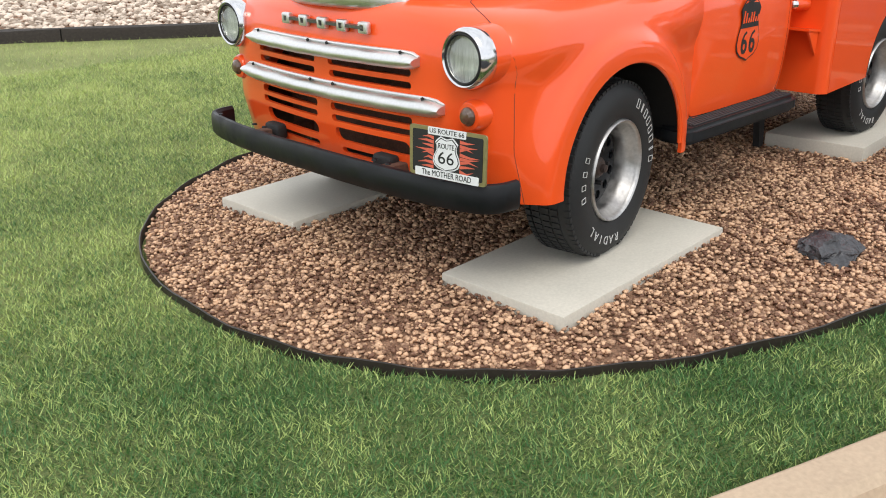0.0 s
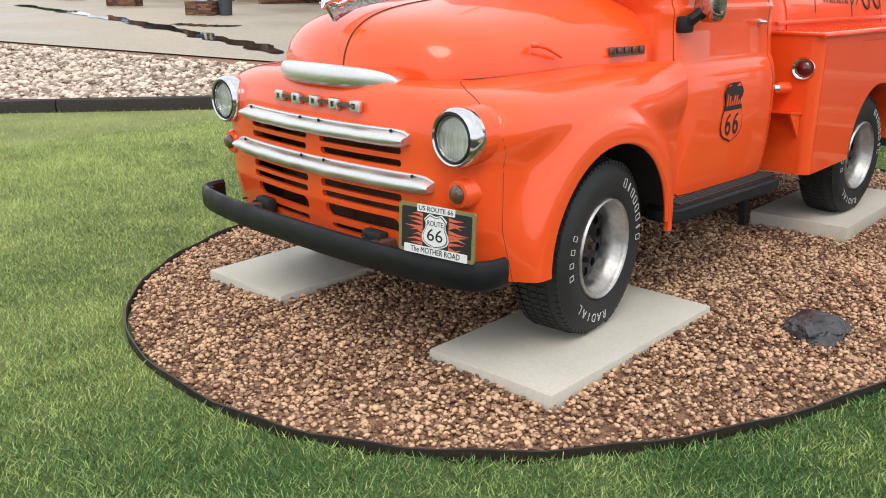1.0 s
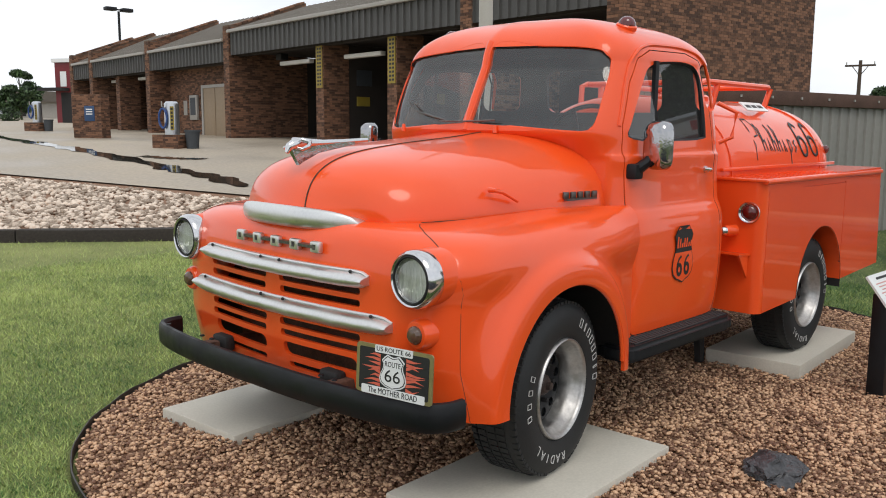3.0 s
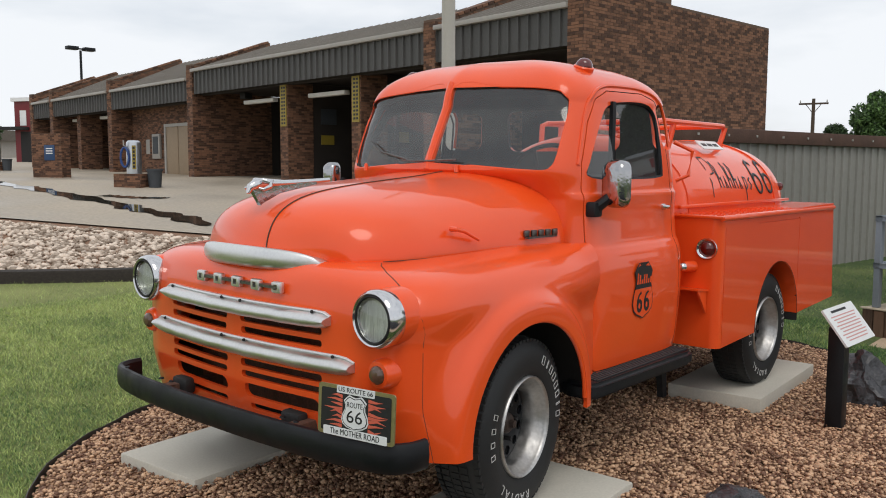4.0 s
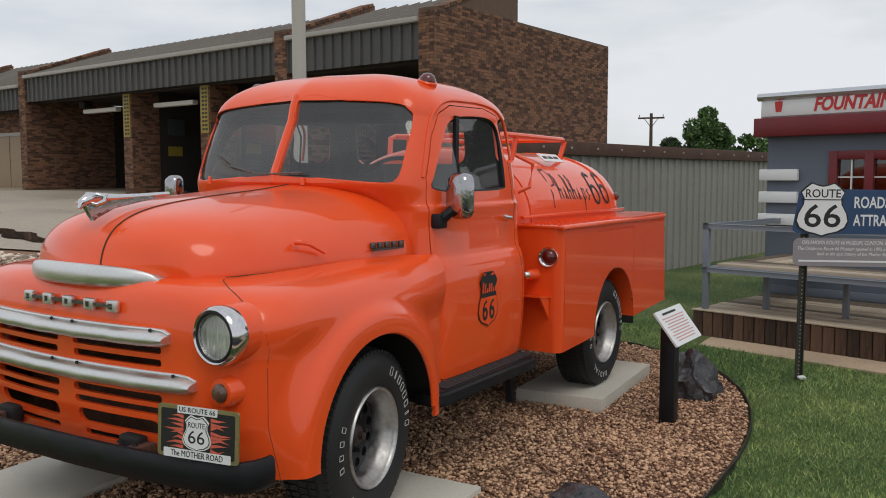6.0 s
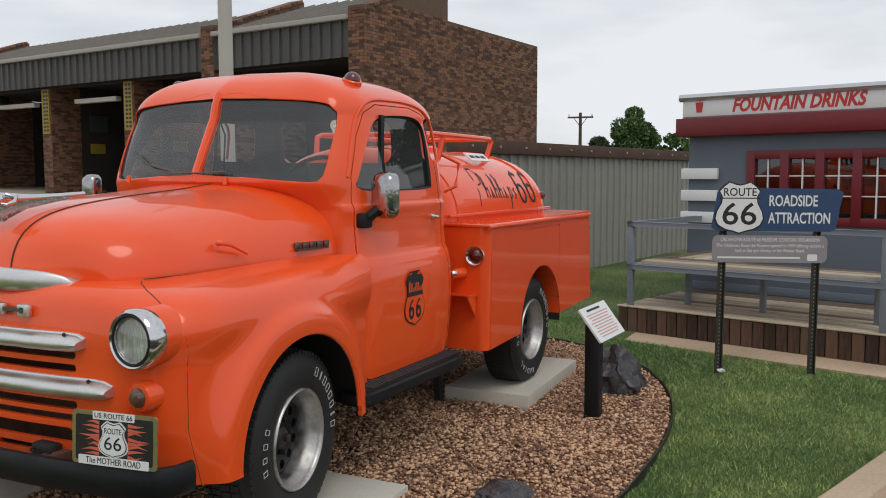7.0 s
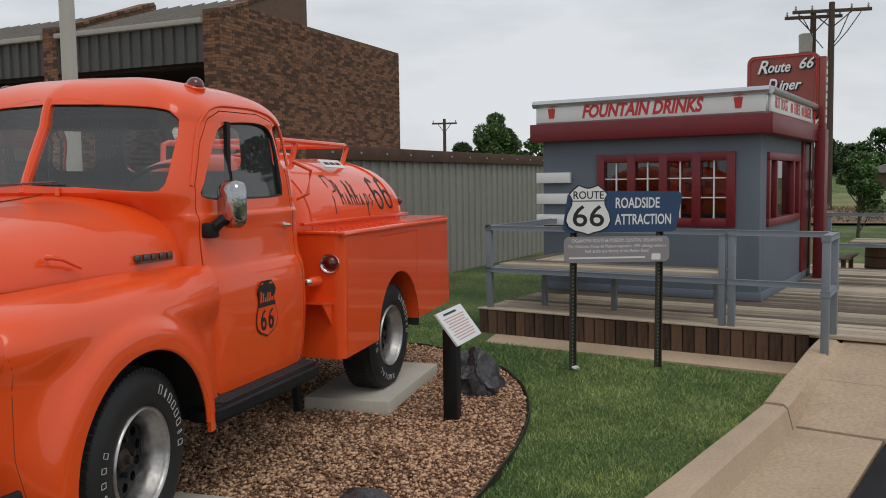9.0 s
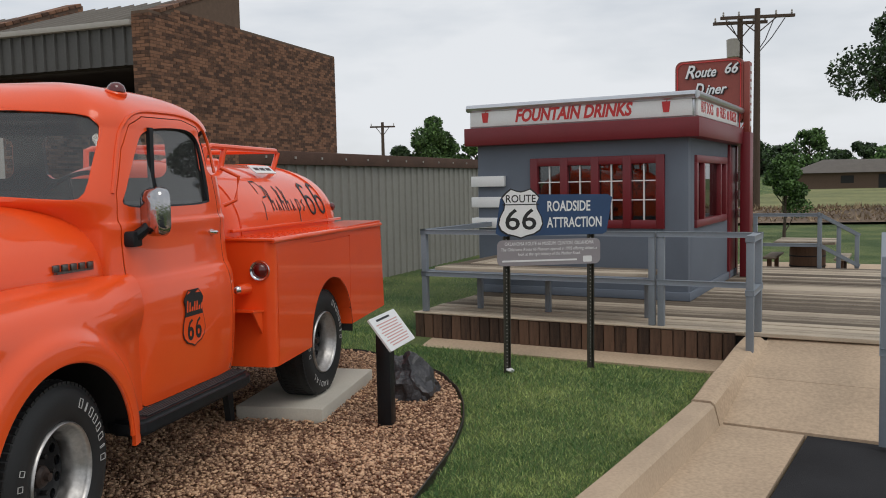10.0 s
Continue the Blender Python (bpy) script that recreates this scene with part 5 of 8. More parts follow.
def build_bumper():
    b = empty("bumper")
    b.parent = truck
    pts = smoothline([(-0.61, 0.955), (-0.69, 0.94), (-0.75, 0.865), (-0.80, 0.6), (-0.825, 0.3), (-0.833, 0.0), (-0.825, -0.3), (-0.80, -0.6), (-0.75, -0.850), (-0.69, -0.922), (-0.61, -0.936)], 60)
    rings = []
    for i, p in enumerate(pts):
        a, q = pts[max(i - 1, 0)], pts[min(i + 1, len(pts) - 1)]
        d = np.array(q) - np.array(a)
        d = d / np.linalg.norm(d)
        nrm = (d[1], -d[0])
        nrm = (-abs(nrm[0]), nrm[1]) if nrm[0] > 0 else nrm
        sec = [(0.0, 0.054), (0.014, 0.052), (0.022, 0.038), (0.025, 0.0), (0.022, -0.038), (0.014, -0.052), (0.0, -0.054), (-0.012, -0.04), (-0.012, 0.04)]
        zc = 0.497 - 0.02 * (1 if p[1] > 0 else 0) * abs(p[1])
        rings.append([(p[0] + nrm[0] * s_, p[1] + nrm[1] * s_, zc + z) for s_, z in sec])
    bm = bmesh.new()
    loft(bm, rings, True, True, True)
    part("bumper_bar", bm, BLACKP, b, "scuffed black steel bumper bar", deg=40)
    for y in (-0.42, 0.42):
        boxpart("bracket", -0.80, -0.45, y - 0.03, y + 0.03, 0.46, 0.53, RUSTY, b, bev=0.006)
    for y in (-0.75, -0.46, -0.38, 0.38, 0.46, 0.75):
        part("bolt", lathe(bmesh.new(), [(0, 0.012), (0.006, 0.010), (0.008, 0.002)], "z", 10, pose(-0.79, y, 0.548)), BLACKP, b)
    for y in (-0.36, 0.40):
        bm = bmesh.new()
        box(bm, -0.745, -0.69, y - 0.055, y + 0.055, 0.485, 0.555, None, 0.015)
        part("tow_loop", bm, DARK, b)


build_bumper()


def build_plate():
    p = empty("licence_plate")
    p.parent = truck
    a, b = Vector((-0.79, -0.515, 0)), Vector((-0.735, -0.840, 0))
    m = axes((a + b) / 2 + Vector((-0.034, -0.112, 0.650)), b - a, (0.05, 0.0, 1)) @ pose(0, 0, 0, 0, 0, 0)
    plate("backing", rounded(0.325, 0.176, 0.012), PLATEGOLD, m, p, 0.006, "gilt plate frame")
    plate("field", rounded(0.295, 0.150, 0.006), INK, m @ pose(0, 0, 0.006), p, 0.002, "black plate field with red flames")
    plate("top_strip", rounded(0.16, 0.026, 0.004), SIGNWHITE, m @ pose(0, 0.076, 0.0065), p, 0.003)
    plate("bottom_strip", rounded(0.27, 0.030, 0.004), SIGNWHITE, m @ pose(0, -0.073, 0.0065), p, 0.003)
    lettering("lettering", "US ROUTE 66", 0.023, INK, m @ pose(0, 0.076, 0.010), p, 0.001, width=0.145)
    lettering("lettering", "The MOTHER ROAD", 0.029, INK, m @ pose(0, -0.073, 0.010), p, 0.001, width=0.21)
    plate("shield_edge", shield_outline(0.115, 0.122), SIGNWHITE, m @ pose(0, 0, 0.008), p, 0.002)
    plate("shield", shield_outline(0.106, 0.113), INK, m @ pose(0, 0, 0.0101), p, 0.001)
    plate("shield_face", shield_outline(0.100, 0.107), SIGNWHITE, m @ pose(0, 0, 0.0112), p, 0.001)
    lettering("lettering", "ROUTE", 0.026, INK, m @ pose(0, 0.028, 0.0125), p, 0.001, width=0.066)
    lettering("lettering", "66", 0.062, INK, m @ pose(0, -0.014, 0.0125), p, 0.001, width=0.066)
    rnd = random.Random(3)
    for s in (-1, 1):
        for k in range(8):
            bm = bmesh.new()
            y = -0.05 + k * 0.0145
            x0, x1 = s * 0.055, s * (0.10 + rnd.uniform(0, 0.042))
            ym = y + rnd.uniform(-0.008, 0.008)
            prism(bm, [(x0, y - 0.006, 0), ((x0 + x1) / 2, ym - 0.003, 0), (x1, y + rnd.uniform(-0.006, 0.006), 0), ((x0 + x1) / 2, ym + 0.004, 0), (x0, y + 0.006, 0)], (0, 0, 0.001), m @ pose(0, 0, 0.0081))
            part("flame", bm, FLAME, p)


PLATEGOLD = mat("gilt_frame", (0.40, 0.34, 0.18), 0.35, 0.8, vary=0.15, scale=20)
FLAME = mat("flame_red", (0.62, 0.12, 0.07), 0.5, vary=0.15)
build_plate()


# ---- cab ----
def cab_outline(xf, xc, w, xr, z=2.0):
    """Plan of the cab at one height: bowed windscreen, straight sides, rounded back; squared to the cowl below the screen."""
    up = [(xf, 0.0), (xf + 0.035, 0.28 * w), (xf + (xc - xf) * 0.42, 0.60 * w), (xc - 0.05, 0.86 * w), (xc + 0.06, 0.965 * w), (xc + 0.20, w), ((xc + xr) / 2 + 0.08, w * 1.004),
          (xr - 0.22, w), (xr - 0.07, w * 0.955), (xr - 0.012, w * 0.82), (xr, w * 0.5), (xr, 0)]
    low = [(0.60, 0.0), (0.60, 0.28 * w), (0.60, 0.60 * w), (0.605, 0.84 * w), (0.635, 0.935 * w), (0.74, 0.99 * w), (1.12, w), (xr - 0.22, w), (xr - 0.07, w * 0.955), (xr - 0.012, w * 0.82), (xr, w * 0.5), (xr, 0)]
    t = max(0.0, min(1.0, (z - 1.34) / 0.12))
    half = smoothline([(a[0] * t + b[0] * (1 - t), a[1] * t + b[1] * (1 - t)) for a, b in zip(up, low)], 66)
    return [(q[0], -q[1]) for q in half] + [(q[0], q[1]) for q in half[-2:0:-1]]


CABROWS = [(0.50, 0.74, 0.66, 0.845, 1.622), (0.60, 0.72, 0.66, 0.858, 1.642), (0.80, 0.70, 0.66, 0.868, 1.657), (0.98, 0.68, 0.66, 0.864, 1.662), (1.06, 0.66, 0.66, 0.850, 1.672), (1.10, 0.64, 0.65, 0.833, 1.677),
           (1.14, 0.62, 0.65, 0.815, 1.682), (1.28, 0.50, 0.63, 0.803, 1.682), (1.355, 0.475, 0.623, 0.806, 1.682), (1.385, 0.462, 0.62, 0.793, 1.682), (1.48, 0.425, 0.62, 0.782, 1.682), (1.60, 0.475, 0.65, 0.764, 1.677), (1.72, 0.535, 0.69, 0.744, 1.667),
           (1.80, 0.575, 0.72, 0.728, 1.657)]


def dome_rings():
    """The roof closes in an even dome over the outline at the door tops."""
    base = cab_outline(0.575, 0.72, 0.728, 1.657, 1.80)
    out = []
    for k in range(1, 37):
        a = radians(90 * k / 36.6)
        f = math.cos(a) ** DOME
        out.append([(1.09 + (x - 1.09) * f, y * f, 1.80 + 0.247 * math.sin(a)) for x, y in base])
    return out


DOME = 0.68


def dome_z(x, y):
    base = cab_outline(0.575, 0.72, 0.728, 1.657, 1.80)
    an = math.atan2(y, x - 1.09)
    p = min(base, key=lambda q: abs(math.atan2(q[1], q[0] - 1.09) - an))
    f = min(1.0, math.hypot(x - 1.09, y) / math.hypot(p[0] - 1.09, p[1]))
    return 1.80 + 0.247 * math.sin(math.acos(f ** (1 / DOME)))


def surf_y(x, z):
    """Half-width of the cab's side at a place."""
    rows = np.array(CABROWS)
    zz = min(z, 1.80)
    xf, xc, w, xr = [float(np.interp(zz, rows[:, 0], rows[:, i])) for i in (1, 2, 3, 4)]
    half = [(px, -py) for px, py in cab_outline(xf, xc, w, xr, zz)[:67]]
    f = 1.0
    if z > 1.80:
        f = math.cos(math.asin(min(0.999, (z - 1.80) / 0.247))) ** DOME
    half = [(1.09 + (px - 1.09) * f, py * f) for px, py in half]
    return float(np.interp(x, [q[0] for q in half], [q[1] for q in half]))


def surf_x(y, z):
    """Place along the truck of the cab's front at a place across it."""
    rows = np.array(CABROWS)
    zz = min(z, 1.80)
    xf, xc, w, xr = [float(np.interp(zz, rows[:, 0], rows[:, i])) for i in (1, 2, 3, 4)]
    half = [(px, -py) for px, py in cab_outline(xf, xc, w, xr, zz)[:34]]
    f = 1.0
    if z > 1.80:
        f = math.cos(math.asin(min(0.999, (z - 1.80) / 0.247))) ** DOME
    half = [(1.09 + (px - 1.09) * f, py * f) for px, py in half]
    return float(np.interp(y, [q[1] for q in half], [q[0] for q in half]))


SIDE_WINDOW = [(0.725, 1.44), (1.08, 1.432), (1.38, 1.44), (1.424, 1.48), (1.420, 1.70), (1.388, 1.788), (1.28, 1.820), (1.05, 1.812), (0.935, 1.788), (0.86, 1.73), (0.725, 1.52)]


SCREEN = [(0.022, 1.505), (0.022, 1.885), (0.30, 1.880), (0.52, 1.866), (0.618, 1.848), (0.655, 1.81), (0.668, 1.74), (0.668, 1.56), (0.660, 1.505), (0.635, 1.475), (0.54, 1.473), (0.25, 1.492)]


def windscreen_cutter(s, m=0.0):
    """Half of the V-shaped screen opening, as a prism along the truck."""
    o = SCREEN
    return prism(bmesh.new(), [(0.1, s * y, z) for y, z in o], (0.85, 0, 0))


def side_window_cutter(s, grow=0.0):
    o = smoothline(SIDE_WINDOW, 44, True)
    return prism(bmesh.new(), [(x, s * 0.5, z) for x, z in o], (0, s * 0.6, 0))


DOOR_OUT = [(0.665, 0.555), (0.665, 1.10), (0.662, 1.36), (0.675, 1.50), (0.755, 1.70), (0.835, 1.815), (0.94, 1.858), (1.29, 1.866), (1.415, 1.836), (1.475, 1.75), (1.505, 1.45), (1.505, 0.60), (1.48, 0.53), (0.70, 0.53)]


def line_inside(me):
    """Faces that look into the cab take the dark lining."""
    me.materials.append(LINING)
    for f in me.polygons:
        c_ = f.center - Vector((1.09, 0, 1.3))
        if f.normal.dot(c_.normalized()) < -0.25 and abs(f.center.y) < 0.86:
            f.material_index = len(me.materials) - 1


def build_cab():
    rows = smoothline(CABROWS, 80)
    rings = [[(x, y, z) for x, y in cab_outline(xf, xc, w, xr, z)] for z, xf, xc, w, xr in rows] + dome_rings()
    bm = bmesh.new()
    loft(bm, rings, True, False, True)
    me = mesh_of(bm)
    cuts = [windscreen_cutter(-1), windscreen_cutter(1), side_window_cutter(-1), side_window_cutter(1)]
    cuts.append(prism(bmesh.new(), [(1.5, a, 1.705 + b) for a, b in rounded(0.80, 0.25, 0.06)], (0.5, 0, 0)))
    for s in (-1, 1):
        # rounded quarter windows in the rear corners
        cuts.append(prism(bmesh.new(), [(0, a, b) for a, b in rounded(0.24, 0.24, 0.05)], (0.5, 0, 0), pose(1.39, s * 0.53, 1.705, 0, 0, s * 45)))
    doors = []
    shell = carve(me.copy(), cuts, thick=0.025)
    for s in (-1, 1):
        o = [(x, s * 0.55, z) for x, z in DOOR_OUT]
        c_in = prism(bmesh.new(), o, (0, s * 0.5, 0))
        doors.append(carve(shell.copy(), [c_in], op="INTERSECT", solver="FAST"))
    grow = []
    for s in (-1, 1):
        cx, cz = 1.07, 1.2
        o = [(cx + (x - cx) * 1.012, s * 0.55, cz + (z - cz) * 1.007) for x, z in DOOR_OUT]
        grow.append(prism(bmesh.new(), o, (0, s * 0.5, 0)))
    shell = carve(shell, grow, solver="FAST")
    cab = meshpart("cab", shell, PAINT, truck, "orange rounded cab shell", deg=30)
    line_inside(cab.data)
    for s in (-1, 1):
        d = meshpart("door", doors[0 if s < 0 else 1], PAINT, truck, "orange cab door", deg=30)
        line_inside(d.data)
        m = pose(1.40, s * 0.795, 1.285)
        bm = bmesh.new()
        lathe(bm, [(0, 0.022), (s * 0.01, 0.020), (s * 0.03, 0.012)], "y", 16, m)
        tube(bm, [(1.40, s * 0.835, 1.285), (1.37, s * 0.845, 1.288), (1.315, s * 0.842, 1.292)], [0.012, 0.011, 0.007], 8)
        part("door_handle", bm, CHROME, d, "chrome lever handle")
        bm = bmesh.new()
        o = smoothline(SIDE_WINDOW, 44, True)
        tube(bm, [(x, s * (surf_y(x, z) - 0.012), z) for x, z in o], 0.010, 6, True)
        part("window_seal", bm, BLACKP, d, "black rubber window seal")
        bm = bmesh.new()
        box(bm, 0.955, 0.985, s * 0.735 - 0.01, s * 0.735 + 0.01, 1.44, 1.81)
        part("vent_bar", bm, BLACKP, d)
        for x0, x1 in ((0.715, 0.955), (0.985, 1.395)):
            xt = x0 + (0.13 if x0 < 0.9 else 0)
            vs = [(x0, s * (surf_y(x0, 1.44) - 0.02), 1.43), (x1, s * (surf_y(x1, 1.44) - 0.02), 1.43), (x1, s * (surf_y(x1, 1.80) - 0.02), 1.82), (xt, s * (surf_y(xt, 1.80) - 0.02), 1.82)]
            g = raw("window_glass", vs, [(0, 1, 2, 3) if s < 0 else (3, 2, 1, 0)], GLASS, d, smooth=False)
            g.visible_shadow = False
        # seams of the door as thin dark lines in the gap
        bm = bmesh.new()
        inner = [(1.07 + (x - 1.07) * 1.006, 1.2 + (z - 1.2) * 1.0035) for x, z in DOOR_OUT]

        tube(bm, [(x, s * (surf_y(x, z) - 0.020), z) for x, z in inner], 0.006, 6, True)
        part("door_gap", bm, DARK, cab)
    # windscreen glass follows the shell
    for s in (-1, 1):
        vs, fs = [], []
        nu = 16
        zs = [1.46 + 0.44 * k / 12 for k in range(13)]
        for z in zs:
            for q in range(nu + 1):
                py = 0.685 * q / nu
                vs.append((surf_x(py, z) + 0.014, s * py, z))
        n1 = nu + 1
        for i in range(len(zs) - 1):
            for j in range(nu):
                fs.append((i * n1 + j, i * n1 + j + 1, (i + 1) * n1 + j + 1, (i + 1) * n1 + j))
        fs = [f if s < 0 else f[::-1] for f in fs]
        g = raw("windscreen", vs, fs, GLASS, truck, "slightly tinted windscreen half")
        g.visible_shadow = False
    # orange screen surround and black gasket
    for s in (-1, 1):
        o = SCREEN
        pts = []
        for y, z in smoothline(o, 60, True):
            px = surf_x(y, z)
            pts.append((px + 0.004, s * y, z))
        bm = bmesh.new()
        tube(bm, pts, 0.005, 6, True)
        part("screen_gasket", bm, PAINT, cab, "thin orange screen surround")
    # centre strip, drip rail, roof lamps
    bm = bmesh.new()
    tube(bm, [(surf_x(0, z) + 0.004, 0, z) for z in (1.47, 1.55, 1.62, 1.70, 1.78, 1.84, 1.89, 1.91)], 0.017, 8)
    part("centre_strip", bm, PAINT, cab)
    for s in (-1, 1):
        bm = bmesh.new()
        tube(bm, [(x, s * (surf_y(x, z) + 0.003), z) for x, z in smoothline([(0.655, 1.50), (0.735, 1.71), (0.815, 1.835), (0.93, 1.882), (1.10, 1.893), (1.30, 1.892), (1.45, 1.857), (1.525, 1.77), (1.54, 1.6)], 40)], 0.009, 6)
        part("drip_rail", bm, PAINT, cab)
        lm = empty("roof_lamp")
        lm.parent = truck
        m = pose(0.95, s * 0.575, dome_z(0.95, 0.575) + 0.004, -s * 18, -8, 0)
        part("base", lathe(bmesh.new(), [(-0.02, 0.05), (0.008, 0.052), (0.014, 0.046)], "z", 24, m), PAINT, lm)
        bm = lathe(bmesh.new(), [(0.008, 0.043), (0.025, 0.041), (0.042, 0.030), (0.050, 0.014), (0.052, 0.003)], "z", 24, m)
        part("lens", bm, LENSR, lm, "dark red domed lens", deg=80)
    # inside: floor, seat, dash, wheel
    boxpart("cab_floor", 0.62, 1.58, -0.74, 0.74, 0.56, 0.60, DARK, cab)
    boxpart("dash", 0.62, 0.78, -0.68, 0.68, 1.15, 1.42, SEAT, cab, bev=0.03)
    boxpart("seat_cushion", 0.98, 1.45, -0.68, 0.68, 0.62, 1.0, SEAT, cab, bev=0.04)
    boxpart("seat_back", 1.38, 1.54, -0.68, 0.68, 1.0, 1.45, SEAT, cab, bev=0.05)
    bm = bmesh.new()
    m = pose(0.88, -0.36, 1.44, 0, -52, 0)
    tube(bm, [m @ Vector((0.205 * math.cos(a), 0.205 * math.sin(a), 0)) for a in [k * math.tau / 32 for k in range(32)]], 0.012, 8, True)
    for a in (0.5, 2.6, 4.7):
        tube(bm, [m @ Vector((0, 0, -0.02)), m @ Vector((0.2 * math.cos(a), 0.2 * math.sin(a), 0))], 0.009, 6)
    tube(bm, [m @ Vector((0, 0, 0)), m @ Vector((0, 0, -0.35))], 0.02, 8)
    part("steering_wheel", bm, BLACKP, cab, "thin black steering wheel")
    return cab


build_cab()

# seam between hood and cowl
bm = bmesh.new()
tube(bm, [(0.655, math.copysign(abs(math.cos(math.pi * k / 30)) ** 0.8, math.cos(math.pi * k / 30)) * 0.715, 1.10 + 0.386 * abs(math.sin(math.pi * k / 30)) ** 0.8) for k in range(0, 31)], 0.004, 6)
part("cowl_seam", bm, RUSTY, truck)
# wipers
for y0, y1, xb, zb_ in ((-0.18, -0.52, 0.475, 1.508), (0.50, 0.16, 0.52, 1.508)):
    w = empty("wiper")
    w.parent = truck
    bm = bmesh.new()
    lathe(bm, [(-0.03, 0.012), (0.004, 0.010), (0.009, 0.004)], "z", 12, pose(xb - 0.03, y0, zb_ - 0.02))
    part("spindle", bm, PAINT, w)
    bm = bmesh.new()
    if y0 < 0:
        tube(bm, [(xb - 0.03, y0, zb_ + 0.012), (xb - 0.045, y0 + 0.20, zb_ + 0.004), (xb - 0.045, y0 + 0.36, zb_ + 0.006)], [0.006, 0.005, 0.004], 6)
    else:
        tube(bm, [(xb - 0.03, y0 - 0.3, zb_ + 0.012), (xb - 0.01, y0 - 0.1, zb_ + 0.05), (xb + 0.04, y0 + 0.03, zb_ + 0.11)], [0.006, 0.005, 0.004], 6)
    part("arm", bm, BADGEM, w)


# mascot on the hood
def build_mascot():
    h = empty("hood_ornament")
    h.parent = truck
    bm = bmesh.new()
    tube(bm, [(-0.655, 0, 1.372), (-0.645, 0, 1.395), (-0.61, 0, 1.412), (-0.56, 0, 1.412), (-0.47, 0, 1.412), (-0.36, 0, 1.416), (-0.22, 0, 1.424)], [0.008, 0.017, 0.024, 0.019, 0.013, 0.011, 0.009], 12)
    part("head_and_tail", bm, CHROME, h, "chrome streamlined ornament", deg=70)
    bm = bmesh.new()
    for s in (-1, 1):
        tube(bm, [(-0.60, s * 0.026, 1.425), (-0.575, s * 0.05, 1.418), (-0.59, s * 0.062, 1.40), (-0.62, s * 0.055, 1.388), (-0.635, s * 0.045, 1.395)], [0.011, 0.012, 0.010, 0.008, 0.004], 8)
    part("horns", bm, CHROME, h, deg=70)
    bm = bmesh.new()
    prism(bm, [(-0.64, -0.011, 1.385), (-0.600, -0.011, 1.322), (-0.585, -0.011, 1.332), (-0.50, -0.011, 1.37), (-0.30, -0.011, 1.405), (-0.30, -0.011, 1.415), (-0.60, -0.011, 1.41)], (0, 0.022, 0))
    part("keel", bm, MIRRORM, h, "darkened chrome keel under the ornament")


build_mascot()

# side badges, as plain blocks
for s in (-1, 1):
    bm = bmesh.new()
    for k in range(5):
        x = 0.325 + k * 0.047
        y = s * (0.672 + k * 0.006)
        box(bm, x, x + 0.036, min(y, y + s * 0.012), max(y, y + s * 0.012), 1.180, 1.209, None, 0.003)
    sb = part("side_badge", bm, BADGEM, truck, "dark metal side badge blocks")
    boxpart("badge_bar", 0.32, 0.555, s * 0.69 - 0.012, s * 0.69 + 0.004, 1.172, 1.181, BADGEM, sb)


def mirror(s):
    mr = empty("side_mirror")
    mr.parent = truck
    bm = bmesh.new()
    xo = 0.0 if s < 0 else -0.12
    box(bm, 0.67, 0.74, s * 0.80 - 0.03, s * 0.80 + 0.03, 1.26, 1.33, None, 0.01)
    tube(bm, [(0.71, s * 0.80, 1.295), (0.735, s * 0.85, 1.34), (0.765 + xo, s * 0.872, 1.40)], [0.028, 0.024, 0.016], 8)
    part("arm", bm, BLACKP, mr, "black mirror arm")
    bm = bmesh.new()
    m = pose(0.765 + xo, s * (0.885 if s < 0 else 0.95), 1.415, 0, 0, s * 12)
    rings = []
    for t, k in ((-0.045, 0.62), (-0.038, 0.86), (-0.015, 0.98), (0.02, 1.0), (0.024, 0.97)):
        rings.append([m @ Vector((t, a * k, b * k)) for a, b in rounded(0.135 if s < 0 else 0.09, 0.225 if s < 0 else 0.17, 0.05 if s < 0 else 0.035)])
    loft(bm, rings, True, True, True)
    part("head", bm, MIRRORM, mr, "chrome mirror head", deg=50)


for s in (-1, 1):
    mirror(s)


# running boards
for s in (-1, 1):
    rb = empty("running_board")
    rb.parent = truck
    bm = bmesh.new()
    o = [(0.50, 0.80), (0.50, 0.915), (0.54, 0.95), (1.46, 0.965), (1.53, 0.945), (1.56, 0.90), (1.56, 0.76), (0.54, 0.74)]
    prism(bm, [(x, s * y, 0.445) for x, y in o], (0, 0, 0.075))
    bmesh.ops.bevel(bm, geom=[e for e in bm.edges], offset=0.018, segments=3, affect="EDGES")
    part("board", bm, BLACKP, rb, "black running board", deg=50)
    bm = bmesh.new()
    for k in range(9):
        y = s * (0.785 + 0.017 * k)
        box(bm, 0.58, 1.51, min(y, y + 0.009), max(y, y + 0.009), 0.519, 0.527, None, 0.002, 1)
    part("tread", bm, TREAD, rb, "ribbed rubber tread")
    boxpart("sill", 0.62, 1.70, s * 0.70 - 0.03, s * 0.70 + 0.03, 0.50, 0.60, DARK, truck)


# ---- wheels ----
HUBM = mat("greasy_hub", (0.035, 0.02, 0.015), 0.6, vary=0.5, scale=25)


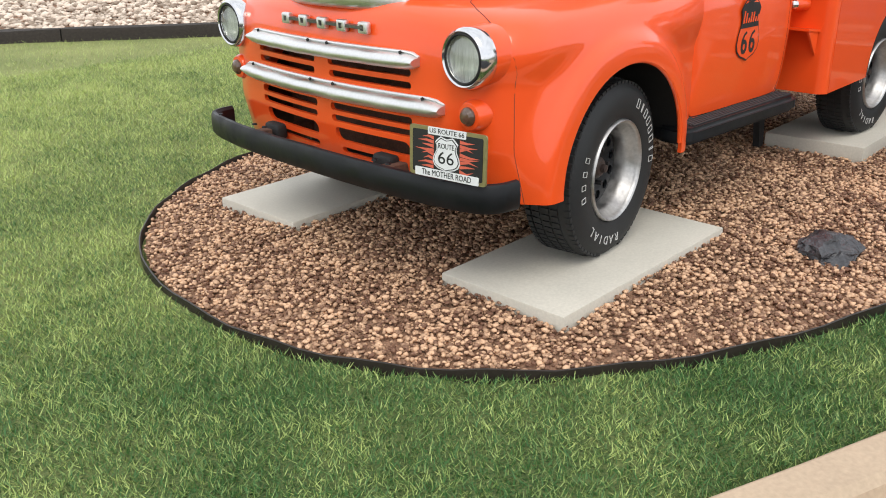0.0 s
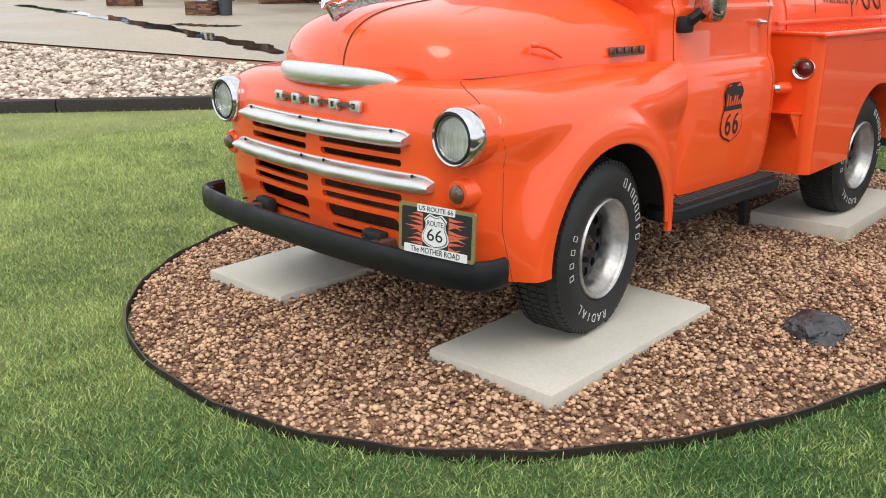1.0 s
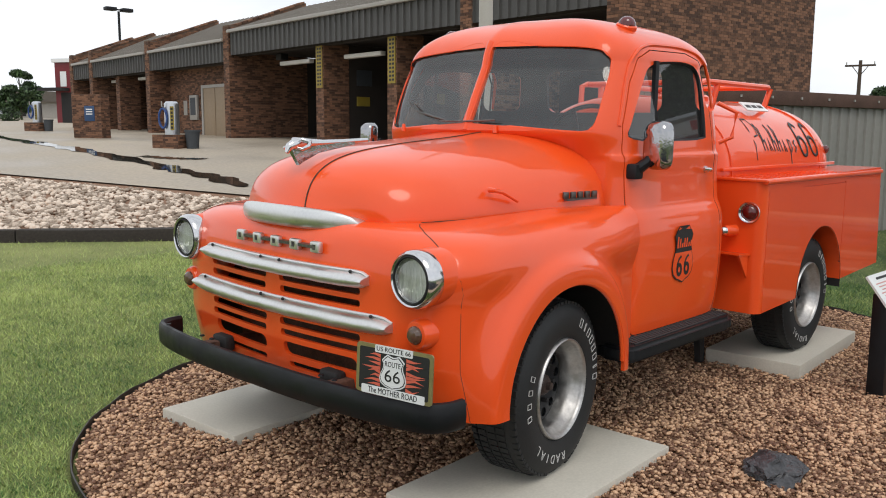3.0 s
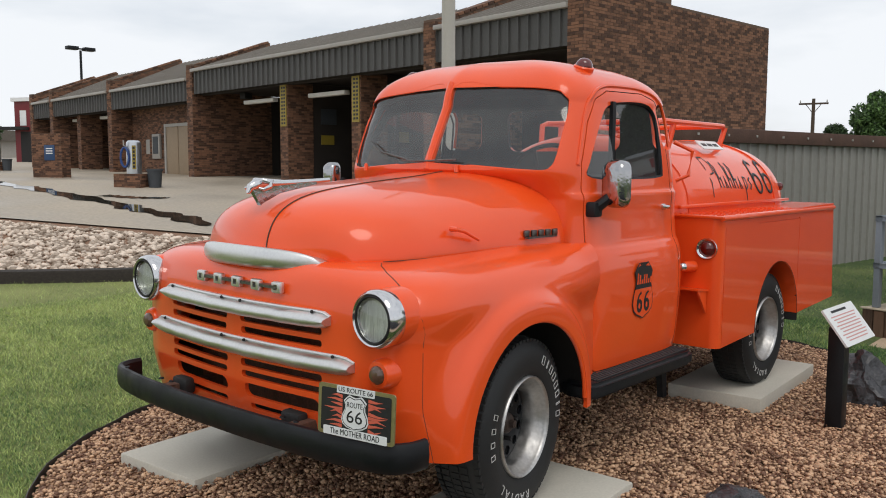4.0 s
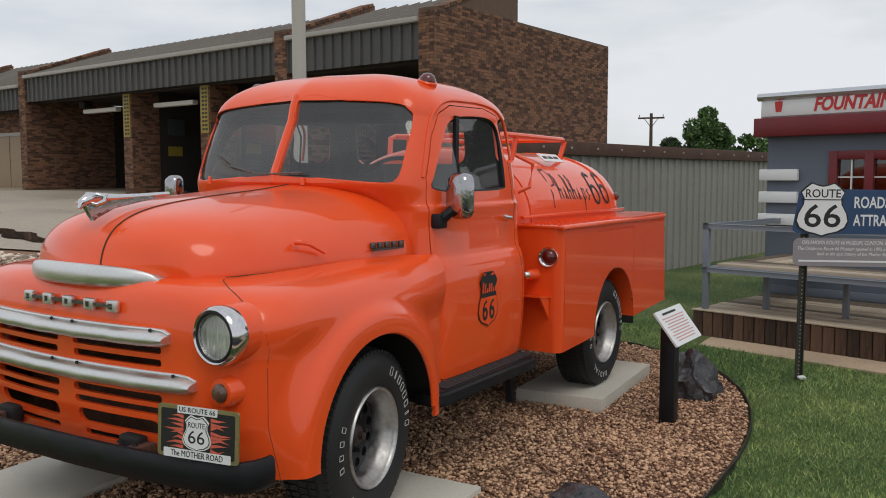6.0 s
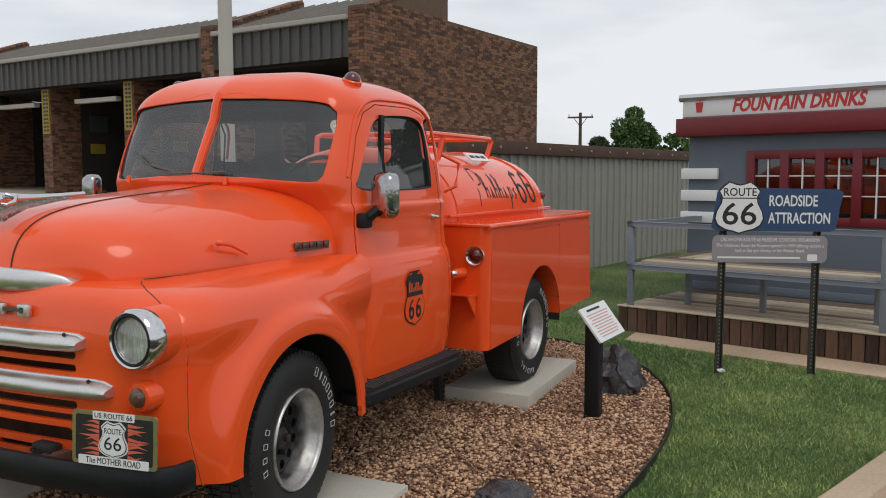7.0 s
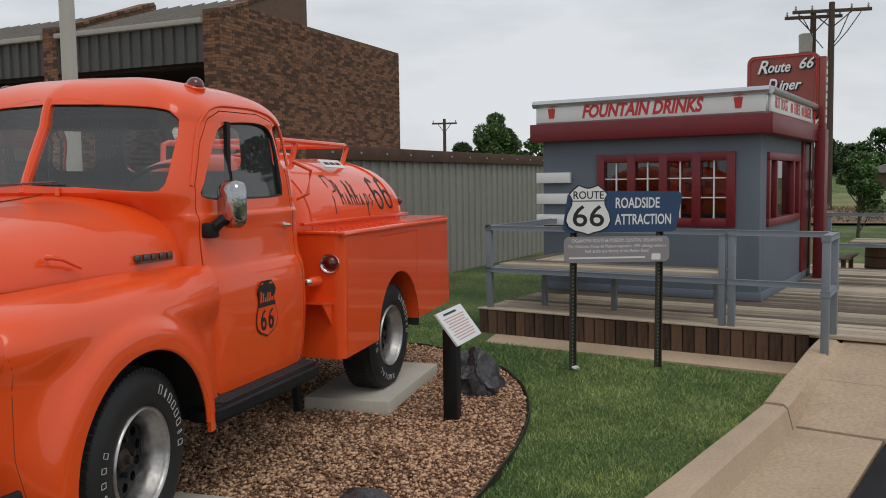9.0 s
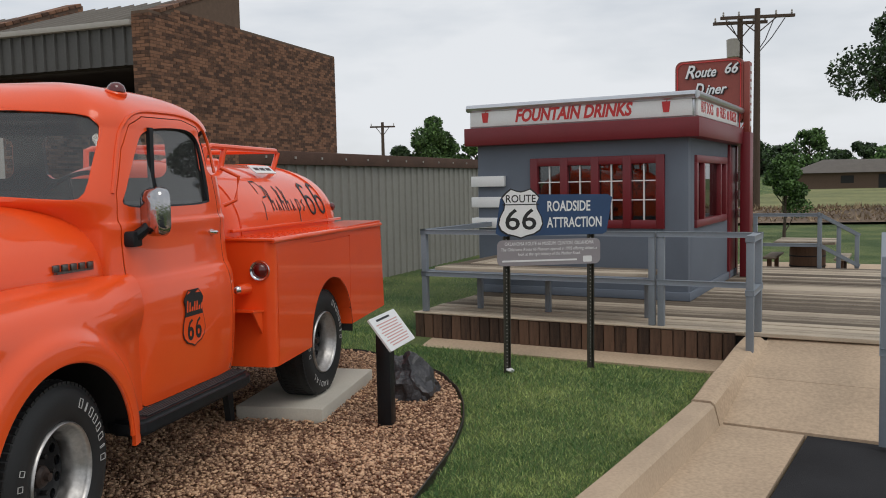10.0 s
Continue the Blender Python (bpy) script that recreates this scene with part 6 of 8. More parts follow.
def wheel_mesh(x, s, wet=False):
    w = empty("wheel")
    w.parent = truck
    w.matrix_local = pose(x, s * 0.79, 0.430, 0, 0, 8 if s < 0 else 180)
    # the outer side looks along -y
    R, hw = 0.365, 0.118
    bm = bmesh.new()
    prof = [(0.10, 0.204), (0.112, 0.216), (hw, 0.250), (hw + 0.004, 0.29), (hw - 0.002, 0.322), (hw - 0.018, 0.346), (0.088, 0.358), (0.05, R), (0.0, R), (-0.05, R), (-0.088, 0.358), (-hw + 0.018, 0.346),
            (-hw + 0.002, 0.322), (-hw - 0.004, 0.29), (-hw - 0.002, 0.262), (-hw + 0.002, 0.232), (-hw + 0.010, 0.212), (-0.10, 0.204)]
    n = 96
    rings = []
    for a, r in prof:
        ring = []
        for k in range(n):
            an = k * math.tau / n
            rr = r
            # flattened where it stands
            z = math.sin(an) * rr
            z = max(z, -0.358)
            ring.append((math.cos(an) * rr, a, z))
        rings.append(ring)
    loft(bm, rings, True)
    tyre = part("tyre", bm, RUBBER, w, "black radial tyre with raised white letters", deg=40)
    bm = bmesh.new()
    for k in range(72):
        an = k * math.tau / 72
        if math.sin(an) * R < -0.355:
            continue
        for a0, a1 in ((-0.098, -0.062), (-0.05, -0.016), (-0.008, 0.026), (0.036, 0.07), (0.078, 0.1)):
            mm = Matrix.Rotation(-an + (0.02 if a0 > 0 else 0), 4, "Y")
            box(bm, R - 0.012 if abs(a0) < 0.08 else R - 0.02, R + 0.004 if abs(a0) < 0.08 else R - 0.004, a0, a1, -0.0125, 0.0105, mm)
    part("tread_pattern", bm, RUBBER, tyre)["kind"] = "stuff"
    # rim
    bm = bmesh.new()
    lathe(bm, [(-0.105, 0.210), (-0.116, 0.209), (-0.120, 0.204), (-0.116, 0.197), (-0.104, 0.193), (-0.088, 0.190), (-0.07, 0.176), (-0.045, 0.171), (0.0, 0.168), (0.09, 0.18), (0.10, 0.205)], "y", 64)
    bmesh.ops.delete(bm, geom=[f for f in bm.faces if len(f.verts) > 4], context="FACES_ONLY")
    part("rim", bm, STEEL, w, "weathered bright steel rim", deg=50)
    dp = [(0.006, 0.174), (-0.010, 0.167), (-0.016, 0.146), (-0.016, 0.105), (-0.006, 0.085), (-0.006, 0.045), (0.004, 0.045), (0.004, 0.088), (-0.006, 0.108),
          (-0.006, 0.146), (0.0, 0.162), (0.014, 0.174)]
    bm = bmesh.new()
    rg = [[(r * math.cos(k * math.tau / 64), a, r * math.sin(k * math.tau / 64)) for k in range(64)] for a, r in dp + dp[:1]]
    loft(bm, rg, True)
    bmesh.ops.remove_doubles(bm, verts=bm.verts[:], dist=0.0002)
    bmesh.ops.recalc_face_normals(bm, faces=bm.faces[:])
    disc = mesh_of(bm)
    holes = []
    for k in range(12):
        a = k * math.tau / 12 + 0.2
        holes.append(lathe(bmesh.new(), [(-0.2, 0.020), (0.1, 0.020)], "y", 16, pose(0.128 * math.cos(a), 0, 0.128 * math.sin(a))))
    meshpart("wheel_disc", carve(disc, holes), BLACKP, w, "black wheel disc with round holes")
    bm = lathe(bmesh.new(), [(0.02, 0.046), (-0.030, 0.043), (-0.042, 0.032), (-0.044, 0.018), (-0.062, 0.016), (-0.064, 0.004)], "y", 24)
    part("hub", bm, HUBM, w, "greasy dark rusty hub")
    for k in range(5):
        a = k * math.tau / 5
        part("lug_nut", lathe(bmesh.new(), [(-0.004, 0.011), (-0.034, 0.010), (-0.037, 0.003)], "y", 6, pose(0.075 * math.cos(a), 0, 0.075 * math.sin(a))), DARK, w)
    bm = lathe(bmesh.new(), [(0.03, 0.160), (0.09, 0.160)], "y", 32)
    part("brake_drum", bm, DARK, w)
    # raised white letters: the maker's name as plain outlined blocks, RADIAL as it reads
    yl = -hw - 0.0035

    def ring_pose(ang, r):
        # letters stand with their feet to the hub
        c_, s_ = math.cos(ang), math.sin(ang)
        return axes((c_ * r, yl, s_ * r), (s_, 0, -c_), (c_, 0, s_))
    for k in range(8):
        bm = bmesh.new()
        m = ring_pose(radians(62 - k * 9.2), 0.285)
        hw_ = 0.0125 if k not in (1, 6) else 0.0045
        for q0, q1, r0, r1 in ((-hw_, -hw_ + 0.0022, -0.019, 0.019), (hw_ - 0.0022, hw_, -0.019, 0.019), (-hw_, hw_, 0.0168, 0.019), (-hw_, hw_, -0.019, -0.0168)):
            prism(bm, [(q0, r0, 0), (q1, r0, 0), (q1, r1, 0), (q0, r1, 0)], (0, 0, 0.0025), m)
        part("sidewall_mark", bm, WHITE, tyre, "white sidewall letter block")
    for k, ch in enumerate("RADIAL"):
        lettering("lettering", ch, 0.052, WHITE, ring_pose(radians(272 - k * 9.5), 0.285), tyre, 0.003, bold=-0.0006)
    for k in range(4):
        bm = bmesh.new()
        m = ring_pose(radians(190 - k * 10.5), 0.290)
        for q0, q1, r0, r1 in ((-0.011, -0.009, -0.015, 0.015), (0.009, 0.011, -0.015, 0.015), (-0.011, 0.011, 0.013, 0.015), (-0.011, 0.011, -0.015, -0.013)):
            prism(bm, [(q0, r0, 0), (q1, r0, 0), (q1, r1, 0), (q0, r1, 0)], (0, 0, 0.0025), m)
        part("sidewall_mark", bm, WHITE, tyre)
    return w


wf = wheel_mesh(0.032, -1)
for x, s, tz, spin in ((2.74, -1, 0.452, 38), (0.022, 1, 0.436, 0), (2.74, 1, 0.452, 0)):
    w2 = copy_thing(wf, pose(x, s * (0.775 if x < 1 else 0.785), tz, 0, 0, 0 if s < 0 else 180))
boxpart("front_axle", -0.04, 0.04, -0.66, 0.66, 0.40, 0.48, DARK, truck, bev=0.01)
# added dark box that blocks light, to deepen the shade beneath the truck
boxpart("shade_block", -0.45, 3.60, -0.60, 0.60, 0.43, 0.50, DARK, truck)
boxpart("rear_axle", 2.70, 2.78, -0.66, 0.66, 0.41, 0.49, DARK, truck, bev=0.01)
for y in (-0.42, 0.42):
    boxpart("frame_rail", -0.45, 3.75, y - 0.04, y + 0.04, 0.50, 0.62, DARK, truck)
for s in (-1, 1):
    bm = bmesh.new()
    prism(bm, [(2.10, s * 0.42, 0.55), (2.20, s * 0.42, 0.02), (2.25, s * 0.42, 0.02), (2.20, s * 0.42, 0.55)], (0, s * 0.04, 0))
    part("jack_stand", bm, DARK, truck)


# ---- rear body: side boxes, tread plate and tank ----
def side_box(s):
    b = empty("side_box")
    b.parent = truck
    x0, x1, yo, yi = 1.80, 3.80, 0.965, 0.66
    o = []
    # rounded front outer corner in plan
    for k in range(9):
        a = radians(90 * k / 8)
        o.append((x0 + 0.055 - 0.055 * math.sin(a), yo - 0.055 + 0.055 * math.cos(a)))
    o = [(x1, yo)] + o + [(x0, yi), (x1, yi)]
    bm = bmesh.new()
    prism(bm, [(x, s * y, 0.475) for x, y in o], (0, 0, 0.735))
    for v in bm.verts:
        if v.co.x > 3.7 and v.co.z < 0.6:
            v.co.x += 0.08
            v.co.z += 0.07
        if v.co.z > 1.1 and v.co.x > 3.7:
            v.co.z += 0.03
    op = [(2.735 + 0.375 * math.cos(a), s * 0.5, 0.50 + 0.40 * math.sin(a)) for a in [radians(k * 6) for k in range(0, 31)]] + [(2.36, s * 0.5, 0.2), (3.11, s * 0.5, 0.2)]
    cut = prism(bmesh.new(), op, (0, s * 0.8, 0))
    grooves = [box(bmesh.new(), 3.085, 3.091, min(s * 0.955, s * 1.0), max(s * 0.955, s * 1.0), 0.55, 1.165), box(bmesh.new(), 2.35, 3.085, min(s * 0.957, s * 1.0), max(s * 0.957, s * 1.0), 1.160, 1.166),
               box(bmesh.new(), 1.858, 1.863, min(s * 0.957, s * 1.0), max(s * 0.957, s * 1.0), 0.47, 1.16)]
    me = carve(mesh_of(bm), [cut] + grooves)
    meshpart("box_body", me, PAINT, b, "orange side box with wheel opening", deg=30)
    bm = bmesh.new()
    arc = [(2.735 + 0.378 * math.cos(radians(a)), 0.50 + 0.403 * math.sin(radians(a))) for a in range(-5, 186, 6)]
    loft(bm, [[(x, s * 0.968, z) for x, z in arc], [(x, s * 0.55, z) for x, z in arc]], False)
    meshpart("wheel_well", mesh_of(bm), DARK, b)
    # tread plate on top with a rolled lip
    bm = bmesh.new()
    box(bm, x0 - 0.01, x1 + 0.01, min(s * 0.975, s * 0.655), max(s * 0.975, s * 0.655), 1.209, 1.225, TRT, 0.004)
    tube(bm, [TRT @ Vector((x0, s * 0.968, 1.21)), TRT @ Vector((x1, s * 0.968, 1.21))], 0.014, 8)
    tp = part("tread_plate", bm, PAINT, b, "orange diamond tread plate")
    bm = bmesh.new()
    i = 0
    xx = x0 + 0.03
    while xx < x1:
        for j in range(7):
            yy = s * (0.685 + 0.042 * j)
            mm = TRT @ pose(xx + (0.02 if j % 2 else 0), yy, 1.2255, 0, 0, 45 if (i + j) % 2 else -45)
            prism(bm, [(-0.016, 0, 0), (0, -0.005, 0), (0.016, 0, 0), (0, 0.005, 0)], (0, 0, 0.004), mm)
        xx += 0.042
        i += 1
    part("tread_pattern", bm, PAINT, tp)["kind"] = "stuff"
    # marker lamp on the front face
    m = pose(1.80, s * 0.865, 1.025)
    bm = lathe(bmesh.new(), [(0.02, 0.052), (-0.010, 0.060), (-0.018, 0.056), (-0.016, 0.046), (-0.008, 0.042)], "x", 32, pose(1.803, s * 0.885, 1.04, 0, 0, s * -8))
    lamp = part("marker_lamp", bm, CHROME, b, "chrome ringed red marker lamp", deg=60)
    part("lens", lathe(bmesh.new(), [(0.0, 0.044), (-0.012, 0.040), (-0.022, 0.026), (-0.026, 0.004)], "x", 28, pose(1.803, s * 0.885, 1.04, 0, 0, s * -8)), LENSR, lamp, deg=80)
    # small step bracket and filler at the front face
    bm = bmesh.new()
    m2 = pose(1.80, s * 0.82, 0.80)
    prism(bm, [(0.0, -0.085, 0.0), (-0.12, -0.075, 0.012), (-0.12, 0.075, 0.012), (0.0, 0.085, 0.0)], (0, 0, 0.012), m2)
    prism(bm, [(-0.01, s * 0.065, 0.0), (-0.115, s * 0.06, 0.01), (-0.01, s * 0.065, -0.125)], (0, s * 0.012, 0), m2)
    part("step_bracket", bm, PAINT, b, "small orange step bracket")
    bm = lathe(bmesh.new(), [(0.03, 0.032), (-0.04, 0.030), (-0.05, 0.024)], "x", 20, pose(1.77, s * 0.80, 0.935, 0, 0, s * 20))
    nz = part("filler_neck", bm, PAINT, b)
    bm = lathe(bmesh.new(), [(-0.04, 0.026), (-0.06, 0.024), (-0.075, 0.014), (-0.08, 0.003)], "x", 20, pose(1.77, s * 0.80, 0.935, 0, 0, s * 20))
    part("filler_cap", bm, CHROME, nz, "chrome filler cap", deg=60)
    # tail lamp
    bm = lathe(bmesh.new(), [(-0.02, 0.028), (0.03, 0.03), (0.045, 0.02), (0.05, 0.003)], "x", 20, pose(3.81, s * 0.93, 1.10))
    part("tail_lamp", bm, LENSR, b, "red tail lamp")


TRT = pose(0, 0, 0)
for s in (-1, 1):
    side_box(s)
boxpart("bed_floor", 1.80, 3.78, -0.66, 0.66, 0.62, 0.70, PAINT, truck)
boxpart("tailboard", 3.74, 3.80, -0.66, 0.66, 0.60, 1.20, PAINT, truck)
boxpart("rear_bumper", 3.86, 4.0, -0.85, 0.85, 0.80, 0.93, BLACKP, truck, "black rear bumper beam", bev=0.012)
for y in (-0.5, 0.5):
    boxpart("bumper_arm", 3.72, 3.90, y - 0.04, y + 0.04, 0.60, 0.90, DARK, truck)


def tank_section(t):
    """Half-width and half-height of the tank's oval."""
    return 0.70 * t, 0.50 * t


def tank_y(z, t=1.0):
    k = (z - 1.20) / 0.485
    return 0.70 * (1 - abs(k) ** 2.3) ** (1 / 2.3)


def build_tank():
    tk = empty("tank")
    tk.parent = truck
    prof = [(1.80, 0.55), (1.81, 0.82), (1.835, 0.94), (1.875, 0.99), (1.93, 1.0), (2.4, 1.0), (2.9, 1.0), (3.42, 1.0), (3.50, 0.99), (3.58, 0.955), (3.65, 0.89), (3.70, 0.78), (3.73, 0.62), (3.745, 0.40), (3.75, 0.15)]
    rings = []
    n = 72
    for x, t in prof:
        ring = []
        for k in range(n):
            a = k * math.tau / n
            c_, s_ = math.cos(a), math.sin(a)
            ring.append((x, 0.70 * t * math.copysign(abs(c_) ** (2 / 2.3), c_), 1.20 + 0.485 * t * math.copysign(abs(s_) ** (2 / 2.3), s_)))
        rings.append(ring)
    bm = bmesh.new()
    loft(bm, rings, True, True, True)
    part("tank_shell", bm, PAINT, tk, "orange oval tank", deg=40)
    # bands and skirt seam
    for x in (1.95, 3.34):
        bm = bmesh.new()
        tube(bm, [(x, 0.704 * math.copysign(abs(math.cos(a)) ** (2 / 2.3), math.cos(a)), 1.20 + 0.489 * math.copysign(abs(math.sin(a)) ** (2 / 2.3), math.sin(a))) for a in [k * math.tau / 60 for k in range(60)]], 0.005, 6, True)
        part("weld_band", bm, PAINT, tk)
    boxpart("skirt_rail", 1.82, 3.60, -0.712, -0.690, 1.255, 1.275, PAINT, tk, bev=0.004)
    boxpart("skirt_rail", 1.82, 3.60, 0.690, 0.712, 1.255, 1.275, PAINT, tk, bev=0.004)
    # walk rails along the top
    for s in (-1, 1):
        bm = bmesh.new()
        tube(bm, [(2.02, s * 0.40, 1.60), (2.06, s * 0.42, 1.76), (2.12, s * 0.42, 1.775), (3.05, s * 0.42, 1.775), (3.09, s * 0.42, 1.765), (3.02, s * 0.40, 1.60)], 0.019, 8)
        for x in (2.25,):
            tube(bm, [(x, s * 0.40, 1.60), (x + 0.04, s * 0.42, 1.77)], 0.019, 8)
        part("top_rail", bm, PAINT, tk, "orange tube rail on the tank top")
    for x in (2.12, 3.05):
        part("cross_rail", tube(bmesh.new(), [(x, -0.42, 1.775), (x, 0.42, 1.775)], 0.017, 8), PAINT, tk)
    bm = lathe(bmesh.new(), [(1.62, 0.20), (1.70, 0.20), (1.715, 0.18), (1.72, 0.05)], "z", 32, pose(2.6, 0, 0))
    part("manhole", bm, PAINT, tk)
    # small white notice
    m = axes((2.72, -0.47, 1.635), (1, 0, 0), (0, 0.62, 0.5))
    plate("notice", rounded(0.32, 0.085, 0.006), SIGNWHITE, m, tk, 0.006, "small white notice plate")
    for k in range(3):
        plate("bar", rounded(0.07, 0.028, 0.003), INK, m @ pose(-0.09 + 0.09 * k, 0, 0.006), tk, 0.001)
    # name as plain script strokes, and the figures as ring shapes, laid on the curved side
    bm = bmesh.new()
    rnd = random.Random(9)

    def on(x, z, lift=0.004):
        y = tank_y(z)
        return Vector((x, -y - lift, z))

    def stroke(pts, r):
        tube(bm, [on(x, z) for x, z in pts], r, 6)
    x = 2.34
    H = (0.20, 0.17, 0.09, 0.18, 0.18, 0.09, 0.12, 0.09)
    stroke([(2.32, 1.31), (2.35, 1.40), (2.37, 1.50), (2.40, 1.555), (2.46, 1.555), (2.48, 1.51), (2.45, 1.46), (2.39, 1.45)], 0.0055)
    for k in range(1, 8):
        x = 2.40 + k * 0.075
        base = 1.37 - 0.003 * k
        if k in (1, 3, 4):
            stroke([(x - 0.01, base), (x + 0.0, base + 0.08), (x + 0.025, base + 0.16), (x + 0.035, base + 0.13), (x + 0.01, base + 0.06)], 0.007)
            stroke([(x + 0.01, base + 0.05), (x + 0.035, base + 0.065), (x + 0.035, base)], 0.0065)
        elif k == 6:
            stroke([(x, base - 0.09), (x + 0.01, base), (x + 0.02, base + 0.08), (x + 0.05, base + 0.07), (x + 0.05, base + 0.02), (x + 0.02, base)], 0.007)
        elif k == 7:
            stroke([(x + 0.05, base + 0.075), (x + 0.02, base + 0.06), (x + 0.045, base + 0.025), (x + 0.01, base)], 0.007)
        else:
            stroke([(x, base), (x + 0.015, base + 0.075), (x + 0.03, base)], 0.007)
    for x0 in (3.10, 3.28):
        ring = [(x0 + 0.055 * math.cos(a), 1.385 + 0.062 * math.sin(a)) for a in [k * math.tau / 20 for k in range(20)]]
        tube(bm, [on(*q) for q in ring], 0.012, 6, True)
        stroke([(x0 - 0.055, 1.385), (x0 - 0.052, 1.45), (x0 - 0.02, 1.515), (x0 + 0.03, 1.535), (x0 + 0.055, 1.515)], 0.014)
    ob = part("side_marking", bm, INK, tk, "black painted script and figures", deg=80)
    for v in ob.data.vertices:
        # pressed flat on to the shell
        yy = tank_y(v.co.z)
        v.co.y = -yy - 0.004 - 0.1 * (-v.co.y - yy - 0.004)
    # rear markers
    bm = lathe(bmesh.new(), [(0, 0.03), (0.02, 0.028), (0.03, 0.01)], "y", 16, pose(3.52, -0.66, 1.36, 0, 0, 180))
    part("clearance_lamp", bm, LENSR, tk)


build_tank()

# grab handle behind the cab
bm = bmesh.new()
tube(bm, [(1.61, -0.77, 1.42), (1.64, -0.83, 1.45), (1.66, -0.84, 1.58), (1.62, -0.75, 1.63)], 0.012, 8)
part("grab_handle", bm, PAINT, truck)


# ---- shields on the doors ----
def door_emblem(s):
    e = empty("door_emblem")
    e.parent = truck
    m = axes((1.085, s * 0.8705, 0.88), (-s, 0, 0) if s > 0 else (1, 0, 0), (0, 0, 1))
    plate("emblem_edge", shield_outline(0.215, 0.285), INK, m, e, 0.0015, "black outlined shield emblem")
    plate("emblem_field", [(x, y) for x, y in shield_outline(0.203, 0.272)], PAINT, m @ pose(0, 0, 0.0016), e, 0.001)
    top = [(x, y) for x, y in shield_outline(0.215, 0.285) if y > 0.02]
    plate("emblem_top", sorted([q for q in top if q[0] >= 0], key=lambda q: -q[1]) + [(0.085, 0.012), (-0.085, 0.012)] + sorted([q for q in top if q[0] < 0], key=lambda q: q[1]), INK, m @ pose(0, 0, 0.0027), e, 0.001)
    bm = bmesh.new()
    for k in range(7):
        x = -0.07 + 0.022 * k
        hgt = (0.055, 0.045, 0.022, 0.045, 0.045, 0.022, 0.03)[k]
        prism(bm, [(x, 0.035, 0), (x + 0.012, 0.035, 0), (x + 0.016, 0.035 + hgt, 0), (x + 0.006, 0.035 + hgt, 0)], (0, 0, 0.001), m @ pose(0, 0, 0.0038))
    part("script_bars", bm, PAINT, e)
    for x in (-0.037, 0.037):
        six("figure", 0.105, INK, m @ pose(x, -0.055, 0.0027), e, 0.001, 0.09)


for s in (-1, 1):
    door_emblem(s)

# ---- signs, rocks and small things round the bed ----


def build_info_sign():
    s = empty("info_stand", None, "slanted white information panel on a black post", "sign")
    boxpart("post", 2.335, 2.435, -1.495, -1.405, -0.05, 0.57, BLACKP, s, "square black post", bev=0.004)
    m = axes((2.415, -1.49, 0.590), (0.985, -0.10, 0.03), (0.09, 0.60, 0.79))
    plate("panel", rounded(0.40, 0.24, 0.008), SIGNWHITE, m @ pose(0, 0, -0.008), s, 0.012, "white printed panel")
    bm = bmesh.new()
    box(bm, -0.06, 0.06, -0.06, 0.06, -0.05, -0.008, m)
    part("bracket", bm, BLACKP, s)
    plate("heading_bar", rounded(0.2, 0.014, 0.002), INK, m @ pose(-0.02, 0.092, 0.004), s, 0.001)
    for k in range(9):
        plate("text_bar", rounded(0.32 - 0.03 * (k % 3), 0.007, 0.001), PALERED, m @ pose(0, 0.062 - 0.019 * k, 0.004), s, 0.001)


PALERED = mat("faded_print", (0.55, 0.28, 0.26), 0.6, vary=0.1)
build_info_sign()


def rock(cx, cy, sx, sy, sz, seed, label):
    rnd = random.Random(seed)
    bm = bmesh.new()
    bmesh.ops.create_icosphere(bm, subdivisions=4, radius=1.0)
    off = Vector((seed * 3.1, seed * 1.7, 0))
    planes = [(Vector((rnd.uniform(-1, 1), rnd.uniform(-1, 1), rnd.uniform(-0.2, 1))).normalized(), rnd.uniform(0.72, 0.98)) for _ in range(22)]
    for v in bm.verts:
        p = v.co.copy()
        # broken faces
        for nrm, d in planes:
            k = p.dot(nrm) - d
            if k > 0:
                p -= nrm * k
        p += v.co * (0.22 * noise.noise(v.co * 1.9 + off) + 0.10 * noise.noise(v.co * 5 + off) + 0.05 * noise.noise(v.co * 11 + off))
        v.co = Vector((p.x * sx, p.y * sy, max(p.z * sz * 1.1, -0.04)))
        v.co += Vector((cx, cy, 0.0103 * cy + sz * 0.15 + (0.03 if cx < 1.5 else 0.0)))
    tagged(part("rock", bm, ROCK, deg=22), label, "rock", group="dark rocks")


rock(0.80, -1.50, 0.19, 0.13, 0.062, 5, "low jagged black rock lying on the pebbles")
rock(3.16, -1.40, 0.27, 0.21, 0.26, 7, "large glossy black rock behind the panel post")


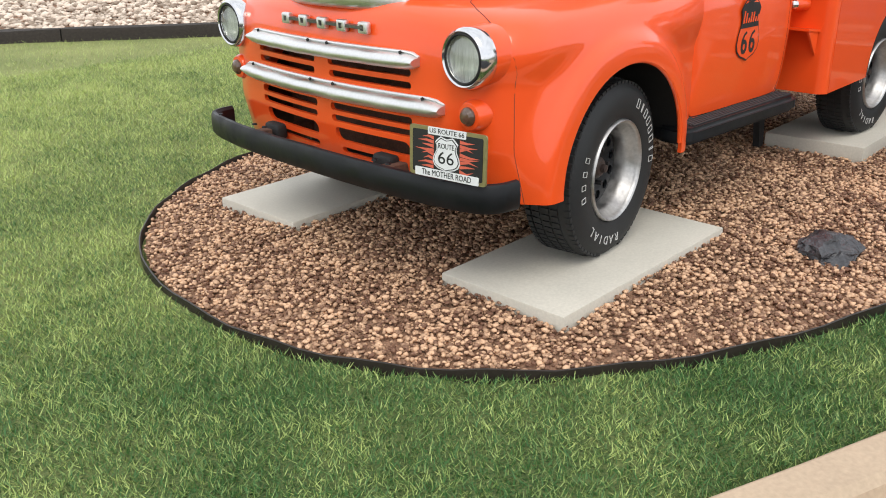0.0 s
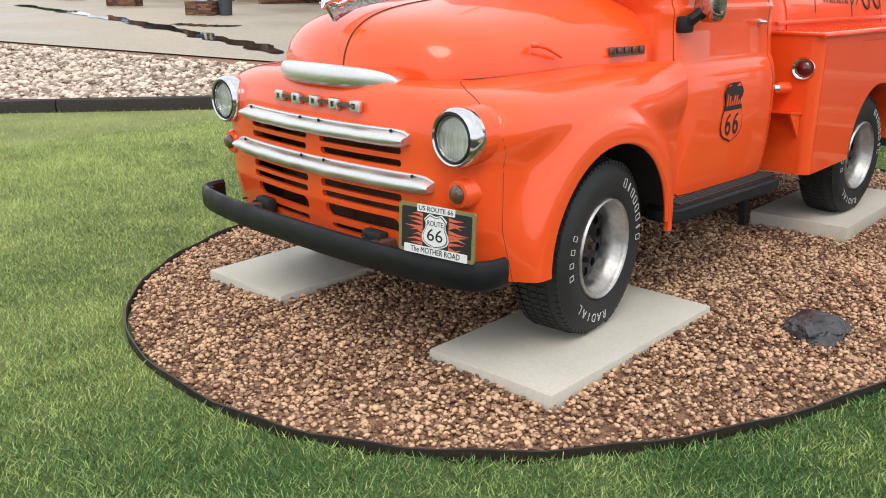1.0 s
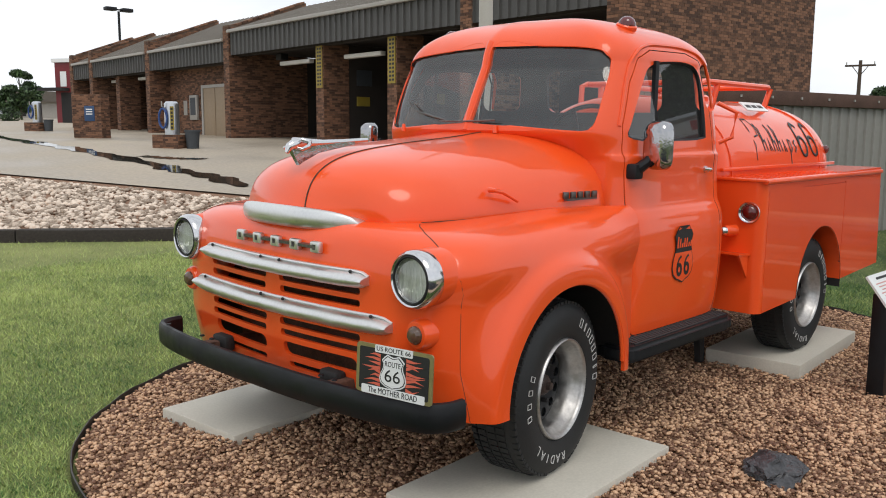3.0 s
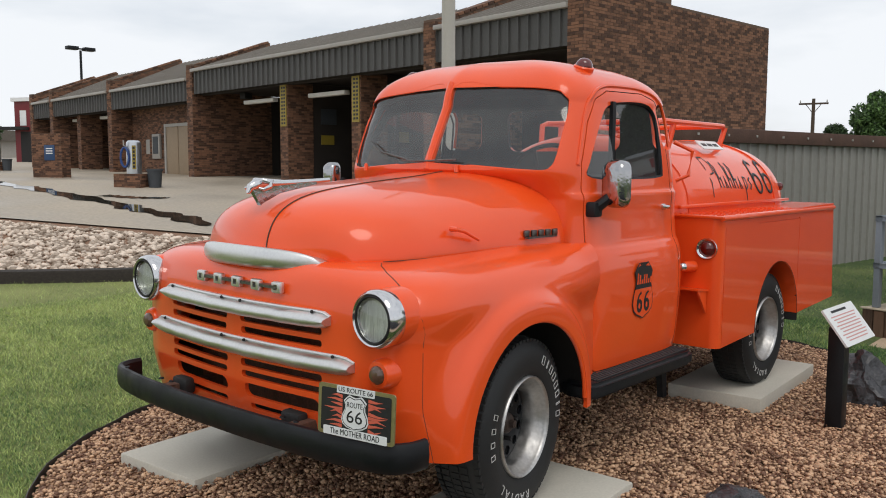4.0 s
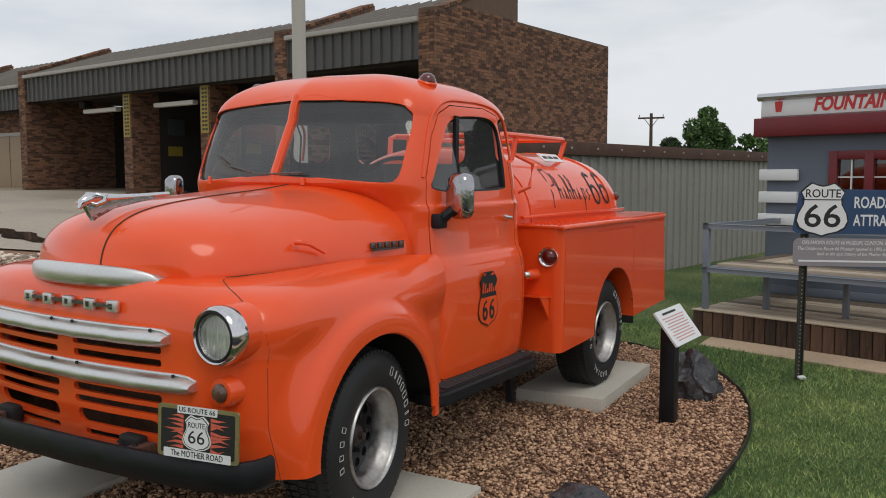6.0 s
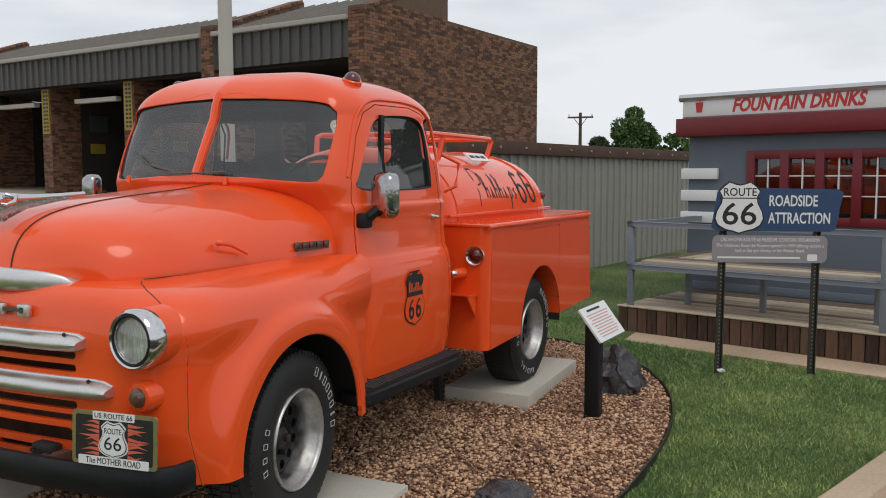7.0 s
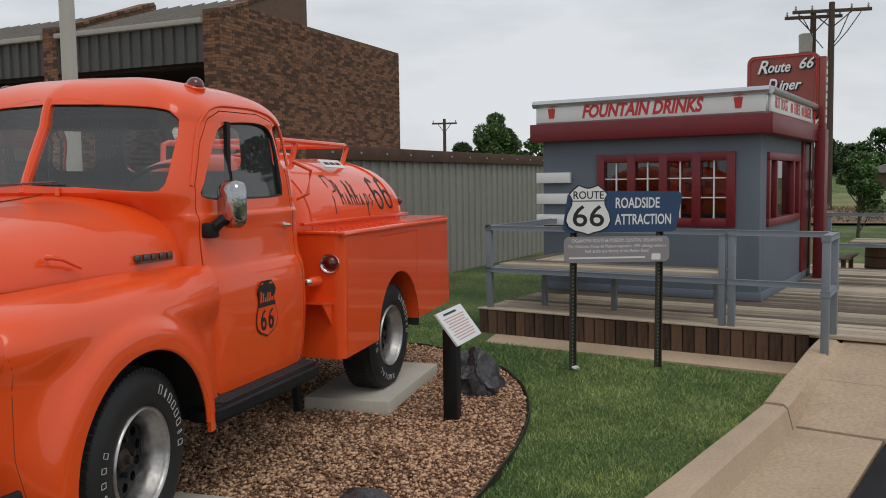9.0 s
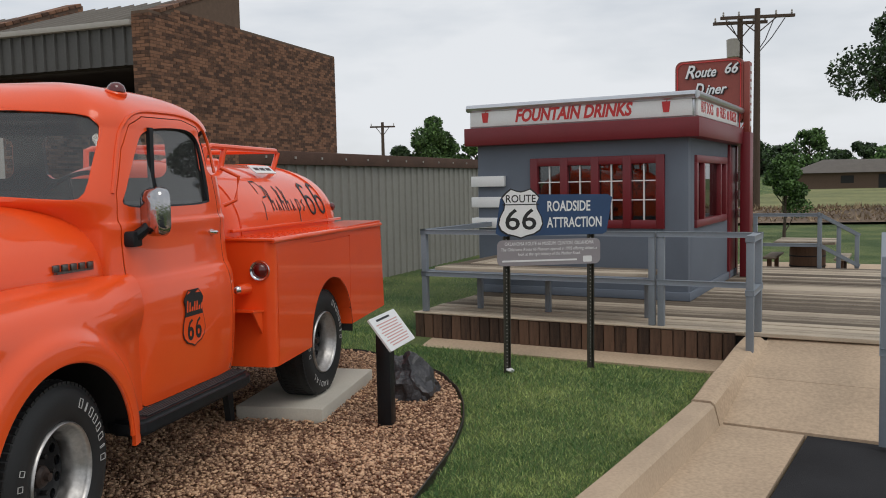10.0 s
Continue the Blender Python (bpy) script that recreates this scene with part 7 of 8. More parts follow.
def build_route_sign():
    s = empty("roadside_sign", None, "blue roadside attraction sign with route shield on two steel posts", "sign")
    a, b = Vector((3.985, -1.959, -0.02)), Vector((4.28, -2.60, -0.025))
    d = (b - a).normalized()
    nrm = Vector((d.y, -d.x, 0))
    nrm = nrm if nrm.x < 0 else -nrm
    for p in (a, b):
        po = empty("post")
        po.parent = s
        m = axes(p, d, (0, 0, 1))
        bm = bmesh.new()
        # channel section
        prism(bm, [(-0.026, 0, 0.0), (-0.026, 0, 0.03), (-0.018, 0, 0.03), (-0.018, 0, 0.008), (0.018, 0, 0.008), (0.018, 0, 0.03), (0.026, 0, 0.03), (0.026, 0, 0.0)], (0, 1.36, 0), m)
        part("channel", bm, POSTM, po, "perforated dark steel channel post")
        bm = bmesh.new()
        for k in range(40):
            lathe(bm, [(0.0085, 0.005), (0.0095, 0.005)], "z", 8, m @ pose(0, 0.05 + 0.03 * k, 0))
        part("holes", bm, GUTTER, po)["kind"] = "stuff"
    mid = (a + b) / 2
    m = axes(mid + nrm * 0.045 + Vector((0, 0, 1.265)), d, (0, 0, 1))
    o = [(-0.40, -0.165), (-0.44, -0.14), (-0.40, 0.13), (-0.36, 0.165), (0.50, 0.155), (0.535, 0.13), (0.485, -0.15), (0.45, -0.165)]
    plate("sign_panel", o, BLUE, m @ pose(0, 0, -0.006), s, 0.006, "dark blue sign panel")
    lettering("lettering", "ROADSIDE", 0.115, SIGNWHITE, m @ pose(0.165, 0.062, 0.002), s, 0.002, width=0.36, bold=0.002)
    lettering("lettering", "ATTRACTION", 0.115, SIGNWHITE, m @ pose(0.215, -0.068, 0.002), s, 0.002, width=0.46, bold=0.002)
    sh = m @ pose(-0.235, 0.012, 0.001)
    plate("shield_edge", shield_outline(0.375, 0.40), INK, sh, s, 0.003)
    plate("shield", shield_outline(0.352, 0.376), SIGNWHITE, sh @ pose(0, 0, 0.0031), s, 0.002, "white route shield")
    plate("shield_line", rounded(0.30, 0.008, 0.001), INK, sh @ pose(0, 0.072, 0.0052), s, 0.001)
    lettering("lettering", "ROUTE", 0.085, INK, sh @ pose(0, 0.115, 0.0052), s, 0.001, width=0.245, bold=0.001)
    lettering("lettering", "66", 0.235, INK, sh @ pose(0, -0.055, 0.0052), s, 0.001, width=0.255, bold=0.002)
    pl = axes(mid + nrm * 0.045 + Vector((0, 0, 0.965)), d, (0, 0, 1))
    plate("plaque", rounded(0.86, 0.205, 0.045), PLAQUE, pl @ pose(0, 0, -0.006), s, 0.006, "grey plaque with pale lettering")
    lettering("lettering", "OKLAHOMA ROUTE 66 MUSEUM, CLINTON, OKLAHOMA", 0.040, SIGNWHITE, pl @ pose(0, 0.07, 0.001), s, 0.001, width=0.74, shear=0.15)
    lettering("lettering", "The Oklahoma Route 66 Museum opened in 1995 offering visitors a", 0.036, SIGNWHITE, pl @ pose(0, 0.026, 0.001), s, 0.001, width=0.80, shear=0.15)
    lettering("lettering", "look at the epic history of the Mother Road.", 0.036, SIGNWHITE, pl @ pose(0, -0.012, 0.001), s, 0.001, width=0.52, shear=0.15)
    plate("text_bar", rounded(0.62, 0.014, 0.002), SIGNWHITE, pl @ pose(-0.08, -0.065, 0.001), s, 0.001)
    plate("emblem", rounded(0.075, 0.05, 0.01), SIGNWHITE, pl @ pose(0.32, -0.062, 0.001), s, 0.001)
    # scrap of paper at the foot
    bm = bmesh.new()
    bmesh.ops.create_icosphere(bm, subdivisions=2, radius=0.032)
    for v in bm.verts:
        v.co *= 1 + 0.5 * noise.noise(v.co * 40)
        v.co.z *= 0.55
        v.co += a + nrm * 0.03 + Vector((0.0, -0.02, 0.025))
    tagged(part("crumpled_paper", bm, SIGNWHITE, deg=15), "crumpled white paper scrap lying on grass", "litter")


build_route_sign()


# ---- on the lot ----
def lot_z(x, y):
    return ground_z(x, y) + 0.03


def vacuum_station(x, y, turn):
    z = lot_z(x, y) - 0.05
    m = Matrix.Translation((x, y, z)) @ Matrix.Rotation(radians(turn), 4, "Z") @ Matrix.Scale(0.82, 4)
    v = empty("vacuum_station", None, "steel vacuum drum with blue hose on a brick plinth", "vacuum")
    boxpart("plinth", -0.45, 0.45, -0.5, 0.5, 0, 0.50, MORTAR, v, m=m)
    brick_face("brickwork", (-0.46, 0.46, 0.02, lambda u: 0.50), v, m @ pose(0, -0.5, 0))
    brick_face("brickwork", (-0.5, 0.5, 0.02, lambda u: 0.50), v, m @ pose(-0.45, 0, 0, 0, 0, -90))
    part("drum", lathe(bmesh.new(), [(0.50, 0.25), (1.50, 0.25), (1.56, 0.24), (1.62, 0.18), (1.63, 0.02)], "z", 28, m @ pose(0, 0, 0)), ALU, v, "bright steel drum")
    boxpart("name_strip", -0.268, -0.25, -0.24, -0.10, 0.65, 1.45, YELLOW, v, "yellow strip with dark marks", m=m)
    for k in range(6):
        boxpart("mark", -0.275, -0.268, -0.21, -0.13, 0.70 + 0.125 * k, 0.78 + 0.125 * k, INK, v, m=m)
    bm = bmesh.new()
    pts = []
    for k in range(60):
        a = k * math.tau / 20
        pts.append(m @ Vector((-0.29 - 0.02 * math.sin(k), 0.16 + 0.15 * math.cos(a), 1.05 + 0.33 * math.sin(a))))
    tube(bm, pts, 0.028, 8)
    part("hose", bm, BLUEHOSE, v, "coiled blue hose")
    part("hose_bracket", tube(bmesh.new(), [m @ Vector((-0.2, 0.16, 1.4)), m @ Vector((-0.34, 0.16, 1.45)), m @ Vector((-0.34, 0.16, 1.62))], 0.02, 6), GUTTER, v)
    bn = empty("litter_bin", None, "dark grey plastic litter bin beside the vacuum plinth", "bin", "litter bins")
    part("barrel", lathe(bmesh.new(), [(0, 0.20), (0.55, 0.24), (0.62, 0.25)], "z", 24, m @ pose(-0.05, -0.80, 0)), BINM, bn)
    part("rim", lathe(bmesh.new(), [(0.60, 0.24), (0.60, 0.27), (0.66, 0.27), (0.66, 0.24)], "z", 24, m @ pose(-0.05, -0.80, 0)), BINM, bn)


vacuum_station(9.57, 19.2, 28)
vacuum_station(12.6, 36.3, 22)


def brick_kiosk():
    x, y = 10.5, 26.3
    z = lot_z(x, y) - 0.05
    m = Matrix.Translation((x, y, z)) @ Matrix.Rotation(radians(30), 4, "Z") @ Matrix.Diagonal((0.8, 0.76, 0.89, 1))
    k = empty("brick_kiosk", None, "brick pay pillar with a blue panel on the lot", "kiosk")
    boxpart("core", -0.3, 0.3, -0.72, 0.72, 0, 1.72, MORTAR, k, m=m)
    brick_face("brickwork", (-0.73, 0.73, 0.02, lambda u: 1.72), k, m @ pose(-0.3, 0, 0, 0, 0, -90))
    brick_face("brickwork", (-0.31, 0.31, 0.02, lambda u: 1.72), k, m @ pose(0, -0.72, 0))
    boxpart("panel", -0.335, -0.312, -0.40, 0.12, 0.70, 1.28, BLUE, k, "blue machine panel", m=m, bev=0.006)
    for q in range(3):
        boxpart("text_bar", -0.345, -0.335, -0.30, 0.02, 0.95 + 0.09 * q, 0.99 + 0.09 * q, SIGNWHITE, k, m=m)


brick_kiosk()


def puddle(pts, w, name="puddle"):
    vs, fs = [], []
    for i, (x, y) in enumerate(smoothline(pts, 48)):
        k = w * (0.35 + 0.65 * abs(math.sin(i * 0.9) * math.cos(i * 0.37))) * (0.3 if i in (0, 48) else 1)
        for s in (-1, 1):
            px = x + s * k * 0.95
            vs.append((px, y + s * k * 0.3, ground_z(px, y + s * k * 0.3) + 0.045))
    for i in range(48):
        fs.append((2 * i, 2 * i + 1, 2 * i + 3, 2 * i + 2))
    tagged(raw(name, vs, fs, WATER), "thin dark water run across the concrete lot", "water", kind="structure")


puddle([(8.6, 30.9), (7.55, 24.8), (7.2, 21.7), (7.2, 20.0), (7.0, 17.7), (6.85, 15.3), (6.6, 13.7), (6.5, 12.1), (6.15, 10.5)], 0.42)
puddle([(7.6, 17.2), (7.9, 16.2), (8.4, 15.6)], 0.3)


# tall lamp pole near the bays, and the distant one
def lamp_pole(x, y, h, r, label, heads=False):
    z = ground_z(x, y)
    p = empty("lamp_pole", None, label, "lamp pole")
    part("pole", lathe(bmesh.new(), [(z - 0.2, r), (z + h, r * 0.85)], "z", 24, Matrix.Translation((x, y, 0))), POLEW if not heads else BLACKP, p)
    part("base", lathe(bmesh.new(), [(z - 0.2, r * 1.9), (z + 0.45, r * 1.9), (z + 0.5, r * 1.2)], "z", 24, Matrix.Translation((x, y, 0))), CONCRETE, p)
    if heads:
        for s in (-1, 1):
            boxpart("lamp_head", x + s * 0.2 - (0.7 if s < 0 else 0), x + s * 0.2 + (0.7 if s > 0 else 0), y - 0.25, y + 0.25, z + h, z + h + 0.22, BLACKP, p, "dark shoebox lamp head", bev=0.03)
        part("arm", tube(bmesh.new(), [(x - 0.5, y, z + h + 0.1), (x + 0.5, y, z + h + 0.1)], 0.05, 8), BLACKP, p)


lamp_pole(7.89, 6.22, 9.0, 0.118, "thick pale grey metal pole standing behind the truck")
lamp_pole(23.8, 50.9, 7.2, 0.09, "distant dark lamp pole with two flat heads", True)


# ---- trees ----
def tree(x, y, z0, h, rx, crown0, n, seed, leaf, label, size=0.16, shape="round", wide=1.0, group="trees"):
    rng = np.random.default_rng(seed)
    t = empty("tree", None, label, "tree", group)
    bm = bmesh.new()
    tr = max(0.03, h * 0.022)
    top = z0 + h * 0.82
    spine = [(x + 0.06 * h * 0.1 * math.sin(k * 1.3 + seed), y + 0.06 * h * 0.1 * math.cos(k * 1.7 + seed), z0 - 0.2 + (top - z0 + 0.2) * k / 6) for k in range(7)]
    tube(bm, spine, [tr * (1 - 0.13 * k) for k in range(7)], 8)
    cz, cr = z0 + crown0 * h, (1 - crown0) * h
    lobes = []
    nl = 26
    for k in range(nl):
        u = rng.uniform(0.05, 1.0)
        a = rng.uniform(0, math.tau)
        if shape == "cone":
            r = rx * (1.05 - u) ** 0.8 * rng.uniform(0.35, 1.0)
        else:
            r = rx * math.sin(math.pi * (0.15 + 0.78 * u)) * rng.uniform(0.35, 1.0)
        c_ = np.array([x + math.cos(a) * r * wide, y + math.sin(a) * r * wide, cz + u * cr * 0.93])
        lobes.append((c_, rx * rng.uniform(0.22, 0.42) * (1.15 - 0.5 * u)))
        s = spine[min(6, max(1, int(1 + 5 * u * 0.9)))]
        mid = (np.array(s) + c_) / 2 + np.array([0, 0, -0.05 * h * rng.uniform(0, 1)])
        tube(bm, [s, tuple(mid), tuple(c_)], [tr * 0.4, tr * 0.25, tr * 0.08], 5)
    part("trunk", bm, BARK, t, "dark trunk with spreading limbs")
    L = np.array([l[0] for l in lobes])
    S = np.array([l[1] for l in lobes])
    idx = rng.integers(0, nl, n)
    d = rng.normal(size=(n, 3))
    d /= np.linalg.norm(d, axis=1)[:, None]
    P = L[idx] + d * (S[idx] * rng.uniform(0.45, 1.08, n) ** 0.6)[:, None] * np.array([1.15, 1.15, 0.8])
    u = rng.normal(size=(n, 3))
    u /= np.linalg.norm(u, axis=1)[:, None]
    w = np.cross(u, rng.normal(size=(n, 3)))
    w /= np.linalg.norm(w, axis=1)[:, None]
    sz = size * rng.uniform(0.5, 1.2, n)[:, None]
    V = np.stack([P - u * sz, P - w * sz * 0.5, P + u * sz, P + w * sz * 0.5], 1).reshape(-1, 3)
    me = bpy.data.meshes.new("crown")
    me.vertices.add(4 * n)
    me.vertices.foreach_set("co", V.reshape(-1))
    me.loops.add(4 * n)
    me.loops.foreach_set("vertex_index", np.arange(4 * n, dtype=np.int32))
    me.polygons.add(n)
    me.polygons.foreach_set("loop_start", np.arange(0, 4 * n, 4, dtype=np.int32))
    me.update()
    link("crown", me, leaf, t, smooth=False)
    return t


tree(36.1, 6.75, 0, 4.95, 1.75, 0.18, 16000, 1, LEAF, "green bushy tree standing beyond the metal fence", 0.10, "cone")
tree(36.6, 8.6, 0, 3.4, 1.2, 0.2, 4000, 2, LEAFD, "dark green low tree beyond the fence", 0.13)
tree(37.5, 4.9, 0, 3.5, 1.5, 0.2, 5000, 3, LEAF, "light green low tree beyond the fence", 0.13)
tree(28.2, -12.55, 0, 9.3, 2.8, 0.42, 36000, 4, LEAFD, "large dark leafy tree overhanging the lawn", 0.10)
tree(20.0, -6.38, -0.05, 2.20, 0.72, 0.26, 12000, 5, LEAF, "young green tree near the deck stairs", 0.05, "cone")
rnd = random.Random(12)
for k in range(12):
    tree(128 + rnd.uniform(-4, 4), -14.0 - 3.6 * k + rnd.uniform(-0.8, 0.8), -0.2, (9.0 if k == 3 else 7.0 if k < 2 else 6.0) + rnd.uniform(-1.0, 0.9), 3.3 + rnd.uniform(-0.3, 0.6), 0.12, 3000, 20 + k, LEAFD if k % 3 else LEAF,
         "dark tree of the far tree line", 0.36, group="far tree line")
for k in range(8):
    tree(74 + rnd.uniform(-4, 4), 15.5 + 2.0 * k, 0, 3.6 + rnd.uniform(-0.6, 0.8), 2.3, 0.1, 3000, 40 + k, LEAFD, "dark tree of the far tree line", 0.26, group="far tree line")
tree(25.4, 72.2, 2.0, 4.2, 1.5, 0.15, 4000, 60, LEAFD, "dark tree beyond the lot", 0.2)
tree(23.6, 73.4, 2.0, 2.4, 1.3, 0.15, 3000, 61, LEAFD, "dark tree beyond the lot", 0.2)


# ---- poles with wires ----
def utility_pole(x, y, h, r, arm, turn, z_arm, label, extra=True):
    p = empty("utility_pole", None, label, "utility pole", "utility poles")
    part("pole", lathe(bmesh.new(), [(-0.3, r), (h, r * 0.7)], "z", 14, Matrix.Translation((x, y, 0))), WOODP, p)
    d = Vector((math.cos(radians(turn)), math.sin(radians(turn)), 0))
    c_ = Vector((x, y, z_arm))
    bm = bmesh.new()
    box(bm, -arm, arm, -0.07, 0.07, -0.09, 0.09, axes(c_, d, (0, 0, 1)) @ pose(0, 0, 0, 0, 0, 0))
    part("cross_arm", bm, WOODP, p)
    bm = bmesh.new()
    for s in (-1, 1):
        tube(bm, [c_ + d * (s * arm * 0.55), c_ + Vector((0, 0, -0.8))], 0.03, 5)
    part("brace", bm, WOODP, p)
    for t in ((-0.92, -0.5, 0.5, 0.92) if extra else (-0.9, 0.9)):
        q = c_ + d * (arm * t)
        part("insulator", lathe(bmesh.new(), [(0.09, 0.03), (0.14, 0.06), (0.2, 0.03), (0.24, 0.05), (0.3, 0.02)], "z", 8, Matrix.Translation(q)), GUTTER, p)
    return p


up = utility_pole(42.05, -8.25, 9.75, 0.19, 1.75, -84, 9.35, "tall dark wooden utility pole with a cross arm")
utility_pole(42.6, -7.5, 9.4, 0.19, 1.3, -84, 9.2, "second wooden utility pole with a transformer can")
part("transformer", lathe(bmesh.new(), [(7.5, 0.30), (8.35, 0.32), (8.4, 0.2)], "z", 20, Matrix.Translation((42.35, -7.15, 0))), GUTTER, up, "grey transformer can")
bm = bmesh.new()
for y0, y1 in ((-9.5, -8.3), (-9.0, -8.2), (-6.9, -7.9)):
    tube(bm, [(41.9, y0, 9.2), (41.9, (y0 + y1) / 2, 8.0 + abs(y0 + 8) * 0.2), (42.0, y1, 7.6)], 0.025, 5)
part("drop_wire", bm, INK, up)
utility_pole(68.8, 19.65, 7.0, 0.18, 1.1, 100, 6.6, "distant wooden utility pole above the trees", False)


# ---- distance ----
def build_house():
    h = empty("house", None, "low brown brick house with a grey gable roof in the distance", "house")
    m = Matrix.Translation((106, -25.5, -0.2)) @ Matrix.Rotation(radians(-10), 4, "Z")
    boxpart("wall", 0, 8, -7, 5.6, 0, 2.1, MORTAR, h, "brown brick wall", m=m)
    bm = bmesh.new()
    A = [(-0.6, 6.4, 2.05), (-0.6, -7.4, 2.05), (8.6, -7.4, 2.05), (8.6, 6.4, 2.05)]
    R0, R1 = (4, 2.2, 3.7), (4, -7.2, 3.6)
    vs = [bm.verts.new(m @ Vector(q)) for q in A + [R0, R1]]
    for f in ((0, 1, 5, 4), (2, 3, 4, 5), (3, 0, 4), (1, 2, 5), (0, 3, 2, 1)):
        bm.faces.new([vs[i] for i in f])
    part("roof", bm, HOUSEROOF, h, "grey brown shingle roof")
    boxpart("garage_door", -0.05, -0.01, -6.3, -3.6, 0.0, 1.8, DARK, h, m=m)
    boxpart("window", -0.05, -0.01, -1.0, 0.4, 0.8, 1.7, DARK, h, m=m)


DRYEARTH = mat("dry_earth", (0.13, 0.085, 0.058), 0.95, vary=0.35, scale=1.2, fine=30, bump=0.5, dist=0.03, second=(0.22, 0.16, 0.11))
BRUSH = mat("dry_brush", (0.16, 0.10, 0.06), 0.9, vary=0.3, scale=1, fine=8, bump=0, second=(0.34, 0.25, 0.15), random_hue=1.0, island=True)
HOUSEROOF = mat("shingle_roof", (0.11, 0.095, 0.08), 0.85, vary=0.2, scale=1.5, fine=9)
build_house()


def build_red_tower():
    m = Matrix.Translation((22.1, 55.7, 1.6)) @ Matrix.Rotation(radians(25), 4, "Z")
    t = empty("red_shop", None, "dark red shop front tower beyond the wash bays", "building")
    boxpart("tower", 0, 3.0, -0.75, 0.75, 0, 4.2, RED, t, m=m)
    boxpart("cornice", -0.15, 3.1, -0.9, 0.9, 4.2, 4.45, SIGNWHITE, t, "white cornice", m=m)
    boxpart("door", -0.03, 0.0, -0.6, 0.3, 0, 2.2, DARK, t, m=m)
    boxpart("window", -0.03, 0.0, -0.2, 0.3, 2.6, 3.6, SIGNWHITE, t, m=m)
    boxpart("canopy", -0.8, 0.0, -0.4, 1.6, 2.3, 2.5, DARK, t, m=m)
    b = empty("low_shop", None, "long low grey building with a flat roof in the distance", "building")
    m2 = Matrix.Translation((20, 84, 2.0)) @ Matrix.Rotation(radians(-8), 4, "Z")
    boxpart("wall", -12, 14, 0, 6, 0, 1.9, GUTTER, b, m=m2)
    boxpart("roof", -12.4, 14.4, -0.6, 6.4, 1.9, 2.9, HOUSEROOF, b, m=m2)
    for k in range(6):
        boxpart("window", -10 + k * 3.6, -8.2 + k * 3.6, -0.04, 0.0, 0.5, 1.6, DARK, b, m=m2)
    for k in range(5):
        tree(15.2 + 1.6 * k, 66 - 0.4 * k, 1.85, 1.1, 0.75, 0.0, 1200, 70 + k, LEAFD, "clipped round dark green bush", 0.1, group="clipped bushes")


build_red_tower()


def far_car():
    c_ = empty("parked_car", None, "pale sedan parked far across the road", "car")
    m = Matrix.Translation((20.2, 68.0, 1.93)) @ Matrix.Rotation(radians(-20), 4, "Z")
    bm = bmesh.new()
    o = [(-2.1, 0.35), (-2.1, 0.75), (-1.5, 0.85), (-0.8, 1.32), (0.6, 1.34), (1.2, 0.88), (2.0, 0.75), (2.1, 0.4), (2.0, 0.28), (-2.0, 0.28)]
    prism(bm, [(x, -0.8, z) for x, z in o], (0, 1.6, 0), m)
    part("body", bm, ALU, c_)
    bm = bmesh.new()
    prism(bm, [(-1.25, -0.82, 0.9), (-0.72, -0.82, 1.26), (0.5, -0.82, 1.27), (0.95, -0.82, 0.9)], (0, 1.64, 0), m)
    part("window", bm, DARK, c_)
    for x in (-1.3, 1.3):
        for y in (-0.82, 0.62):
            part("wheel", lathe(bmesh.new(), [(y, 0.3), (y + 0.2, 0.3)], "y", 18, m @ pose(x, 0, 0.3)), RUBBER, c_)


far_car()


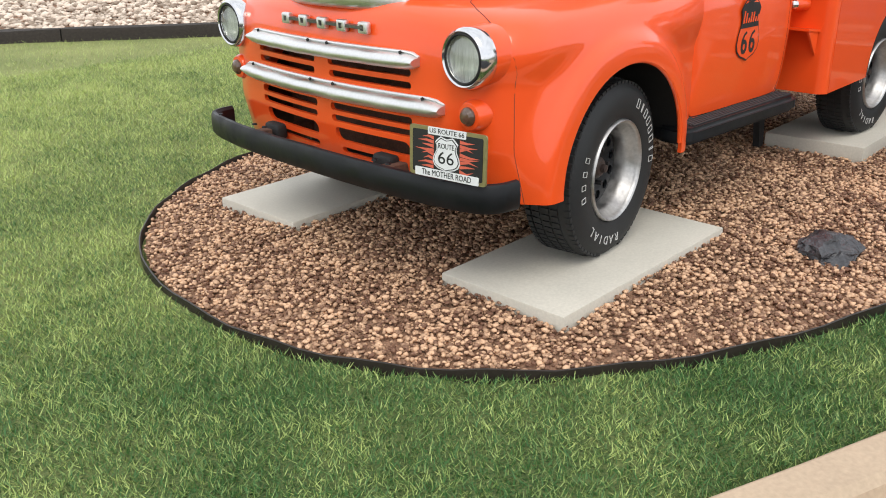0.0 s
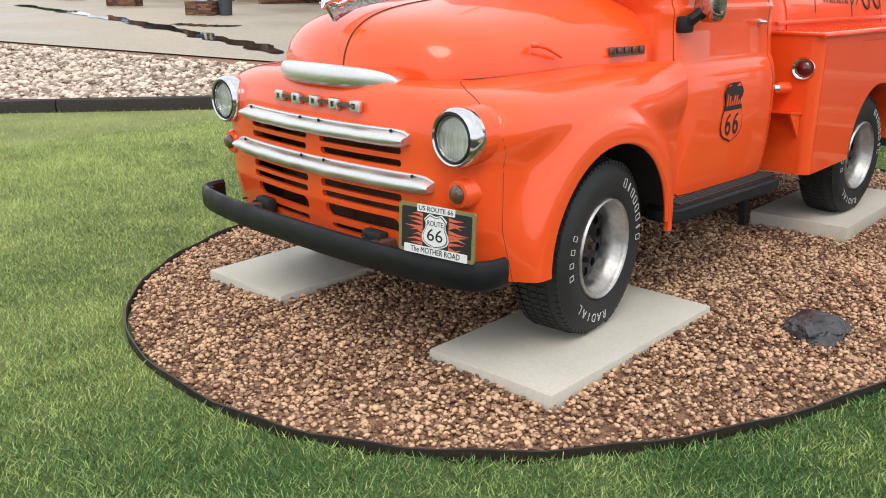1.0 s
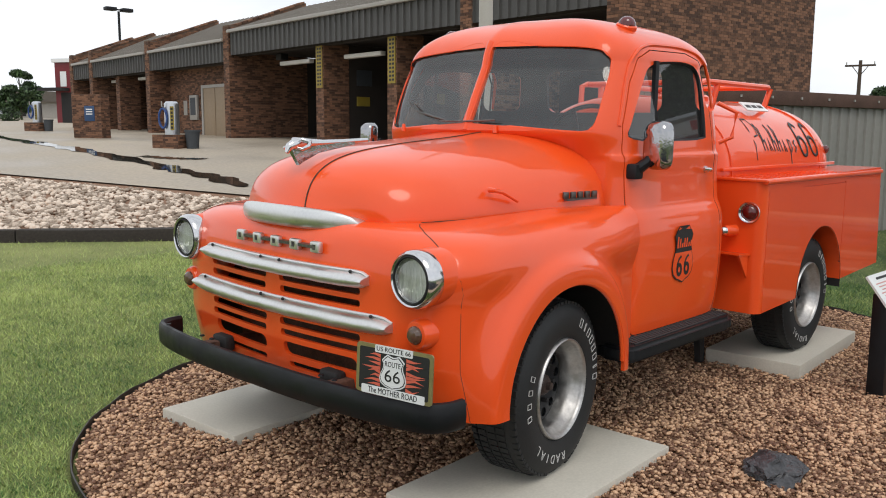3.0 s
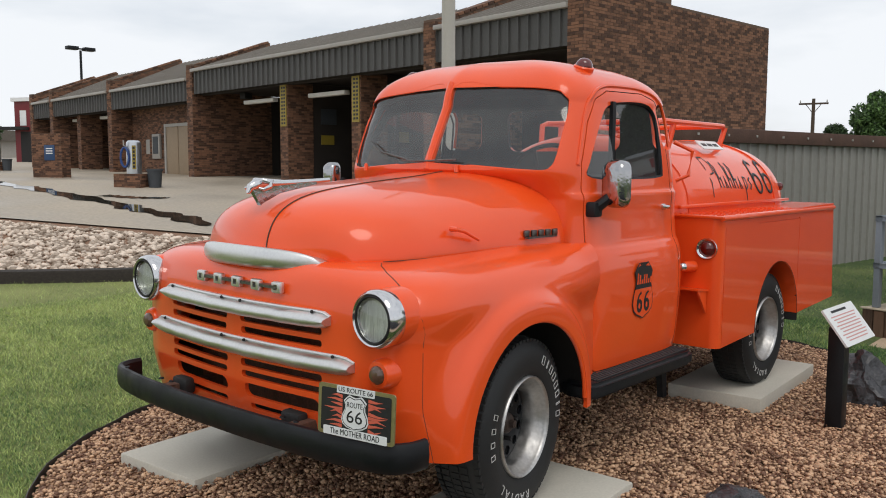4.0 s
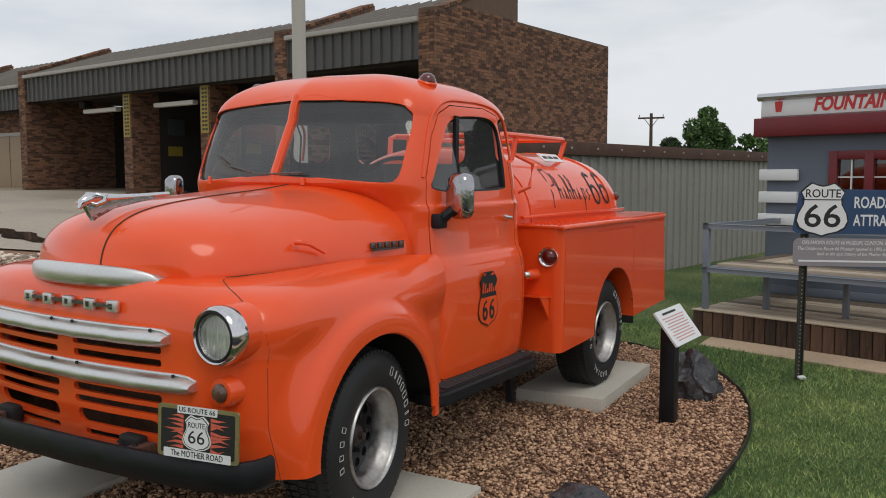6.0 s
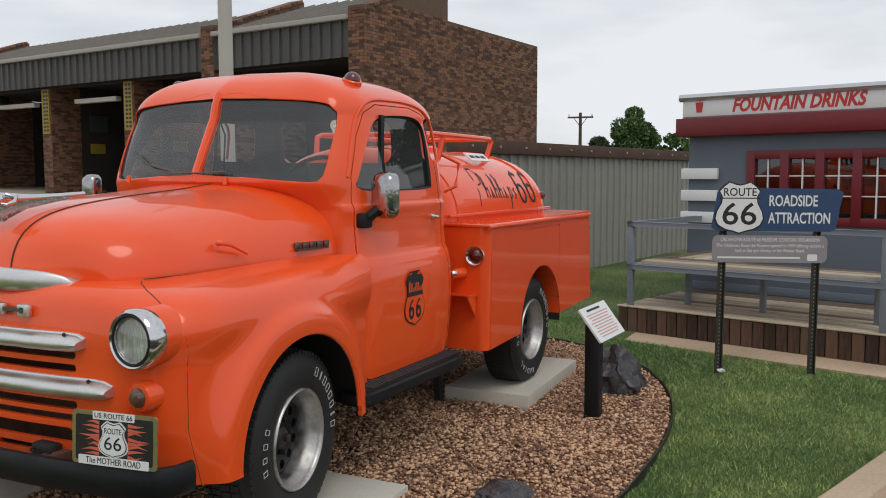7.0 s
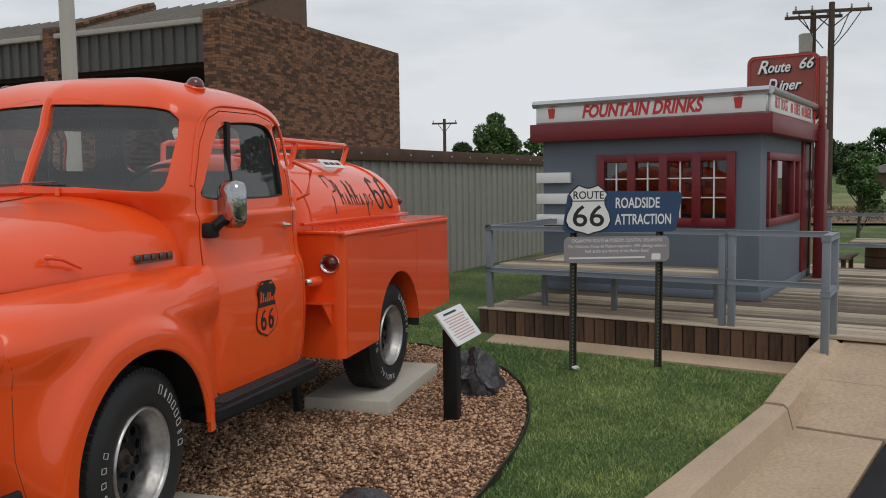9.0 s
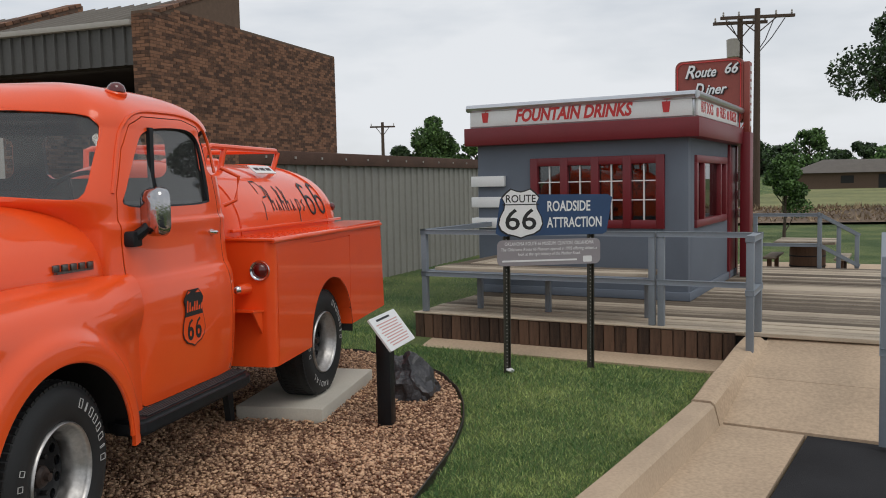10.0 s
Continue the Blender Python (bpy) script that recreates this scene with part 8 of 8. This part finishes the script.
# table, path and dry bank beyond the deck
def barrel_table():
    t = empty("picnic_table", None, "weathered plank table round a brown wooden drum", "table")
    m = DN @ pose(6.35, 0.10, 0.12)
    for k in range(5):
        boxpart("top_board", -0.45 + 0.18 * k, -0.28 + 0.18 * k, -0.40, 0.42, 0.40, 0.44, PLANK, t, m=m, bev=0.004)
    part("drum", lathe(bmesh.new(), [(0.0, 0.24), (0.06, 0.25), (0.30, 0.25), (0.39, 0.235)], "z", 20, m), SKIRT, t, "brown wooden drum")
    for z in (0.05, 0.20):
        part("hoop", lathe(bmesh.new(), [(z, 0.256), (z + 0.02, 0.256)], "z", 20, m), DARK, t)
    for s in (-1, 1):
        boxpart("seat_board", -0.5, 0.5, s * 0.48 - 0.09, s * 0.48 + 0.09, 0.18, 0.21, PLANK, t, m=m, bev=0.004)
        for x in (-0.4, 0.4):
            boxpart("leg", x - 0.03, x + 0.03, s * 0.48 - 0.03, s * 0.48 + 0.03, -0.12, 0.18, SKIRT, t, m=m)


barrel_table()
tagged(boxpart("far_path", 5.50, 7.6, -2.6, 1.2, -0.02, 0.10, SLAB, m=DN), "pale concrete path at the end of the deck", "path", kind="structure")
tagged(boxpart("far_path", 7.6, 13.0, -2.6, -1.35, -0.02, 0.098, SLAB, m=DN), "pale concrete path leading away from the deck", "path", kind="structure")
sheet("far_field", lambda u, v: (30 + 72 * u, -55 + 60 * v, 0.01), 20, 20, FAR, "sunlit field before the far house", "field")
sheet("dry_bank", lambda u, v: (26.5 + 7.0 * u, -34 + 31 * v, 0.02 + 0.35 * math.sin(math.pi * u) * (0.8 + 0.2 * math.sin(v * 37))), 10, 60, DRYEARTH, "bare brown earth bank", "ground")
rng = np.random.default_rng(77)
n_ = 9000
px_, py_ = rng.uniform(26.6, 33.2, n_), rng.uniform(-33, -4, n_)
pz_ = 0.02 + 0.34 * np.sin(math.pi * (px_ - 26.5) / 7.0)
tall = np.clip(rng.normal(0.09, 0.06, n_), 0.03, 0.4)
ang = rng.uniform(0, math.tau, n_)
base = np.column_stack([px_, py_, pz_])
off = np.column_stack([np.cos(ang), np.sin(ang), 0 * ang]) * 0.035
tip = base + np.column_stack([rng.normal(0, 0.07, n_), rng.normal(0, 0.07, n_), tall])
brush = np.stack([base - off, base + off, tip], 1).reshape(-1, 3)
tagged(raw("dry_brush", brush.tolist(), [(3 * i, 3 * i + 1, 3 * i + 2) for i in range(n_)], BRUSH, smooth=False), "dry straw-coloured brush on the bank", "brush", kind="stuff")
